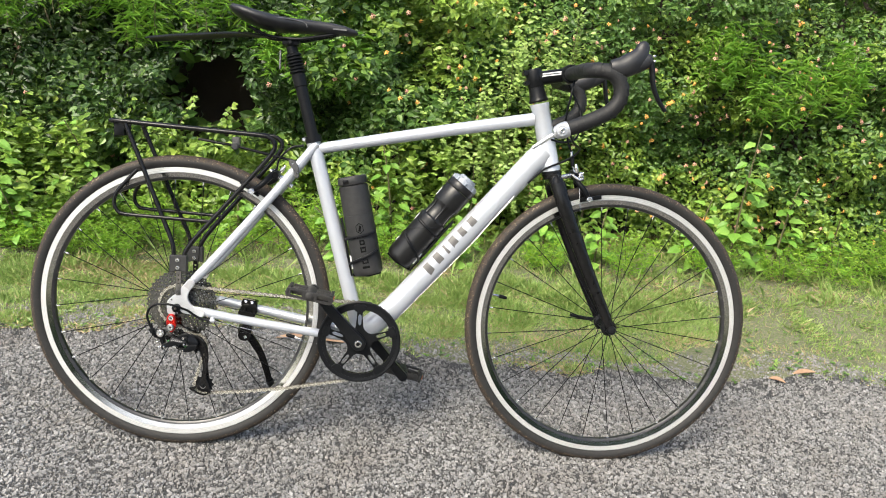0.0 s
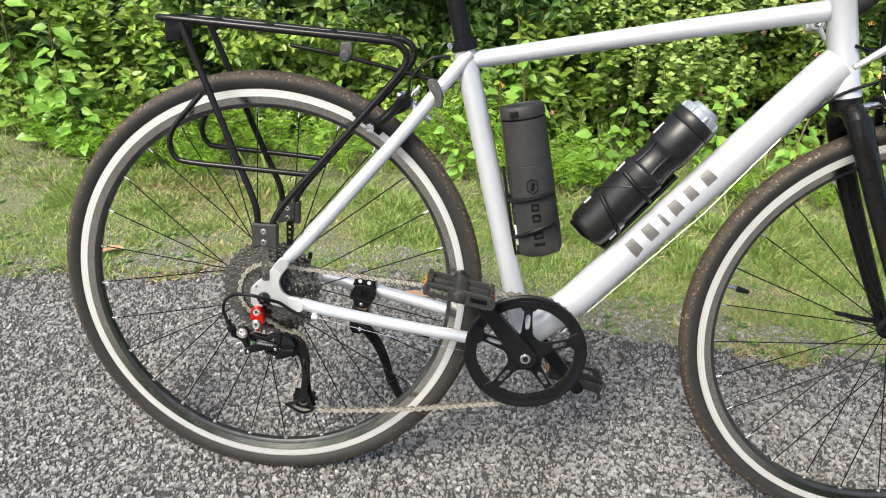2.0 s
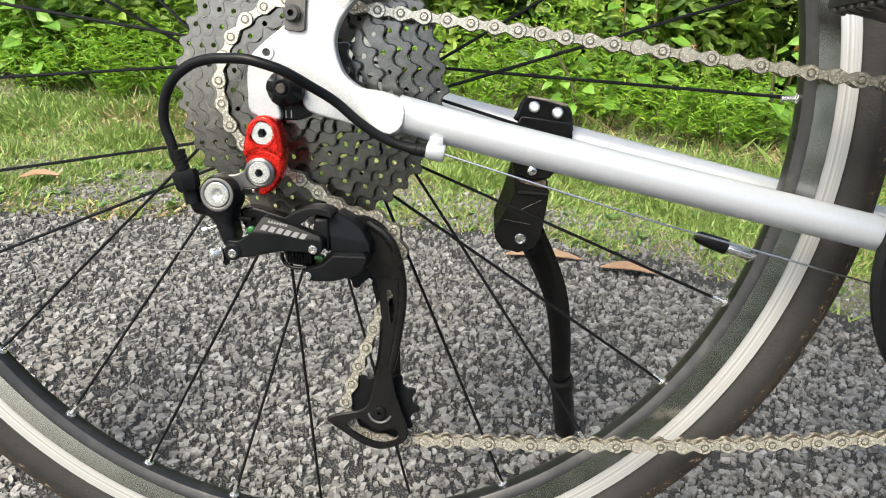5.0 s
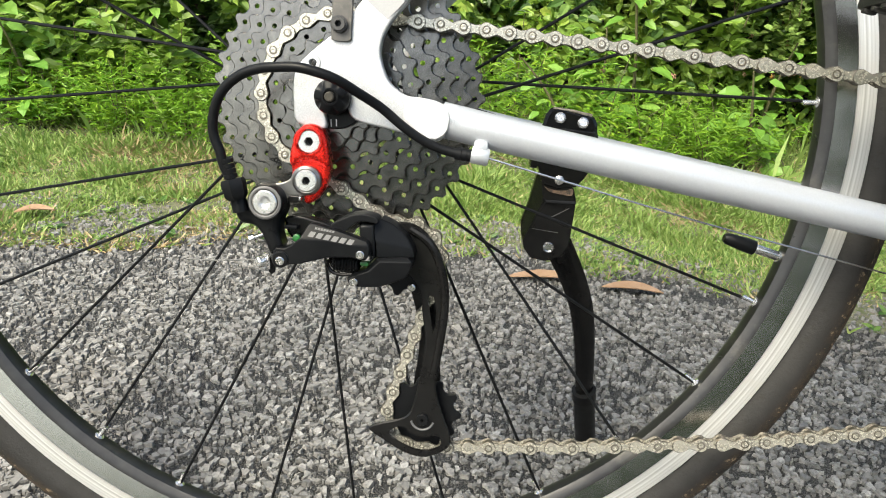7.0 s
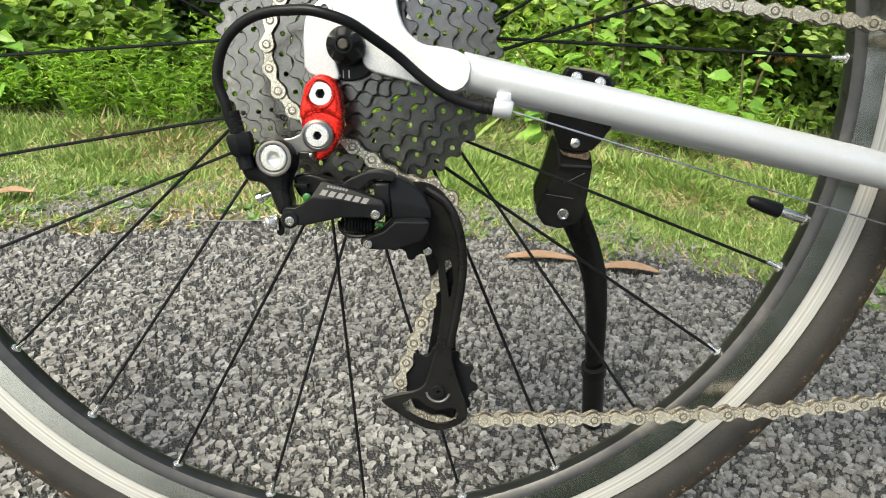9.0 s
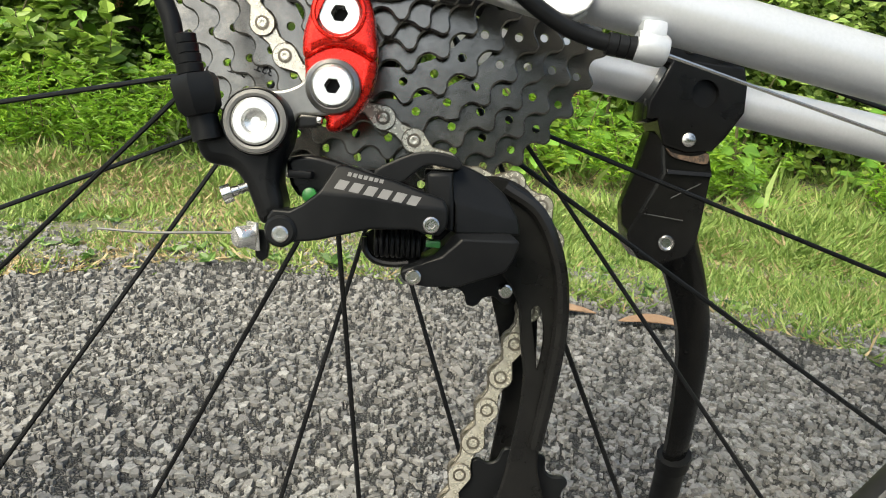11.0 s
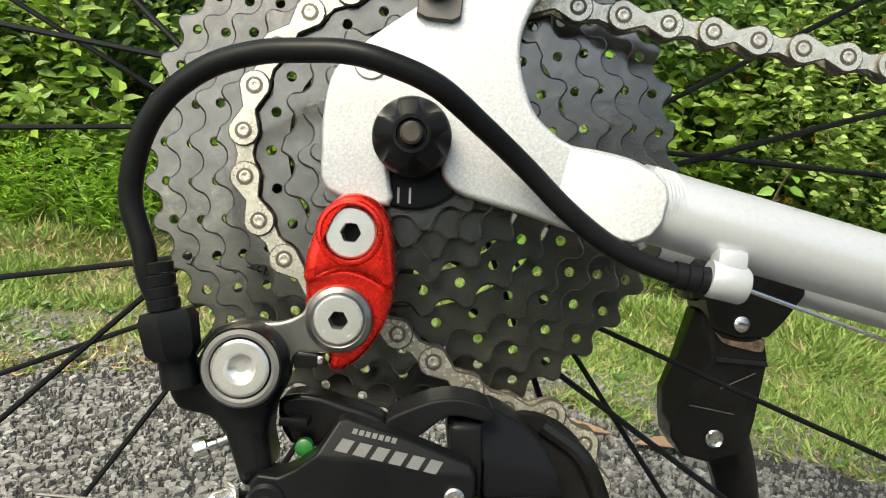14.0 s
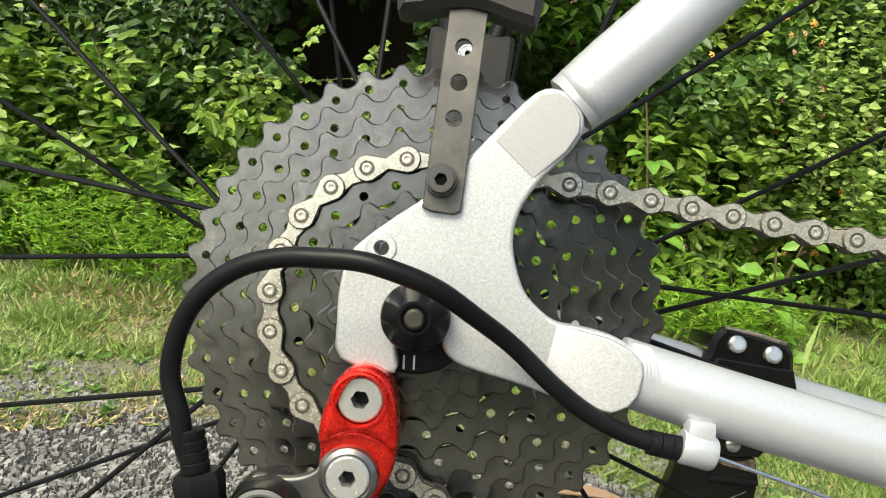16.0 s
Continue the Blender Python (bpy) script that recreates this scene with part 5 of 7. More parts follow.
# chain
CC, GP, TP = Vector((0, 0, -0.002)), Vector((0.0405, 0, -0.0920)), Vector((0.0583, 0, -0.187))
RC, RP = 0.00635 / math.sin(math.pi / 23), 0.0222


def arc(c, r, a0, a1, n=40):
    return [(c.x + r * math.cos(radians(a0 + (a1 - a0) * i / n)), c.z + r * math.sin(radians(a0 + (a1 - a0) * i / n))) for i in range(n + 1)]


loop = arc(CC, RC, 87, 262, 60) + arc(GP, RP, 112, -16, 30) + arc(TP, RP, 164, 280, 30) + [(0.15, -0.2005), (0.25, -0.187)] + arc(BB, R46, -82, 86, 60) + [(0.3, 0.0275), (0.18, 0.0345)]
pts = [Vector((x, YC if x < 0.1 else YC - 0.004 * min(1, (x - 0.1) / 0.2), z)) for x, z in loop]
pts.append(pts[0])
cum = [0.0]
for a, b in zip(pts, pts[1:]):
    cum.append(cum[-1] + (b - a).length)
links = 2 * round(cum[-1] / 0.0127 / 2)
pitch = cum[-1] / links


def on_chain(s):
    s %= cum[-1]
    i = max(0, min(len(cum) - 2, int(np.searchsorted(cum, s)) - 1))
    return pts[i].lerp(pts[i + 1], (s - cum[i]) / max(1e-9, cum[i + 1] - cum[i]))


def link_outline(r, waist):
    h = 0.00635
    a = [math.radians(d) for d in range(-125, 126, 25)]
    right = [(h + r * math.cos(t), r * math.sin(t)) for t in a]
    left = [(-h - r * math.cos(t), -r * math.sin(t)) for t in a]
    return right + [(0.0, waist)] + left + [(0.0, -waist)]


def link_mesh(name, geo):
    me = mesh_of(name, geo, CHAIN)
    me.materials.append(GREASE)
    me.polygons.foreach_set("material_index", [0 if abs(p.normal.y) > 0.9 else 1 for p in me.polygons])
    return me


def side_plate(r, waist, y0, y1):
    return plate(link_outline(r, waist), y0, y1, [], 0.00035)


OUTER = link_mesh("outer_link", joined(side_plate(0.0043, 0.0019, -0.0033, -0.0023), side_plate(0.0043, 0.0019, 0.0023, 0.0033)))
INNER = link_mesh("inner_link", joined(side_plate(0.004, 0.0023, -0.0022, -0.0012), side_plate(0.004, 0.0023, 0.0012, 0.0022), lathe([(-0.0012, 0.0038), (0.0012, 0.0038)], 12, (-0.00635, 0, 0)), lathe([(-0.0012, 0.0038), (0.0012, 0.0038)], 12, (0.00635, 0, 0))))
pins, grooves = [], []
for i in range(links):
    p = on_chain(i * pitch)
    pins.append(lathe([(-0.0035, 0.0007), (-0.00348, 0.0015), (-0.0031, 0.0016), (0.0031, 0.0016), (0.00345, 0.0016), (0.00355, 0.0012), (0.0034, 0.0007)], 12, p))
    grooves.append(lathe([(0.003, 0.0024), (0.00336, 0.0024), (0.00338, 0.0016), (0.0032, 0.0016)], 14, p))
chain = part("chain", joined(*pins), CHAIN, bike, "nickel-plated bicycle chain")
tagged(part("rivet_groove", joined(*grooves), GREASE, chain), "", "", "", "stuff")
for i in range(links):
    a, b = on_chain(i * pitch), on_chain((i + 1) * pitch)
    d = b - a
    m = Matrix.Translation((a + b) / 2) @ Matrix.Rotation(-math.atan2(d.z, d.x), 4, "Y")
    part("outer_link" if i % 2 else "inner_link", OUTER if i % 2 else INNER, None, chain, "", m)

# hanger extender and derailleur
up_loop = [tuple(p)[:2] for p in eased([(-0.0141, -0.0171, 0), (-0.0177, -0.0204, 0), (-0.0195, -0.0245, 0), (-0.0213, -0.0316, 0), (-0.0215, -0.0372, 0), (-0.0205, -0.0394, 0), (-0.0186, -0.0385, 0), (-0.0156, -0.0366, 0), (-0.0118, -0.0353, 0), (-0.0071, -0.0358, 0), (-0.0030, -0.0376, 0), (-0.0006, -0.0386, 0), (0.0002, -0.0365, 0), (-0.0004, -0.0320, 0), (-0.0020, -0.0240, 0), (-0.0050, -0.0186, 0), (-0.0097, -0.0165, 0)], 4, True)]
low_loop = [tuple(p)[:2] for p in eased([(-0.0212, -0.0370, 0), (-0.0207, -0.0430, 0), (-0.0205, -0.0480, 0), (-0.0180, -0.0535, 0), (-0.0138, -0.0562, 0), (-0.0136, -0.0586, 0), (-0.0119, -0.0600, 0), (-0.0090, -0.0590, 0), (-0.0050, -0.0552, 0), (-0.0013, -0.0482, 0), (0.0, -0.0422, 0), (-0.0003, -0.0375, 0), (-0.0060, -0.0345, 0), (-0.0120, -0.0335, 0), (-0.0175, -0.0350, 0)], 4, True)]
hanger = part("hanger_extender", pillow(up_loop, -0.0768, -0.0655, [circle(-0.0115, -0.0260, 0.0066, 32)], 0.0026, 5), RED, bike, "red anodised derailleur hanger extender")
part("bolt_lip", ring([(0.0066, -0.0768), (0.0070, -0.0773), (0.0076, -0.0772), (0.0082, -0.0764), (0.0082, -0.0758), (0.0066, -0.0758)], 40), RED, hanger, "", Matrix.Translation((-0.0115, 0, -0.0260)))
part("lower_lobe", pillow(low_loop, -0.0738, -0.0655, [circle(-0.0118, -0.047, 0.003, 16)], 0.0024, 5), RED, hanger)
socket_bolt("hanger_bolt", -0.0115, -0.0260, -0.0757, 0.0063, 0.0026, hanger, 0.009, mat=SILVER, label="bright steel socket bolt")
part("mount_washer", ring([(0.0030, -0.0752), (0.0030, -0.0768), (0.0058, -0.0768), (0.0066, -0.0774), (0.0078, -0.0766), (0.0082, -0.0752)], 48), SATIN, hanger, "grey bevelled washer", Matrix.Translation((-0.0118, 0, -0.0469)))
socket_bolt("mount_bolt", -0.0118, -0.0469, -0.0779, 0.0059, 0.0024, hanger, 0.008, mat=SILVER, label="bright steel socket bolt")

KN = (-0.0317, -0.0592)
mech = part("derailleur", pillow([tuple(p)[:2] for p in eased([(-0.0532, -0.0595, 0), (-0.0505, -0.0655, 0), (-0.0467, -0.0718, 0), (-0.0394, -0.0731, 0), (-0.0355, -0.0768, 0), (-0.0323, -0.0832, 0), (-0.0300, -0.0880, 0), (-0.0272, -0.0880, 0), (-0.0233, -0.0837, 0), (-0.0251, -0.0764, 0), (-0.0249, -0.0697, 0), (-0.0229, -0.0642, 0), (-0.0231, -0.0563, 0), (-0.0279, -0.0510, 0), (-0.0338, -0.0498, 0), (-0.0401, -0.0523, 0), (-0.0430, -0.0584, 0), (-0.0450, -0.0622, 0), (-0.0485, -0.0600, 0)], 4, True)], -0.0800, -0.0670, [], 0.0034, 4), BLACK, bike, "black rear derailleur")
part("pivot_boss", ring([(0.0040, -0.0748), (0.0040, -0.0820), (0.0068, -0.0843), (0.0092, -0.0850), (0.0096, -0.0840), (0.0096, -0.0748)], 48), BLACK, mech, "", Matrix.Translation((KN[0], 0, KN[1])))
part("boss_ring", ring([(0.0070, -0.0845), (0.0071, -0.0852), (0.0078, -0.0855), (0.0088, -0.0852), (0.0089, -0.0845)], 48), GREYP, mech, "grey worn ring", Matrix.Translation((KN[0], 0, KN[1])))
part("pivot_bolt", lathe([(0, 0.0066), (0.0016, 0.0066), (0.0021, 0.0060), (0.0021, 0.0037), (0.0008, 0.0030), (-0.0006, 0.0001)], 48, (KN[0], -0.0838, KN[1])), SILVER, mech, "bright steel pivot bolt with a dimple")
part("mount_arm", pillow([tuple(p)[:2] for p in eased([(-0.0374, -0.0517, 0), (-0.0355, -0.0500, 0), (-0.0291, -0.0498, 0), (-0.0245, -0.0488, 0), (-0.0207, -0.0464, 0), (-0.0194, -0.0430, 0), (-0.0165, -0.0400, 0), (-0.0122, -0.0388, 0), (-0.0080, -0.0397, 0), (-0.0048, -0.0430, 0), (-0.0040, -0.0470, 0), (-0.0056, -0.0515, 0), (-0.0088, -0.0543, 0), (-0.0130, -0.0553, 0), (-0.0175, -0.0558, 0), (-0.0210, -0.0562, 0), (-0.0222, -0.0590, 0), (-0.0240, -0.0625, 0), (-0.0300, -0.0600, 0)], 4, True)], -0.0756, -0.0725, [circle(-0.0118, -0.047, 0.003, 16)], 0.0006, 2), SATIN, mech, "satin grey mounting arm")
part("arm_tab", pillow([(-0.0211, -0.0599), (-0.0217, -0.0575), (-0.0205, -0.0557), (-0.0164, -0.0556), (-0.0145, -0.0562), (-0.0145, -0.0578), (-0.0161, -0.0592)], -0.0758, -0.071, [], 0.0007, 2), GLOSSB, mech)
part("tab_face", box(-0.0158, -0.0143, -0.0764, -0.0725, -0.0580, -0.0560, 0.0005), STEEL, mech)
part("barrel_adjuster", joined(lathe([(0, 0.0046), (0.002, 0.0062), (0.009, 0.0068), (0.011, 0.006), (0.0112, 0.004)], 6, (-0.0466, -0.0845, -0.0588), (-0.28, 0, 1)), lathe([(0, 0.0042), (0.008, 0.0042)], 16, (-0.0452, -0.0825, -0.0655), (-0.25, 0, 1))), PLASTIC, mech, "black barrel adjuster")
part("ferrule", joined(*[lathe([(0, 0.0036), (0.0022, 0.0038), (0.0026, 0.0033)], 18, Vector((-0.0498, -0.0855, -0.0478)) + Vector((-0.0008, 0, 0.0026)) * i, (-0.28, 0, 1)) for i in range(4)]), PLASTIC, mech)
link = faceted([(-0.0273, -0.0835, -0.0861), (-0.0256, -0.0835, -0.0834), (-0.0206, -0.0838, -0.0834), (-0.0172, -0.0838, -0.0814), (-0.0130, -0.0842, -0.0777), (0.0017, -0.0830, -0.0776), (0.0156, -0.0825, -0.0791), (-0.0088, -0.0803, -0.0697), (-0.0064, -0.0798, -0.0691), (0.0083, -0.0801, -0.0724), (0.0180, -0.0805, -0.0752), (0.0234, -0.0808, -0.0767), (0.0249, -0.0815, -0.0795), (0.0250, -0.0816, -0.0842), (0.0230, -0.0817, -0.0872), (0.0192, -0.0818, -0.0872), (0.0153, -0.0820, -0.0862), (0.0026, -0.0825, -0.0871), (-0.0053, -0.0830, -0.0894), (-0.0123, -0.0835, -0.0915), (-0.0180, -0.0838, -0.0925), (-0.0234, -0.0838, -0.0926), (-0.0262, -0.0836, -0.0910)],
    [(0, 1, 2, 3, 4, 19, 20, 21, 22), (4, 5, 17, 18, 19), (5, 6, 16, 17), (6, 12, 13, 14, 15, 16), (4, 7, 8, 9, 5), (5, 9, 10, 6), (6, 10, 11, 12)], -0.0735, 0.0009)
outer_link = part("parallelogram_link", link, PLASTIC, mech, "black outer parallelogram link")
part("link_ear", lathe([(0, 0.0046), (0.0012, 0.0046), (0.0020, 0.0038), (0.0020, 0.0001)], 32, (-0.0228, -0.0832, -0.0896)), PLASTIC, outer_link)
def on_link(x, z, lift=0.00015):
    """A point on the link's upper facet."""
    return x, -0.0842 + 0.0816 * (x + 0.013) + 0.449 * (z + 0.0777) - lift, z


for count, x0, z0, step, wide, tall, slant in ((6, -0.0086, -0.0760, 0.0042, 0.0029, 0.0026, 0.0015), (7, -0.0052, -0.0722, 0.00155, 0.0011, 0.0011, 0.0003)):
    for k in range(count):
        x, z = x0 + step * k, z0 - 0.13 * step * k
        quad = [(x, z), (x + wide, z - 0.13 * wide), (x + wide + slant, z - 0.13 * wide + tall), (x + slant, z + tall)]
        part("print_bar", ([on_link(*q) for q in quad] + [on_link(*q, -0.0004) for q in quad], [(0, 1, 2, 3), (7, 6, 5, 4), (0, 4, 5, 1), (1, 5, 6, 2), (2, 6, 7, 3), (3, 7, 4, 0)]), LIGHTP, outer_link, "grey printed bar")
body = part("lower_body", faceted([(0.0280, -0.0735, -0.0869), (0.0449, -0.0715, -0.0858), (0.0476, -0.0735, -0.0878), (0.0301, -0.0765, -0.0883), (0.0478, -0.0735, -0.0892), (0.0467, -0.0730, -0.0933), (0.0446, -0.0725, -0.0976), (0.0307, -0.0745, -0.1030), (0.0210, -0.0757, -0.1037), (0.0156, -0.0757, -0.1034), (0.0131, -0.0755, -0.1021), (0.0122, -0.0750, -0.0998), (0.0165, -0.0764, -0.0978), (0.0130, -0.0740, -0.0980), (0.0164, -0.0735, -0.0966), (0.0219, -0.0735, -0.0940), (0.0245, -0.0765, -0.0940)],
    [(3, 2, 1, 0), (0, 15, 16, 3), (15, 14, 13, 11, 12, 16), (16, 12, 11, 10, 9, 8, 7, 3), (3, 7, 6, 5, 4, 2)], -0.0560, 0.0009), PLASTIC, mech, "black derailleur body")
part("body_cover", faceted([(0.0170, -0.0700, -0.0684), (0.0261, -0.0700, -0.0682), (0.0282, -0.0665, -0.0659), (0.0350, -0.0660, -0.0684), (0.0428, -0.0660, -0.0742), (0.0475, -0.0670, -0.0813), (0.0485, -0.0680, -0.0865), (0.0280, -0.0735, -0.0871), (0.0269, -0.0735, -0.0772), (0.0181, -0.0735, -0.0770)],
    [(8, 7, 6, 5), (1, 8, 3, 2), (3, 8, 5, 4), (0, 9, 8, 1)], -0.0500, 0.0010), PLASTIC, mech)
part("body_block", pillow([(0.0184, -0.0775), (0.0176, -0.0700), (0.0190, -0.0688), (0.0255, -0.0686), (0.0268, -0.0775), (0.0272, -0.0865), (0.0250, -0.0860), (0.0240, -0.0800)], -0.0748, -0.0600, [], 0.0016, 3), PLASTIC, mech)
part("inner_arm", pillow([tuple(p)[:2] for p in eased([(0.0023, -0.0700, 0), (0.0073, -0.0668, 0), (0.0128, -0.0641, 0), (0.0186, -0.0629, 0), (0.0255, -0.0637, 0), (0.0281, -0.0660, 0), (0.0269, -0.0678, 0), (0.0220, -0.0672, 0), (0.0171, -0.0674, 0), (0.0135, -0.0704, 0), (0.0085, -0.0745, 0), (0.0030, -0.0730, 0)], 2, True)], -0.0745, -0.0600, [], 0.0006, 2), PLASTIC, mech)
part("back_link", pillow([tuple(p)[:2] for p in eased([(-0.0250, -0.0700, 0), (-0.0180, -0.0672, 0), (-0.0080, -0.0690, 0), (0.0020, -0.0720, 0), (0.0000, -0.0790, 0), (-0.0100, -0.0800, 0), (-0.0210, -0.0800, 0)], 3, True)], -0.0690, -0.0600, [], 0.0014, 3), GLOSSB, mech)
part("stop_block", box(-0.0235, -0.0165, -0.0745, -0.0660, -0.0745, -0.0722, 0.0006), BLACK, mech)
part("green_bush", lathe([(0, 0.0022), (0.0022, 0.0022), (0.0026, 0.0016), (0.0026, 0.0001)], 16, (-0.0167, -0.0720, -0.0792)), GREENP, mech, "green plastic bush")
part("green_bush", box(0.0192, 0.0238, -0.0742, -0.0690, -0.0918, -0.0896, 0.0006, Matrix.Identity(4)), GREENP, mech, "green plastic bush")
for x, z, y in ((-0.0226, -0.0903, -0.0856), (0.0202, -0.0842, -0.0828), (0.0163, -0.1009, -0.0766)):
    ob = part("link_bolt", joined(lathe([(0, 0.0024), (0.0008, 0.0024), (0.0013, 0.0019), (0.0013, 0.0011), (0.0006, 0.0010), (0.0006, 0.0001)], 24, (x, y + 0.0008, z)), *[box(x - 0.0009, x + 0.0009, y + 0.0001, y + 0.0008, z - 0.00018, z + 0.00018, 0.0, Matrix.Translation((x, 0, z)) @ Matrix.Rotation(radians(30 + 60 * q), 4, "Y") @ Matrix.Translation((-x, 0, -z))) for q in range(3)]), STEEL, mech, "small steel screw")
part("cage_pin", lathe([(0, 0.0023), (0.004, 0.0023), (0.0045, 0.0017), (0.0045, 0.0001)], 16, (0.0470, -0.0535, -0.1061)), STEEL, mech)
coil = [(0.0035 + 0.0150 * i / 140, -0.0700 + 0.0042 * math.cos(i * 0.42), -0.0918 + 0.0006 * i / 140 + 0.0042 * math.sin(i * 0.42)) for i in range(141)]
part("spring", tube(coil, 0.0007, 6), BLACK, mech, "black coil spring")
part("spring_cup", joined(tube(eased([(0.0005, -0.0715, -0.0905), (0.0008, -0.0715, -0.0935), (0.0024, -0.0715, -0.0962), (0.0050, -0.0715, -0.0977), (0.0095, -0.0715, -0.0982), (0.0145, -0.0712, -0.0975)], 5), 0.0011, 8), plate([tuple(p)[:2] for p in eased([(0.0005, -0.0900, 0), (0.0010, -0.0945, 0), (0.0040, -0.0975, 0), (0.0095, -0.0982, 0), (0.0160, -0.0972, 0), (0.0200, -0.0900, 0), (0.0100, -0.0860, 0)], 3, True)], -0.0655, -0.0640)), GLOSSB, mech)
part("anchor_plate", plate([(-0.0318, -0.0905), (-0.0285, -0.0905), (-0.0270, -0.0950), (-0.0272, -0.0985), (-0.0290, -0.1000), (-0.0308, -0.0985)], -0.0775, -0.0755, [], 0.0004), BLACK, mech)
part("anchor_bolt", joined(lathe([(0, 0.0032), (0.0042, 0.0032), (0.0050, 0.0026), (0.0050, 0.0014), (0.0036, 0.0013), (0.0036, 0.0001)], 24, (-0.0322, -0.0790, -0.0922), (-0.72, -0.62, -0.12)), box(-0.0030, 0.0030, -0.0042, 0.0042, -0.0010, 0.0, 0.0003, aim((-0.0320, -0.0789, -0.0923), (-0.72, -0.62, -0.12)))), SILVER, mech, "steel cable anchor bolt and clamp washer")
part("limit_screw", lathe([(0, 0.0014), (0.0016, 0.0016), (0.0018, 0.0013), (0.0034, 0.0016), (0.0036, 0.0013), (0.0052, 0.0016), (0.0056, 0.0013), (0.0075, 0.0016), (0.0078, 0.0028), (0.0105, 0.0028), (0.0108, 0.0015)], 14, (-0.0318, -0.0765, -0.0768), (-0.88, -0.2, -0.42)), STEEL, mech, "steel limit screw")
part("cable_tail", tube(eased([(-0.0335, -0.0800, -0.0915), (-0.045, -0.0815, -0.0922), (-0.060, -0.083, -0.0934), (-0.0745, -0.084, -0.0934)], 4), 0.0004, 6), GREYP, mech, "bare steel cable end")
part("cable_housing", tube(eased([(-0.0490, -0.0852, -0.0500), (-0.0538, -0.0865, -0.0408), (-0.0555, -0.0868, -0.0342), (-0.0594, -0.0870, -0.0238), (-0.0581, -0.0885, -0.0115), (-0.0528, -0.0905, -0.0015), (-0.0439, -0.0925, 0.0059), (-0.0336, -0.0945, 0.0097), (-0.0245, -0.0965, 0.0109), (-0.0142, -0.0980, 0.0115), (-0.0052, -0.0980, 0.0102), (0.0053, -0.0955, 0.0072), (0.0157, -0.0880, 0.0014), (0.0271, -0.0795, -0.0056), (0.0386, -0.0765, -0.0143), (0.0483, -0.0750, -0.0204), (0.0578, -0.0738, -0.0244), (0.0683, -0.0735, -0.0267), (0.0762, -0.0735, -0.0264)], 6), 0.0026, 16), PLASTIC, bike, "black gear cable housing loop")
part("housing_cap", joined(*[lathe([(0, 0.0034), (0.0028, 0.0034), (0.0032, 0.003)], 18, Vector((0.0673, -0.0735, -0.0267)) + Vector((0.0031, 0.0, -0.0003)) * i, (1, 0.0, -0.1)) for i in range(3)]), PLASTIC, bike)

# derailleur cage
cage_loop = [tuple(p)[:2] for p in eased([(0.0300, -0.0735, 0), (0.0390, -0.0690, 0), (0.0492, -0.0712, 0), (0.0580, -0.0790, 0), (0.0640, -0.0900, 0), (0.0678, -0.1040, 0), (0.0690, -0.1240, 0), (0.0675, -0.1426, 0), (0.0652, -0.1554, 0), (0.0650, -0.1680, 0), (0.0700, -0.1830, 0), (0.0758, -0.1977, 0), (0.0736, -0.2056, 0), (0.0615, -0.2117, 0), (0.0490, -0.2099, 0), (0.0360, -0.2030, 0), (0.0265, -0.1968, 0), (0.0310, -0.1928, 0), (0.0477, -0.1869, 0), (0.0523, -0.1768, 0), (0.0556, -0.1561, 0), (0.0566, -0.1373, 0), (0.0542, -0.1231, 0), (0.0518, -0.1100, 0), (0.0445, -0.1000, 0), (0.0330, -0.0930, 0)], 4, True)]
slot1 = [tuple(p)[:2] for p in eased([(0.0568, -0.1126, 0), (0.0598, -0.1113, 0), (0.0620, -0.1200, 0), (0.0618, -0.1290, 0), (0.0606, -0.1330, 0), (0.0590, -0.1240, 0)], 3, True)]
slot2 = [tuple(p)[:2] for p in eased([(0.0385, -0.1990, 0), (0.0480, -0.2050, 0), (0.0590, -0.2078, 0), (0.0695, -0.2045, 0), (0.0700, -0.1990, 0), (0.0665, -0.1972, 0), (0.0585, -0.1990, 0), (0.0520, -0.1965, 0), (0.0465, -0.1930, 0), (0.0410, -0.1950, 0)], 3, True)]
cage = part("cage", plate(cage_loop, -0.0535, -0.0510, [slot1, slot2], 0.0008), GLOSSB, bike, "black derailleur cage")
part("cage_rib", tube(eased([(0.0440, -0.0530, -0.0725), (0.0560, -0.0545, -0.0800), (0.0640, -0.0550, -0.0960), (0.0668, -0.0550, -0.1150), (0.0655, -0.0545, -0.1380), (0.0628, -0.0535, -0.1600)], 5), 0.0026, 10), GLOSSB, cage)
part("inner_plate", plate([tuple(p)[:2] for p in eased([(0.0300, -0.0820, 0), (0.0405, -0.0780, 0), (0.0520, -0.0830, 0), (0.0600, -0.1000, 0), (0.0640, -0.1400, 0), (0.0680, -0.1800, 0), (0.0690, -0.1920, 0), (0.0583, -0.1990, 0), (0.0480, -0.1920, 0), (0.0500, -0.1750, 0), (0.0520, -0.1400, 0), (0.0420, -0.1050, 0), (0.0320, -0.0950, 0)], 4, True)], -0.0365, -0.0345, [], 0.0004), GLOSSB, cage)
for c in (GP, TP):
    pul = part("jockey_wheel", moved(cog_geo(11, 0.0, 0.006, 0), Matrix.Translation((c.x, YC, c.z))), PLASTIC, cage, "black toothed jockey wheel")
    part("bushing", plate(circle(c.x, c.z, 0.0075, 28), -0.0498, -0.0372, [], 0.0006), BLACK, cage)
    socket_bolt("jockey_bolt", c.x, c.z, -0.0560, 0.0036, 0.0014, cage, 0.004, mat=BLACK)
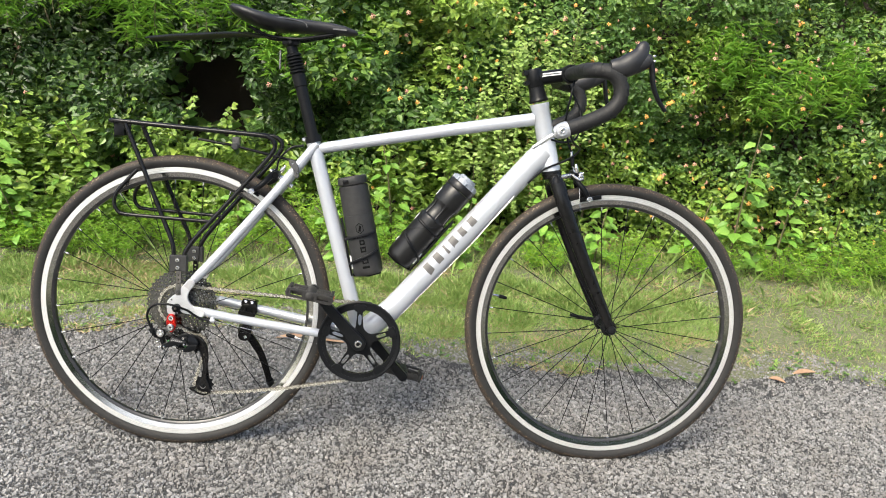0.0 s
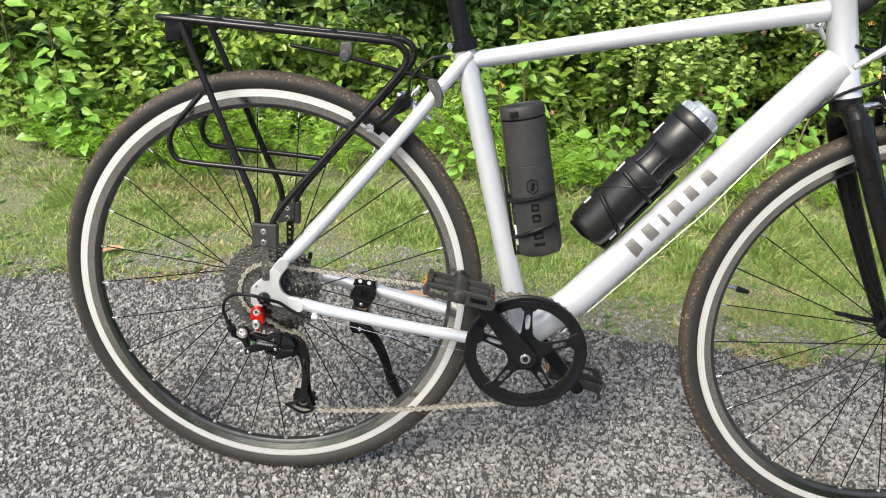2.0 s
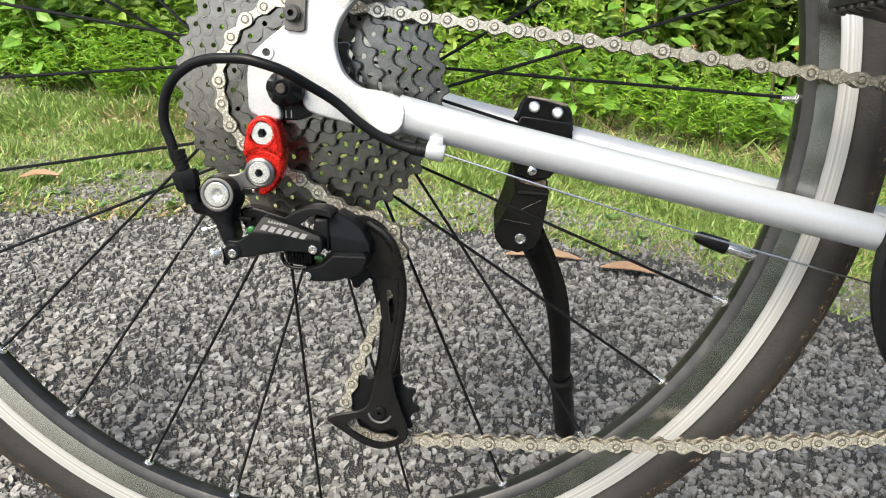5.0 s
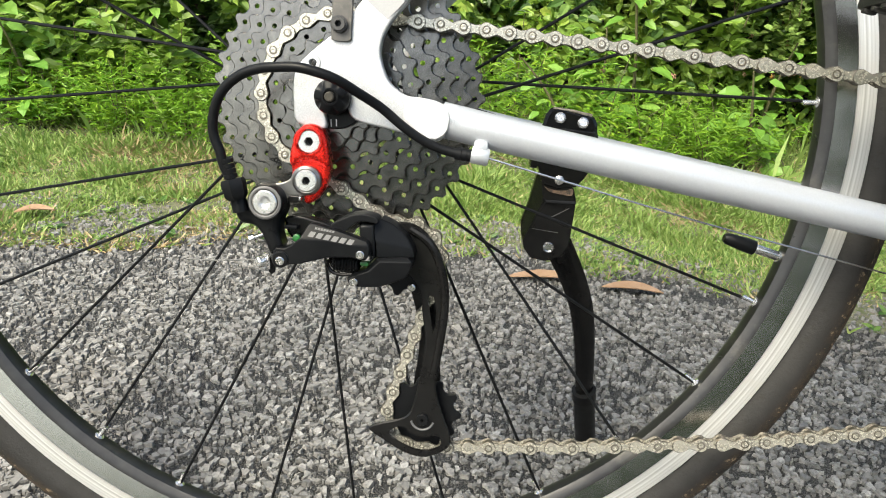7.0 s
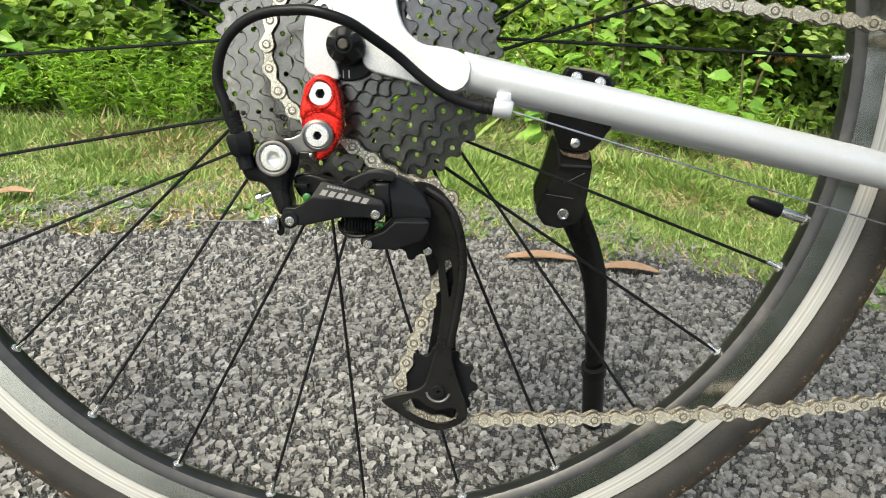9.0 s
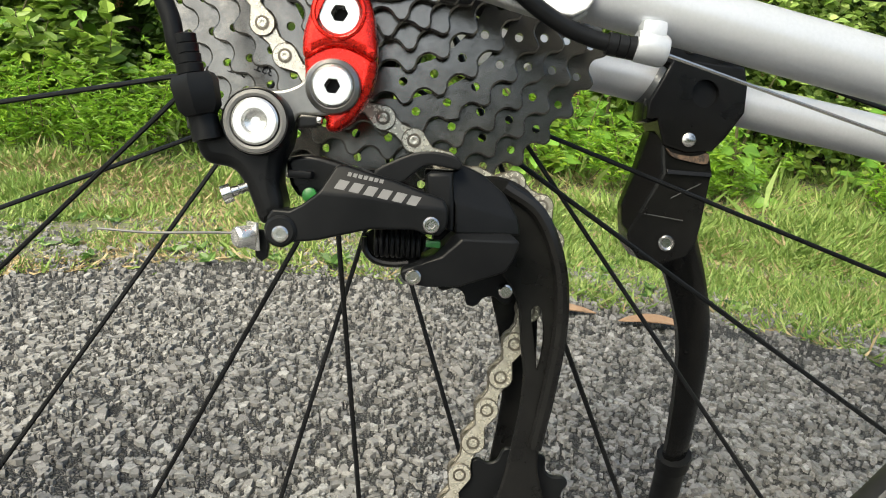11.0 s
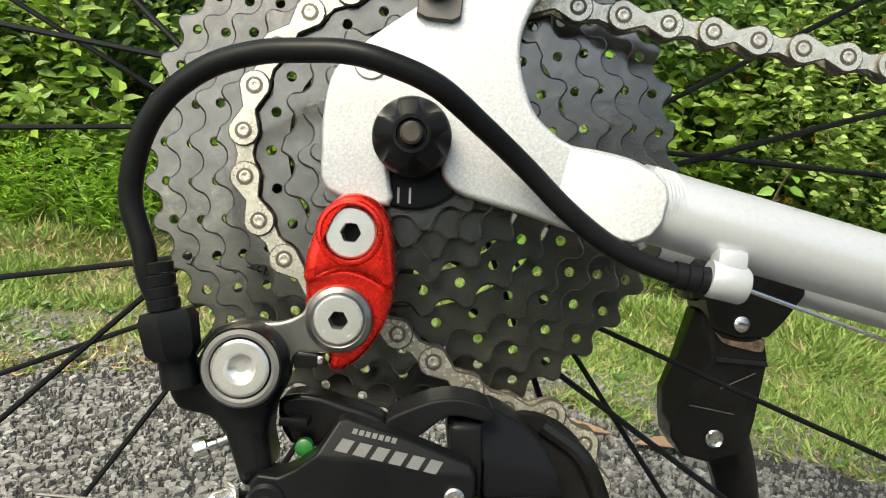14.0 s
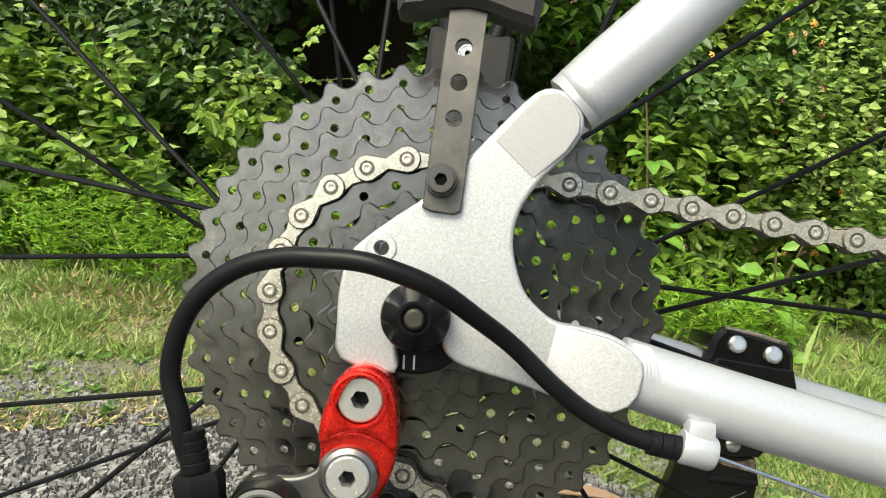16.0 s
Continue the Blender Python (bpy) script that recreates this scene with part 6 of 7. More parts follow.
part("jockey_arc", tube([(TP.x + 0.0068 * math.cos(radians(b)), -0.0540, TP.z + 0.0068 * math.sin(radians(b))) for b in range(195, 346, 10)], 0.0007, 6), LIGHTP, cage, "light grey arc")

# kickstand on the left chainstay
stand = part("kickstand", faceted([(0.1232, 0.0410, -0.0456), (0.1460, 0.0410, -0.0514), (0.1484, 0.0410, -0.0601), (0.1471, 0.0425, -0.0849), (0.1467, 0.0440, -0.0924), (0.1433, 0.0460, -0.1004), (0.1319, 0.0460, -0.1048), (0.1211, 0.0460, -0.1032), (0.1156, 0.0460, -0.0966), (0.1144, 0.0460, -0.0915), (0.1266, 0.0410, -0.0624), (0.1137, 0.0560, -0.0881), (0.1125, 0.0560, -0.0788), (0.1166, 0.0550, -0.0649), (0.1209, 0.0520, -0.0430)],
    [(0, 10, 2, 1), (10, 9, 8, 7, 6, 5, 4, 3, 2), (0, 14, 13, 12, 11, 9, 10)], 0.0640, 0.0012), GLOSSB, bike, "scuffed black kickstand clamped to the chainstay")
part("clamp", pillow([(0.1150, -0.0388), (0.1150, -0.0307), (0.1200, -0.0200), (0.1242, -0.0109), (0.1566, -0.0123), (0.1590, -0.0200), (0.1593, -0.0322), (0.1545, -0.0403), (0.1518, -0.0446), (0.1468, -0.0506), (0.1347, -0.0525), (0.1241, -0.0499), (0.1200, -0.0383)], 0.0400, 0.0640, [circle(0.1402, -0.0254, 0.0062, 24)], 0.0012, 3), GLOSSB, stand)
part("clamp_hole", plate(circle(0.1402, -0.0254, 0.0064, 24), 0.0432, 0.0440), PLASTIC, stand)
part("clamp_side", box(0.1145, 0.1200, 0.0460, 0.0600, -0.0400, -0.0290, 0.0015), GLOSSB, stand)
part("ridge", faceted([(0.1271, 0.0402, -0.0604), (0.1478, 0.0402, -0.0601), (0.1481, 0.0396, -0.0622), (0.1274, 0.0396, -0.0626)], [(3, 2, 1, 0)], 0.0420, 0.0003), GLOSSB, stand)
part("scuff", plate([tuple(p)[:2] for p in eased([(0.1256, -0.0510, 0), (0.1285, -0.0528, 0), (0.1350, -0.0536, 0), (0.1401, -0.0532, 0), (0.1443, -0.0518, 0), (0.1455, -0.0533, 0), (0.1444, -0.0565, 0), (0.1366, -0.0560, 0), (0.1290, -0.0546, 0)], 4, True)], 0.0397, 0.0412), SCUFF, stand, "paint rubbed to brown")
part("top_plate", plate([tuple(p)[:2] for p in eased([(0.1205, -0.0145, 0), (0.1210, -0.0095, 0), (0.1225, -0.0035, 0), (0.1260, 0.0015, 0), (0.1320, 0.0018, 0), (0.1480, -0.0008, 0), (0.1540, -0.0022, 0), (0.1572, -0.0065, 0), (0.1580, -0.0120, 0), (0.1582, -0.0195, 0), (0.1400, -0.0165, 0)], 3, True)], 0.0425, 0.0475, [], 0.0022), GLOSSB, stand, "scuffed black clamp plate with two bolts")
part("plate_edge", tube([(0.1270, 0.0445, 0.0013), (0.1400, 0.0445, 0.0004), (0.1535, 0.0445, -0.0019)], 0.0011, 8), surface("rubbed_edge", (0.3, 0.27, 0.22), (0.12, 0.11, 0.09), None, 400, 0.5, 0.4, 0.2, 900), stand, "edge rubbed to bare metal")
part("clamp_cap", box(0.1225, 0.1570, 0.0470, 0.0780, -0.0110, -0.0045, 0.0018, Matrix.Translation((0.14, 0, -0.008)) @ Matrix.Rotation(radians(9), 4, "Y") @ Matrix.Translation((-0.14, 0, 0.008))), GLOSSB, stand)
for x, z in ((0.1321, -0.0049), (0.1476, -0.0072)):
    part("clamp_bolt", lathe([(0, 0.0039), (0.0018, 0.0037), (0.0026, 0.0026), (0.0026, 0.0001)], 20, (x, 0.0427, z), (0, -1, 0.2)), SILVER, stand, "bright round bolt head")
part("pivot_rivet", lathe([(0, 0.0038), (0.0014, 0.0038), (0.0020, 0.0031), (0.0013, 0.0022), (0.0013, 0.0001)], 24, (0.1328, 0.0460, -0.0944)), STEEL, stand)
part("clamp_rivet", lathe([(0, 0.0032), (0.001, 0.0032), (0.0015, 0.0024), (0.0017, 0.0001)], 20, (0.1352, 0.0402, -0.0465)), STEEL, stand)
for ax, az, bx, bz in ((0.1200, -0.0815, 0.1382, -0.0831), (0.1311, -0.0733, 0.1440, -0.0655)):
    part("scratch", tube([(ax, 0.0425 if az < -0.08 else 0.0416, az), (bx, 0.0422 if az < -0.08 else 0.0412, bz)], 0.00022, 5), GREYP, stand)

leg = eased([(0.1400, 0.0550, -0.0930), (0.1540, 0.0680, -0.1180), (0.1655, 0.0820, -0.1450), (0.1735, 0.1000, -0.1780), (0.1800, 0.1200, -0.2150), (0.1850, 0.1380, -0.2420)], 4)
part("leg", tube(leg, (0.0105, 0.0072), 10, 0.7), GLOSSB, stand, "curved black kickstand leg")
part("foot", joined(tube([(0.1830, 0.1310, -0.2320), (0.1950, 0.1740, -0.2850), (0.1990, 0.1880, -0.3030)], (0.0092, 0.0096), 12, 0.85), tube([(0.1820, 0.1275, -0.2275), (0.1842, 0.1345, -0.2370)], 0.0104, 12, 0.85)), PLASTIC, stand, "black rubber kickstand foot")

# fork, headset, stem
fork = part("fork", joined(lathe([(0, 0.016), (0, 0.022), (0.012, 0.0225), (0.016, 0.0215)], 32, (0.8455, 0, 0.341), (-0.0415, 0, 0.155)), tube(eased([(0.853, -0.034, 0.322), (0.8495, -0.02, 0.336), (0.848, 0, 0.34), (0.8495, 0.02, 0.336), (0.853, 0.034, 0.322)], 5), 0.0165, 20)), GLOSSB, bike, "gloss black fork")
for s in (-1, 1):
    part("fork_blade", tube(eased([(0.8515, 0.034 * s, 0.33), (0.868, 0.042 * s, 0.285), (0.905, 0.047 * s, 0.2), (0.95, 0.05 * s, 0.105), (0.985, 0.051 * s, 0.035), (1.002, 0.051 * s, 0.0)], 5), [0.0185 - 0.0075 * (i / 25) for i in range(26)], 20, 0.72), GLOSSB, fork)
    part("fork_end", plate([tuple(p)[:2] for p in eased([(0.994, 0.016, 0), (1.008, 0.014, 0), (1.017, -0.004, 0), (1.012, -0.018, 0), (1.0, -0.018, 0), (0.993, -0.004, 0)], 4, True)], 0.048 * s - 0.003, 0.048 * s + 0.003, [], 0.001), GLOSSB, fork)
part("axle_nut", lathe([(0, 0.011), (0.008, 0.011), (0.013, 0.0085), (0.014, 0.005), (0.0145, 0.0001)], 28, (1.006, -0.051, -0.008)), BLACK, bike, "black axle nut")
part("quick_release", joined(lathe([(0, 0.012), (0.01, 0.012), (0.013, 0.008)], 24, (1.006, 0.051, -0.008), (0, 1, 0)), tube(eased([(1.006, 0.064, -0.008), (0.985, 0.068, -0.01), (0.955, 0.07, -0.006), (0.935, 0.066, -0.002)], 4), (0.005, 0.004), 10)), BLACK, bike, "black quick-release lever")
steer = (-0.0415, 0, 0.155)
part("headset", lathe([(0, 0.022), (0.004, 0.0228), (0.01, 0.02), (0.034, 0.018), (0.034, 0.012)], 32, (0.7985, 0, 0.514), steer), BLACK, bike, "black headset and spacers")
part("lower_headset", lathe([(0, 0.022), (0.005, 0.0232), (0.008, 0.0222)], 32, (0.8425, 0, 0.351), steer), BLACK, bike)
stem = part("stem", joined(lathe([(0, 0.014), (0, 0.0178), (0.002, 0.0188), (0.038, 0.0188), (0.041, 0.0175), (0.0425, 0.014), (0.0425, 0.0001)], 32, (0.7895, 0, 0.547), steer), tube([(0.7845, 0, 0.566), (0.82, 0, 0.573), (0.862, 0, 0.581)], (0.0165, 0.0155), 24), lathe([(-0.022, 0.0205), (-0.02, 0.0215), (0.02, 0.0215), (0.022, 0.0205)], 32, (0.864, 0, 0.581), (0, 1, 0))), BLACK, bike, "black stem")
for k in range(2):
    part("print_bar", plate([(0.799, 0.5755 - 0.005 * k), (0.842, 0.5835 - 0.005 * k), (0.842, 0.5865 - 0.005 * k), (0.799, 0.5785 - 0.005 * k)], -0.0172, -0.0155), WHITEP, stem, "white printed bar")
for z in (0.555, 0.575):
    part("stem_bolt", lathe([(0, 0.0038), (0.004, 0.0038)], 14, (0.7895 - (z - 0.547) * 0.27 - 0.0165, -0.006, z), (-0.97, 0, -0.26)), BLACK, stem)
part("clamp_ears", joined(*[lathe([(-0.013, 0.0052), (-0.012, 0.006), (0.012, 0.006), (0.013, 0.0052)], 16, (0.7895 - (z - 0.547) * 0.27 - 0.0205, 0, z), (0, 1, 0)) for z in (0.555, 0.577)]), BLACK, stem)

# handlebar, brake levers and bar-end shifters
for s in (-1, 1):
    dx = 0.0 if s < 0 else 0.012
    way = [(0.864, 0.02 * s, 0.581), (0.864, 0.1 * s, 0.579), (0.867, 0.155 * s, 0.577), (0.878 + dx, 0.186 * s, 0.575), (0.9 + dx, 0.197 * s, 0.573), (0.92 + dx, 0.2 * s, 0.563), (0.9315 + dx, 0.2 * s, 0.54), (0.929 + dx, 0.2 * s, 0.515), (0.911 + dx, 0.2 * s, 0.492), (0.88 + dx, 0.2 * s, 0.474), (0.85 + dx, 0.2 * s, 0.46), (0.822 + dx, 0.2 * s, 0.449)]
    crv = eased(way, 6)
    if s > 0:
        crv = crv[:-6]
    bar = part("handlebar", tube(crv, 0.0155, 22), TAPE, bike, "drop handlebar wrapped in black tape")
    for i in range(10, len(crv) - 2, 3):
        d = (crv[i + 1] - crv[i - 1]).normalized()
        part("tape_wrap", lathe([(0, 0.0153), (0.0006, 0.016), (0.0125, 0.0156), (0.013, 0.015)], 20, crv[i], d + Vector((0.12, 0.1, 0.1))), TAPE, bar)
    hood = [(0.905 + dx, 0.2 * s, 0.5795), (0.928 + dx, 0.2 * s, 0.583), (0.948 + dx, 0.2 * s, 0.593), (0.963 + dx, 0.2 * s, 0.609), (0.9695 + dx, 0.199 * s, 0.6255), (0.972 + dx, 0.198 * s, 0.639)]
    lever = part("brake_lever", tube(eased(hood, 5), [0.0165, 0.018, 0.0195, 0.0205, 0.021, 0.0215, 0.022, 0.0226, 0.023, 0.0232, 0.0232, 0.0228, 0.022, 0.021, 0.02, 0.019, 0.0178, 0.0165, 0.0155, 0.0148, 0.0142, 0.0136, 0.0126, 0.011, 0.0085, 0.004], 22, 0.78), FOAM, bike, "black rubber brake hood with lever")
    part("hood_front", tube(eased([(0.953 + dx, 0.2 * s, 0.588), (0.972 + dx, 0.2 * s, 0.596), (0.984 + dx, 0.2 * s, 0.602), (0.991 + dx, 0.2 * s, 0.604)], 5), [0.0175, 0.0172, 0.0168, 0.0164, 0.016, 0.0156, 0.0152, 0.0148, 0.0144, 0.014, 0.0136, 0.013, 0.0122, 0.0112, 0.0098, 0.007], 20, 0.8), FOAM, lever)
    part("lever_blade", tube(eased([(0.989 + dx, 0.2 * s, 0.6), (0.9935 + dx, 0.2 * s, 0.578), (0.999 + dx, 0.201 * s, 0.548), (1.011 + dx, 0.202 * s, 0.523), (1.028 + dx, 0.203 * s, 0.5)], 6), (0.0062, 0.0042), 12, 1.5), BLACK, lever)
    for q in ((0.991, 0.609), (0.9925, 0.599)):
        part("lever_screw", lathe([(0, 0.0026), (0.002, 0.0026), (0.0025, 0.0015)], 12, (q[0] + dx, 0.2 * s - 0.0118, q[1])), STEEL, lever)
    ex, ez = (0.0, 0.0) if s < 0 else (0.03, 0.013)
    shift = part("bar_end_shifter", joined(lathe([(0, 0.0155), (0.004, 0.0168), (0.016, 0.0165), (0.026, 0.0135), (0.032, 0.009)], 26, (0.828 + dx + ex, 0.2 * s, 0.4515 + ez), (-0.9, 0, -0.36)), lathe([(-0.0175, 0.0105), (-0.0165, 0.0115), (0.0165, 0.0115), (0.0175, 0.0105)], 26, (0.812 + dx + ex, 0.2 * s, 0.446 + ez), (0, 1, 0))), CAST, bike, "silver bar-end shifter")
    if s < 0:
        part("shift_lever", tube(eased([(0.812 + dx + ex, 0.188 * s, 0.4445 + ez), (0.79 + dx + ex, 0.188 * s, 0.43 + ez), (0.77 + dx + ex, 0.188 * s, 0.4155 + ez), (0.758 + dx + ex, 0.188 * s, 0.407 + ez)], 4), (0.0055, 0.0035), 12), CAST, shift)
    else:
        part("shift_lever", tube(eased([(0.812 + dx + ex, 0.188, 0.4445 + ez), (0.826 + dx + ex, 0.188, 0.428 + ez), (0.84 + dx + ex, 0.188, 0.412 + ez)], 4), (0.0055, 0.0035), 12), CAST, shift)
    part("shift_screw", lathe([(0, 0.006), (0.003, 0.006), (0.0036, 0.0045), (0.002, 0.0025)], 18, (0.812 + dx + ex, 0.2 * s - 0.0175, 0.446 + ez)), STEEL, shift)
for n_, way in enumerate(([(0.87, -0.04, 0.57), (0.862, -0.05, 0.53), (0.858, -0.035, 0.48), (0.872, -0.01, 0.43), (0.884, -0.004, 0.405)], [(0.87, 0.04, 0.57), (0.89, 0.05, 0.54), (0.91, 0.04, 0.495), (0.9, 0.02, 0.44), (0.86, -0.015, 0.425), (0.83, -0.02, 0.43)], [(0.83, -0.18, 0.455), (0.86, -0.12, 0.425), (0.89, -0.06, 0.41), (0.87, -0.028, 0.385), (0.82, -0.022, 0.36), (0.785, -0.018, 0.325)])):
    part("cable_housing", tube(eased(way, 6), 0.0024, 10), PLASTIC, bike, "black cable housing")
part("barrel_adjuster", joined(lathe([(0, 0.0032), (0.012, 0.0036), (0.013, 0.0025)], 14, (0.884, -0.004, 0.405), (0.2, 0, -1))), STEEL, bike)
part("adjuster_sleeve", lathe([(0, 0.0042), (0.02, 0.0044), (0.021, 0.003)], 14, (0.8867, -0.004, 0.392), (0.2, 0, -1)), PLASTIC, bike)
part("front_brake_cable", tube([(0.89, -0.004, 0.372), (0.905, -0.028, 0.325), (0.9115, -0.03, 0.268)], 0.0009, 6), STEEL, bike)


def build_brake(name, origin, turn, label, back=0.0):
    """A dual-pivot calliper in its own plane: x away from the tube, z up along the tyre's radius."""
    m = Matrix.Translation(origin) @ Matrix.Rotation(radians(turn), 4, "Y") @ Matrix.Rotation(radians(back), 4, "Z")
    g = lambda geo: moved(geo, m)
    cal = part(name, g(joined(tube(eased([(0.034, -0.031, -0.055), (0.026, -0.036, -0.035), (0.014, -0.028, -0.012), (0.014, -0.008, 0.004), (0.014, 0.014, 0.008), (0.014, 0.028, 0.004)], 5), (0.0062, 0.008), 12), tube(eased([(0.034, 0.031, -0.055), (0.026, 0.036, -0.035), (0.022, 0.026, -0.01), (0.022, 0.004, 0.002), (0.022, -0.024, -0.002)], 5), (0.0062, 0.0075), 12))), BLACK, bike, label)
    part("brake_bolt", g(lathe([(-0.03, 0.0055), (0.03, 0.0055), (0.033, 0.0042), (0.033, 0.0001)], 18, (0.0, 0, 0.003), (1, 0, 0))), STEEL, cal)
    part("cable_clamp", g(joined(lathe([(0, 0.0068), (0.008, 0.0068), (0.0095, 0.0055), (0.0095, 0.003), (0.008, 0.003), (0.008, 0.0001)], 18, (0.022, -0.026, -0.004), (0, -1, 0)), lathe([(0, 0.0028), (0.012, 0.0028)], 12, (0.018, -0.03, 0.004), (1, 0, 0.2)))), SILVER, cal, "silver cable clamp")
    part("arm_plate", g(tube(eased([(0.02, -0.0355, -0.008), (0.012, -0.037, -0.004), (0.002, -0.034, 0.006)], 4), (0.0035, 0.003), 10)), SILVER, cal, "silver return spring arm")
    part("barrel_adjuster", g(lathe([(0, 0.0032), (0.004, 0.0046), (0.012, 0.0046), (0.014, 0.003), (0.02, 0.0026)], 16, (0.014, -0.03, 0.01), (0, 0, 1))), SILVER, cal, "silver barrel adjuster")
    for s in (-1, 1):
        pad = part("brake_pad", g(box(0.02, 0.064, s * 0.0145 - 0.0035, s * 0.0145 + 0.0035, -0.062, -0.052, 0.0025)), PLASTIC, cal, "black rubber brake pad")
        part("pad_holder", g(joined(box(0.016, 0.068, s * 0.0195 - 0.0025, s * 0.0195 + 0.0025, -0.0615, -0.0515, 0.002), lathe([(0, 0.0055), (0.016, 0.0055), (0.018, 0.004)], 16, (0.034, s * 0.02, -0.0565), (0, s, 0)))), BLACK, cal)
        part("pad_bolt", g(lathe([(0, 0.0068), (0.004, 0.0068), (0.0055, 0.0055), (0.0055, 0.003), (0.004, 0.003), (0.004, 0.0001)], 18, (0.034, s * 0.038, -0.0565), (0, s, 0))), SILVER, cal)
    return cal


build_brake("front_brake", Vector((0.884, 0, 0.345)), -12, "black and silver front calliper brake")
build_brake("rear_brake", Vector((0.212, 0, 0.296)), 34.5, "black and silver rear calliper brake", 180)

# seat post, saddle and tail guard
POST = Vector((-0.272, 0, 0.962))
foot = Vector((0.2845, 0, 0.387))
seat_post = part("seat_post", lathe([(0, 0.0136), (0.128, 0.0136), (0.13, 0.0155), (0.155, 0.0158), (0.158, 0.0136), (0.22, 0.0125), (0.222, 0.001)], 30, foot, POST), BLACK, bike, "black suspension seat post")
part("bellows", lathe([(0.157, 0.014)] + [(0.159 + 0.0072 * i + d, r) for i in range(6) for d, r in ((0, 0.0145), (0.0026, 0.0182), (0.0046, 0.0182))] + [(0.204, 0.014)], 30, foot, POST), PLASTIC, seat_post, "ribbed rubber bellows")
part("post_head", joined(box(0.205, 0.243, -0.016, 0.016, 0.599, 0.612, 0.004), lathe([(-0.024, 0.004), (-0.022, 0.0055), (0.022, 0.0055), (0.024, 0.004)], 16, (0.224, 0, 0.606), (0, 1, 0))), BLACK, seat_post)
part("strap", box(0.2, 0.2035, -0.012, -0.002, 0.545, 0.588, 0.001), GREYP, seat_post, "grey hanging strap")


def saddle_geo():
    """A padded saddle: wide at the tail, narrow at the nose."""
    st = [(0.092, 0.036, 0.673, 0.664), (0.102, 0.06, 0.6785, 0.655), (0.125, 0.072, 0.6745, 0.643), (0.155, 0.074, 0.667, 0.633), (0.19, 0.062, 0.661, 0.627), (0.225, 0.043, 0.6585, 0.6275), (0.265, 0.03, 0.6585, 0.6285), (0.31, 0.024, 0.656, 0.6285), (0.345, 0.0215, 0.6505, 0.6295), (0.366, 0.017, 0.6435, 0.6315), (0.373, 0.008, 0.638, 0.6345)]
    verts, faces, n = [], [], 24
    for x, w, top, low in st:
        for j in range(n):
            a = 2 * math.pi * j / n
            c, s = math.cos(a), math.sin(a)
            y = w * (abs(c) ** 0.75) * (1 if c > 0 else -1)
            z = top - (1 - max(s, 0) ** 0.7) * (top - low) * 0.45 if s >= 0 else low + (top - low) * 0.55 * (1 + s) ** 0.8
            if s >= 0:
                z -= 0.004 * math.exp(-((y / 0.014) ** 2)) * (w > 0.03)
            verts.append((x, y, z))
    for i in range(len(st) - 1):
        faces += [(i * n + j, i * n + (j + 1) % n, i * n + n + (j + 1) % n, i * n + n + j) for j in range(n)]
    faces += [tuple(range(n))[::-1], tuple(range(len(verts) - n, len(verts)))]
    return verts, faces


saddle = part("saddle", saddle_geo(), FOAM, bike, "black padded saddle with grey piping", sharp=60)
part("piping", tube(eased([(0.19, -0.0575, 0.6515), (0.225, -0.0428, 0.652), (0.255, -0.0335, 0.648), (0.262, -0.0312, 0.639)], 5), 0.0012, 6), GREYP, saddle)
part("print_bar", plate([(0.318, 0.639), (0.348, 0.6385), (0.348, 0.6415), (0.318, 0.642)], -0.0243, -0.0205), GREYP, saddle, "grey printed bar")
for s in (-1, 1):
    part("rail", tube(eased([(0.135, 0.03 * s, 0.632), (0.17, 0.026 * s, 0.617), (0.2, 0.0215 * s, 0.6135), (0.245, 0.0215 * s, 0.6135), (0.28, 0.016 * s, 0.621), (0.33, 0.008 * s, 0.6325)], 5), 0.0036, 10), BLACK, saddle, "black saddle rail")
gverts, gfaces, GN = [], [], 9
for x, w, z in ((-0.092, 0.02, 0.5965), (-0.085, 0.032, 0.5985), (-0.03, 0.037, 0.607), (0.03, 0.036, 0.614), (0.08, 0.032, 0.62), (0.12, 0.026, 0.6225), (0.16, 0.02, 0.6205), (0.19, 0.014, 0.618)):
    for lv in (0, 1):
        for j in range(GN):
            u = -1 + 2 * j / (GN - 1)
            gverts.append((x, w * u, z - 0.008 * u * u * (w / 0.037) - 0.0016 * lv))
for i in range(7):
    for lv in (0, 1):
        o = i * 2 * GN + lv * GN
        gfaces += [(o + j, o + j + 1, o + 2 * GN + j + 1, o + 2 * GN + j) for j in range(GN - 1)]
    o = i * 2 * GN
    gfaces += [(o, o + GN, o + 3 * GN, o + 2 * GN), (o + GN - 1, o + 2 * GN - 1, o + 4 * GN - 1, o + 3 * GN - 1)]
for o in (0, 14 * GN):
    gfaces += [(o + j, o + j + 1, o + GN + j + 1, o + GN + j) for j in range(GN - 1)]
part("tail_guard", (gverts, gfaces), PLASTIC, bike, "thin black plastic tail guard under the saddle")

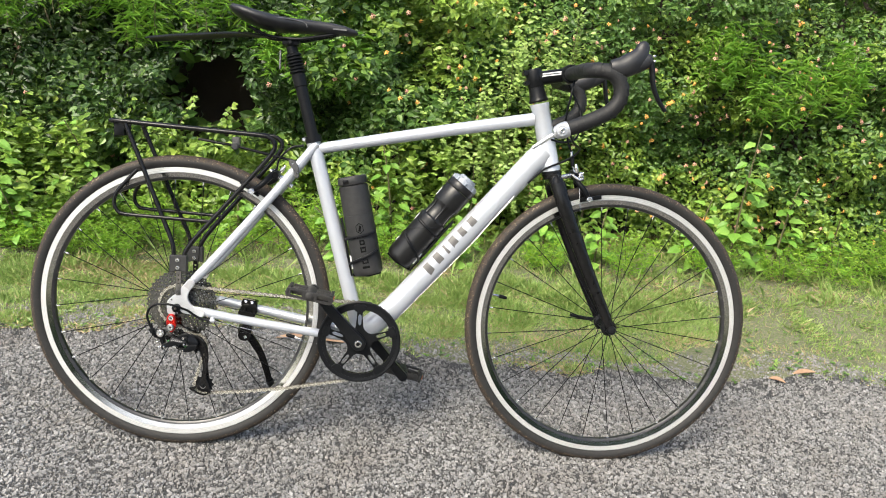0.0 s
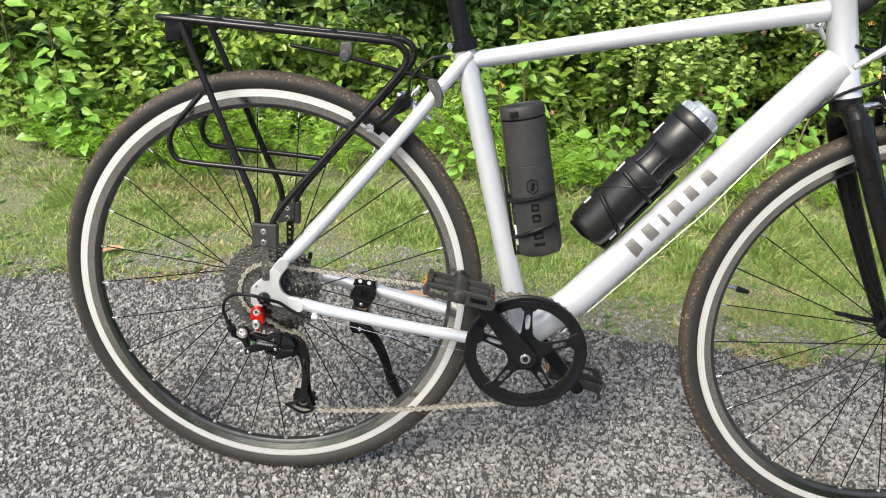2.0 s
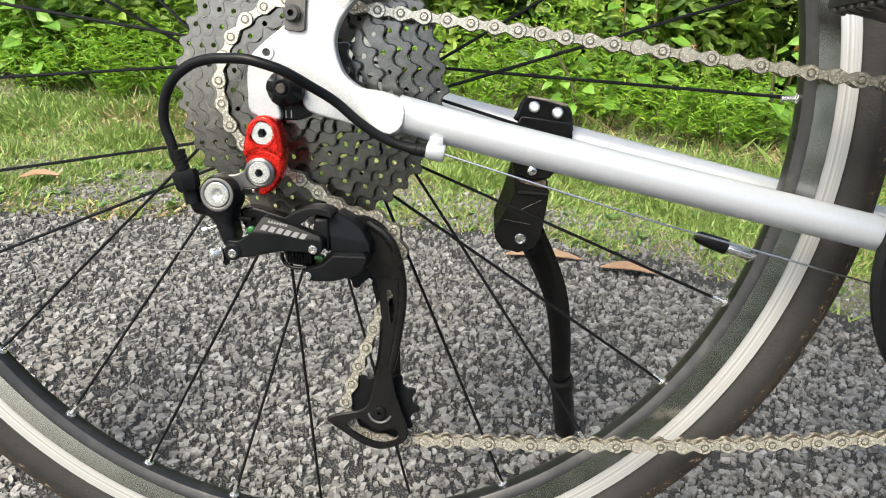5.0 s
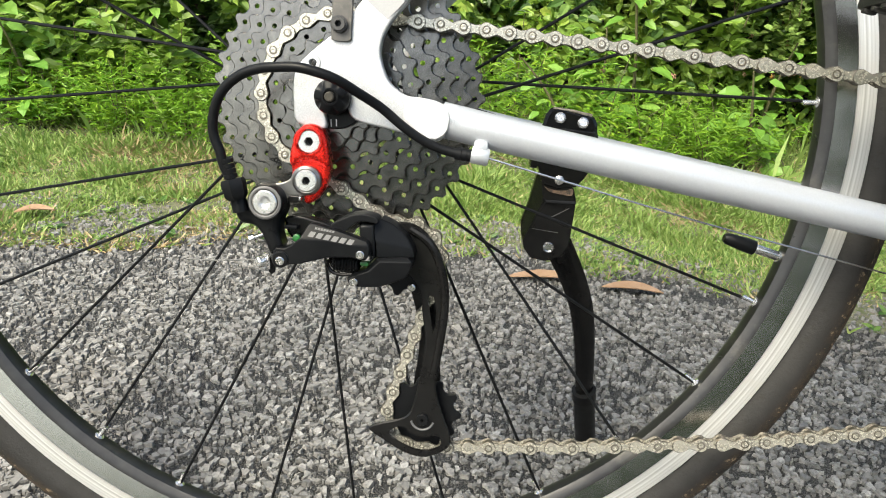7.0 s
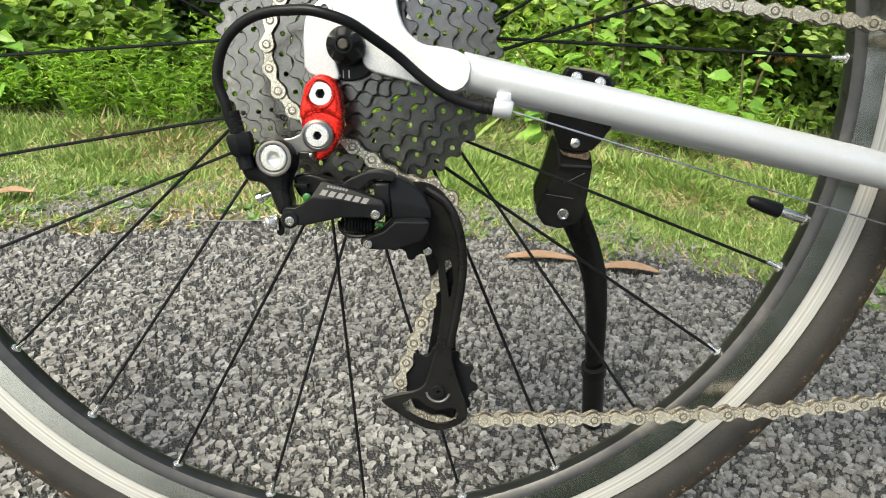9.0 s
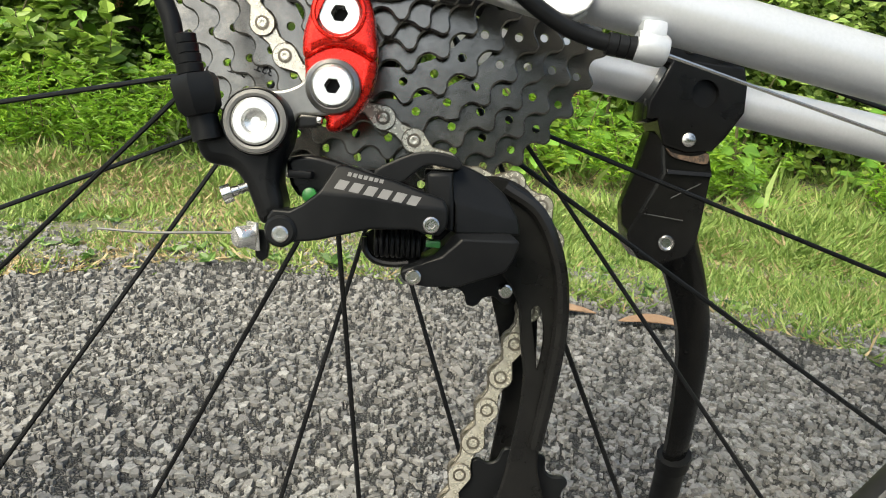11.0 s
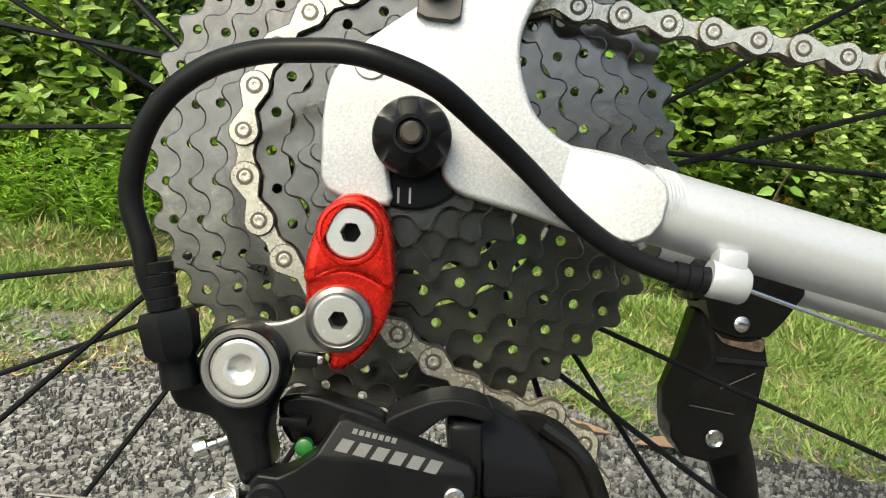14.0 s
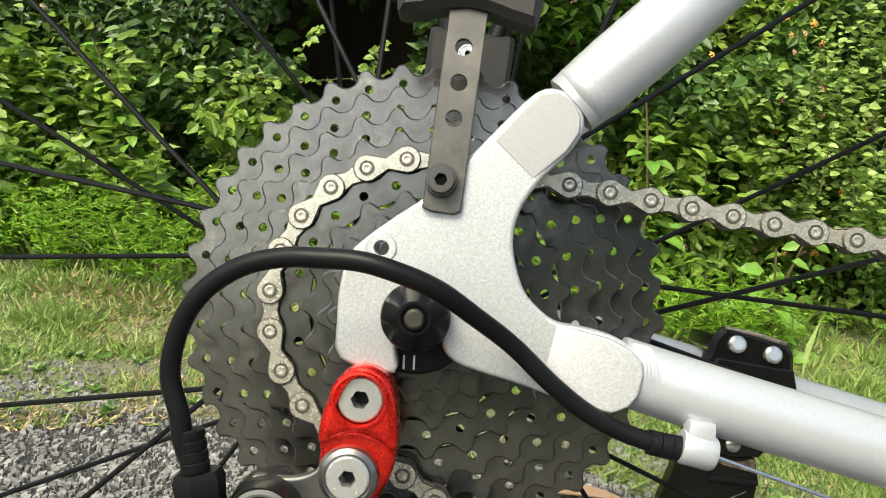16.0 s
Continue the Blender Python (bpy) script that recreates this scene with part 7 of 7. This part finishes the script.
# rear rack
rack = part("rear_rack", joined(tube(eased([(-0.157, 0.0, 0.405), (-0.156, -0.035, 0.4055), (-0.146, -0.052, 0.4065), (-0.06, -0.056, 0.4035), (0.06, -0.056, 0.399), (0.165, -0.056, 0.3955), (0.192, -0.0555, 0.391), (0.2035, -0.055, 0.377), (0.198, -0.055, 0.357), (0.165, -0.056, 0.314), (0.1, -0.06, 0.235), (0.045, -0.066, 0.168), (0.0225, -0.069, 0.137), (0.0135, -0.07, 0.115), (0.0135, -0.07, 0.09)], 6), 0.0052, 14), tube(eased([(-0.157, 0.0, 0.405), (-0.156, 0.035, 0.4055), (-0.146, 0.052, 0.4065), (-0.06, 0.056, 0.4035), (0.06, 0.056, 0.399), (0.165, 0.056, 0.3955), (0.192, 0.0555, 0.391), (0.2035, 0.055, 0.377), (0.198, 0.055, 0.357), (0.165, 0.056, 0.314), (0.1, 0.06, 0.235), (0.045, 0.066, 0.168), (0.0225, 0.069, 0.137), (0.0135, 0.07, 0.115), (0.0135, 0.07, 0.09)], 6), 0.0052, 14)), GLOSSB, bike, "black tubular steel rear rack")
for s in (-1, 1):
    part("strut", tube(eased([(-0.121, 0.056 * s, 0.4015), (-0.08, 0.059 * s, 0.305), (-0.035, 0.064 * s, 0.198), (-0.0135, 0.068 * s, 0.148), (-0.0085, 0.07 * s, 0.118), (-0.008, 0.07 * s, 0.09)], 6), 0.005, 14), GLOSSB, rack)
    part("pannier_rail", tube(eased([(-0.0935, 0.059 * s, 0.303), (-0.115, 0.063 * s, 0.277), (-0.136, 0.065 * s, 0.249), (-0.1405, 0.066 * s, 0.226), (-0.132, 0.066 * s, 0.2085), (-0.112, 0.066 * s, 0.203), (-0.03, 0.066 * s, 0.2), (0.066, 0.063 * s, 0.1965)], 6), 0.0042, 12), GLOSSB, rack)
    ft = part("foot_block", plate([(p[0] + 0.003, p[1]) for p in eased([(-0.0165, 0.119, 0), (0.0, 0.1185, 0), (0.0165, 0.119, 0), (0.0195, 0.116, 0), (0.0195, 0.1, 0), (0.0195, 0.0835, 0), (0.0165, 0.0805, 0), (0.0, 0.0835, 0), (-0.0165, 0.0795, 0), (-0.0195, 0.083, 0), (-0.0195, 0.1, 0), (-0.0195, 0.116, 0)], 3, True)], s * 0.0705 - 0.0065, s * 0.0705 + 0.0065, [], 0.0022), TOOLB, rack, "black rack foot with two bolts")
    for z in (0.0905, 0.1075):
        part("foot_bolt", joined(plate(circle(0.002, z, 0.0035, 24), -0.0792 if s < 0 else 0.0612, -0.0762 if s < 0 else 0.0642, [circle(0.002, z, 0.0015, 6)], 0.0003), plate(circle(0.002, z, 0.0046, 24), -0.0778 if s < 0 else 0.0626, -0.0765 if s < 0 else 0.0642, [circle(0.002, z, 0.0015, 6)])), STEEL, ft)
    part("foot_strap", plate([(-0.0022, 0.0279), (0.0002, 0.027), (0.0065, 0.027), (0.0085, 0.0283), (0.0085, 0.1), (-0.0022, 0.1)], s * 0.0722 - 0.0012, s * 0.0722 + 0.0012, [circle(0.0031, z, 0.0024, 16) for z in (0.0531, 0.063, 0.0728)], 0.0004), surface("oxide_steel", (0.1, 0.097, 0.09), (0.15, 0.14, 0.13), (0.22, 0.2, 0.17), 120, 0.4, 0.8, 0.1, 700) if s < 0 else BLACK, ft, "dark steel strap with holes")
socket_bolt("strap_bolt", 0.0020, 0.0357, -0.0778, 0.0037, 0.0018, rack, 0.0042, 0.0044, DARKG, "black socket bolt")
for x, z in ((-0.1, 0.4045), (-0.02, 0.4015), (0.08, 0.398), (0.165, 0.395)):
    part("cross_bar", tube([(x, -0.055, z), (x, 0.055, z)], 0.0042, 10), GLOSSB, rack)
part("centre_rail", tube([(-0.155, 0, 0.4055), (0.165, 0, 0.395)], 0.0042, 10), GLOSSB, rack)
part("light_bracket", joined(box(-0.158, -0.1545, -0.022, 0.022, 0.37, 0.402, 0.001), box(-0.156, -0.135, -0.023, -0.0205, 0.374, 0.402, 0.001), box(-0.156, -0.135, 0.0205, 0.023, 0.374, 0.402, 0.001)), BLACK, rack, "black light bracket")
stay = part("rack_stay", tube([(0.024, -0.006, 0.378), (0.106, -0.006, 0.3675), (0.244, -0.006, 0.341)], 0.0032, 10), BLACK, rack, "thin black adjustable stay")
part("stay_clamp", joined(lathe([(0, 0.0085), (0.006, 0.0085), (0.008, 0.006)], 16, (0.107, -0.006, 0.367), (0, -1, 0)), box(0.1, 0.117, -0.01, 0.006, 0.367, 0.388, 0.002)), DARKG, rack)
part("stay_end", plate([(p[0] + 0.008, p[1] - 0.006) for p in eased([(0.226, 0.35, 0), (0.238, 0.35, 0), (0.2465, 0.338, 0), (0.25, 0.322, 0), (0.2485, 0.312, 0), (0.241, 0.311, 0), (0.237, 0.326, 0), (0.227, 0.339, 0)], 3, True)], -0.0385, -0.0325, [circle(0.2535, 0.316, 0.0022, 12), circle(0.2415, 0.337, 0.0022, 12)], 0.002), DARKG, rack, "dark grey stay bracket on the seat stay")
part("stay_end_bolt", tube([(0.2415, -0.036, 0.337), (0.2415, -0.006, 0.337)], 0.0026, 12), STEEL, rack)
part("brake_cable_loop", tube(eased([(0.204, -0.014, 0.323), (0.209, -0.014, 0.345), (0.235, -0.014, 0.372), (0.262, -0.01, 0.378)], 5), 0.0023, 8), PLASTIC, bike)
part("barrel_adjuster", tube([(0.186, -0.016, 0.293), (0.205, -0.014, 0.325)], 0.0028, 12), BLACK, bike)


# bottles and cages
def place_on(at, way):
    z = Vector(way).normalized()
    y = Vector((0, 1, 0))
    x = y.cross(z)
    return Matrix.Translation(at) @ Matrix(((x.x, 0, z.x), (x.y, 1, z.y), (x.z, 0, z.z))).to_4x4()


def build_cage(at, way, r, h, toward):
    """A moulded bottle cage: a back rail, two arms round the bottle and a foot."""
    m = place_on(at, way)
    g = lambda geo: moved(geo, m)
    c = part("bottle_cage", g(box(toward * (r + 0.0035) - 0.0025, toward * (r + 0.0035) + 0.0025, -0.011, 0.011, 0.0, h * 0.78, 0.002)), PLASTIC, bike, "black moulded bottle cage")
    for z0, z1 in ((h * 0.16, h * 0.3), (h * 0.5, h * 0.54)):
        for s in (-1, 1):
            pts_ = [((r + 0.0028) * math.cos(a) * toward, s * (r + 0.0028) * math.sin(a), z0 + (z1 - z0) * t) for t, a in ((i / 10, 0.15 + 2.3 * i / 10) for i in range(11))]
            part("cage_arm", g(tube(pts_, 0.0034, 8)), PLASTIC, c)
    part("cage_foot", g(tube([(toward * (r + 0.003), 0, 0.002), (0, 0, -0.005), (-toward * (r - 0.006), 0, -0.002)], 0.0038, 10)), PLASTIC, c)
    part("print_bar", g(box(toward * (r * 0.93) - 0.0016, toward * (r * 0.93) + 0.0016, -0.0152, -0.0118, 0.018, 0.05, 0.0004)), WHITEP, c, "white printed bar")
    return m


W = bike.matrix_basis
m1 = build_cage(Vector((0.4915, 0, 0.1245)), Vector((0.614, 0, 0.79)), 0.0345, 0.2, 1)
bottle = thing("water_bottle", "black water bottle with frosted blue-grey cap in a cage", "bottle", W @ m1)
part("body", lathe([(0, 0.001), (0, 0.0285), (0.004, 0.0325), (0.012, 0.034), (0.122, 0.0347), (0.1265, 0.0352), (0.129, 0.0346), (0.131, 0.0318), (0.134, 0.0302), (0.158, 0.0292), (0.166, 0.0305), (0.171, 0.0333), (0.175, 0.0348), (0.214, 0.0348), (0.2165, 0.0338), (0.217, 0.02)], 48, (0, 0, 0), (0, 0, 1)), BOTTLE, bottle)
for k in range(2):
    part("groove_lip", tube([(0.0347 * math.cos(a), 0.0347 * math.sin(a), 0.045 + 0.075 * (a - 2.6 - 2.6 * k) / 2.6) for a in (2.6 + 2.6 * k + 2.6 * i / 16 for i in range(17))], 0.0012, 6), BOTTLE, bottle)
for k in range(3):
    a = radians(215 + 55 * k)
    part("grip_rib", tube([(r * math.cos(a), r * math.sin(a), z) for r, z in ((0.0318, 0.132), (0.0304, 0.14), (0.0298, 0.158), (0.0316, 0.167), (0.034, 0.173))], (0.0022, 0.0034), 8), BOTTLE, bottle)
for z0, z1 in ((0.033, 0.046), (0.101, 0.119), (0.178, 0.199)):
    a = radians(187)
    part("print_bar", box(-0.0004, 0.0004, -0.0028, 0.0028, z0, z1, 0.0002, Matrix.Translation((0.0349 * math.cos(a), 0.0349 * math.sin(a), 0)) @ Matrix.Rotation(a, 4, "Z")), WHITEP, bottle, "white printed bar")
part("lid", lathe([(0.2175, 0.02), (0.2175, 0.0345), (0.219, 0.0353), (0.233, 0.0349), (0.235, 0.0335), (0.2355, 0.02)], 48, (0, 0, 0), (0, 0, 1)), BOTTLE, bottle)
part("cap", joined(lathe([(0.2352, 0.02), (0.2352, 0.0325), (0.243, 0.0322), (0.247, 0.0302), (0.248, 0.0225), (0.2535, 0.021), (0.2555, 0.0185), (0.2555, 0.001)], 40, (0, 0, 0), (0, 0, 1)), *[lathe([(0.2352, 0.0001), (0.2352, 0.0042), (0.2425, 0.004), (0.2445, 0.0028), (0.2445, 0.0001)], 10, (0.0305 * math.cos(0.785 * q), 0.0305 * math.sin(0.785 * q), 0), (0, 0, 1)) for q in range(8)]), FROST, bottle, "frosted blue-grey cap with a lobed rim")
m2 = build_cage(Vector((0.4245, 0, 0.0885)), Vector((-0.05, 0, 0.2225)), 0.0362, 0.18, -1)
tool = thing("tool_bottle", "matt black cylindrical tool bottle in a frame cage", "bottle", W @ m2)
part("body", lathe([(0, 0.001), (0, 0.032), (0.004, 0.0348), (0.01, 0.0356), (0.1, 0.0352), (0.142, 0.0347), (0.1425, 0.0342), (0.144, 0.0342), (0.1445, 0.0346), (0.211, 0.0338), (0.213, 0.02)], 48, (0, 0, 0), (0, 0, 1)), TOOLB, tool)
part("lid", lathe([(0.2135, 0.02), (0.2135, 0.0334), (0.215, 0.0341), (0.226, 0.0338), (0.2305, 0.0325), (0.2315, 0.031), (0.2295, 0.0296), (0.2285, 0.001)], 48, (0, 0, 0), (0, 0, 1)), TOOLB, tool, "black screw lid")
part("lid_notch", box(-0.02, -0.007, -0.0348, -0.028, 0.2175, 0.2265, 0.0012), GLOSSB, tool, "dark notch under the lid's rim")


def curved_mark(outline, z0, holes=()):
    """A raised mark wrapped round the tool bottle."""
    g = plate(outline, -0.0012, 0.0002, list(holes), 0.0002)
    return [(0.0354 * math.sin(v[0] / 0.0354), (v[1] - 0.0354) * math.cos(v[0] / 0.0354), v[2] + z0) for v in map(tuple, g[0])], g[1]


hexagon = lambda w, h: [(-w, -h * 0.55), (0, -h), (w, -h * 0.55), (w, h * 0.55), (0, h), (-w, h * 0.55)]
part("moulded_badge", curved_mark(hexagon(0.0085, 0.0125), 0.112, [hexagon(0.0072, 0.0108)]), GLOSSB, tool, "raised gloss black badge")
part("moulded_badge", curved_mark([(-0.004, -0.006), (0.001, -0.008), (0.0045, 0.004), (0.0, 0.007)], 0.112), GLOSSB, tool)
for z0, w, h in ((0.079, 0.006, 0.006), (0.062, 0.0065, 0.0065), (0.034, 0.0075, 0.0055), (0.02, 0.0085, 0.0028)):
    part("moulded_mark", curved_mark([(-w, -h), (w, -h), (w, h), (-w, h)], z0, [[(-0.5 * w, -0.4 * h), (0.55 * w, -0.4 * h), (0.55 * w, 0.4 * h), (-0.5 * w, 0.4 * h)]] if h > 0.004 else ()), GLOSSB, tool, "gloss black moulded bar")
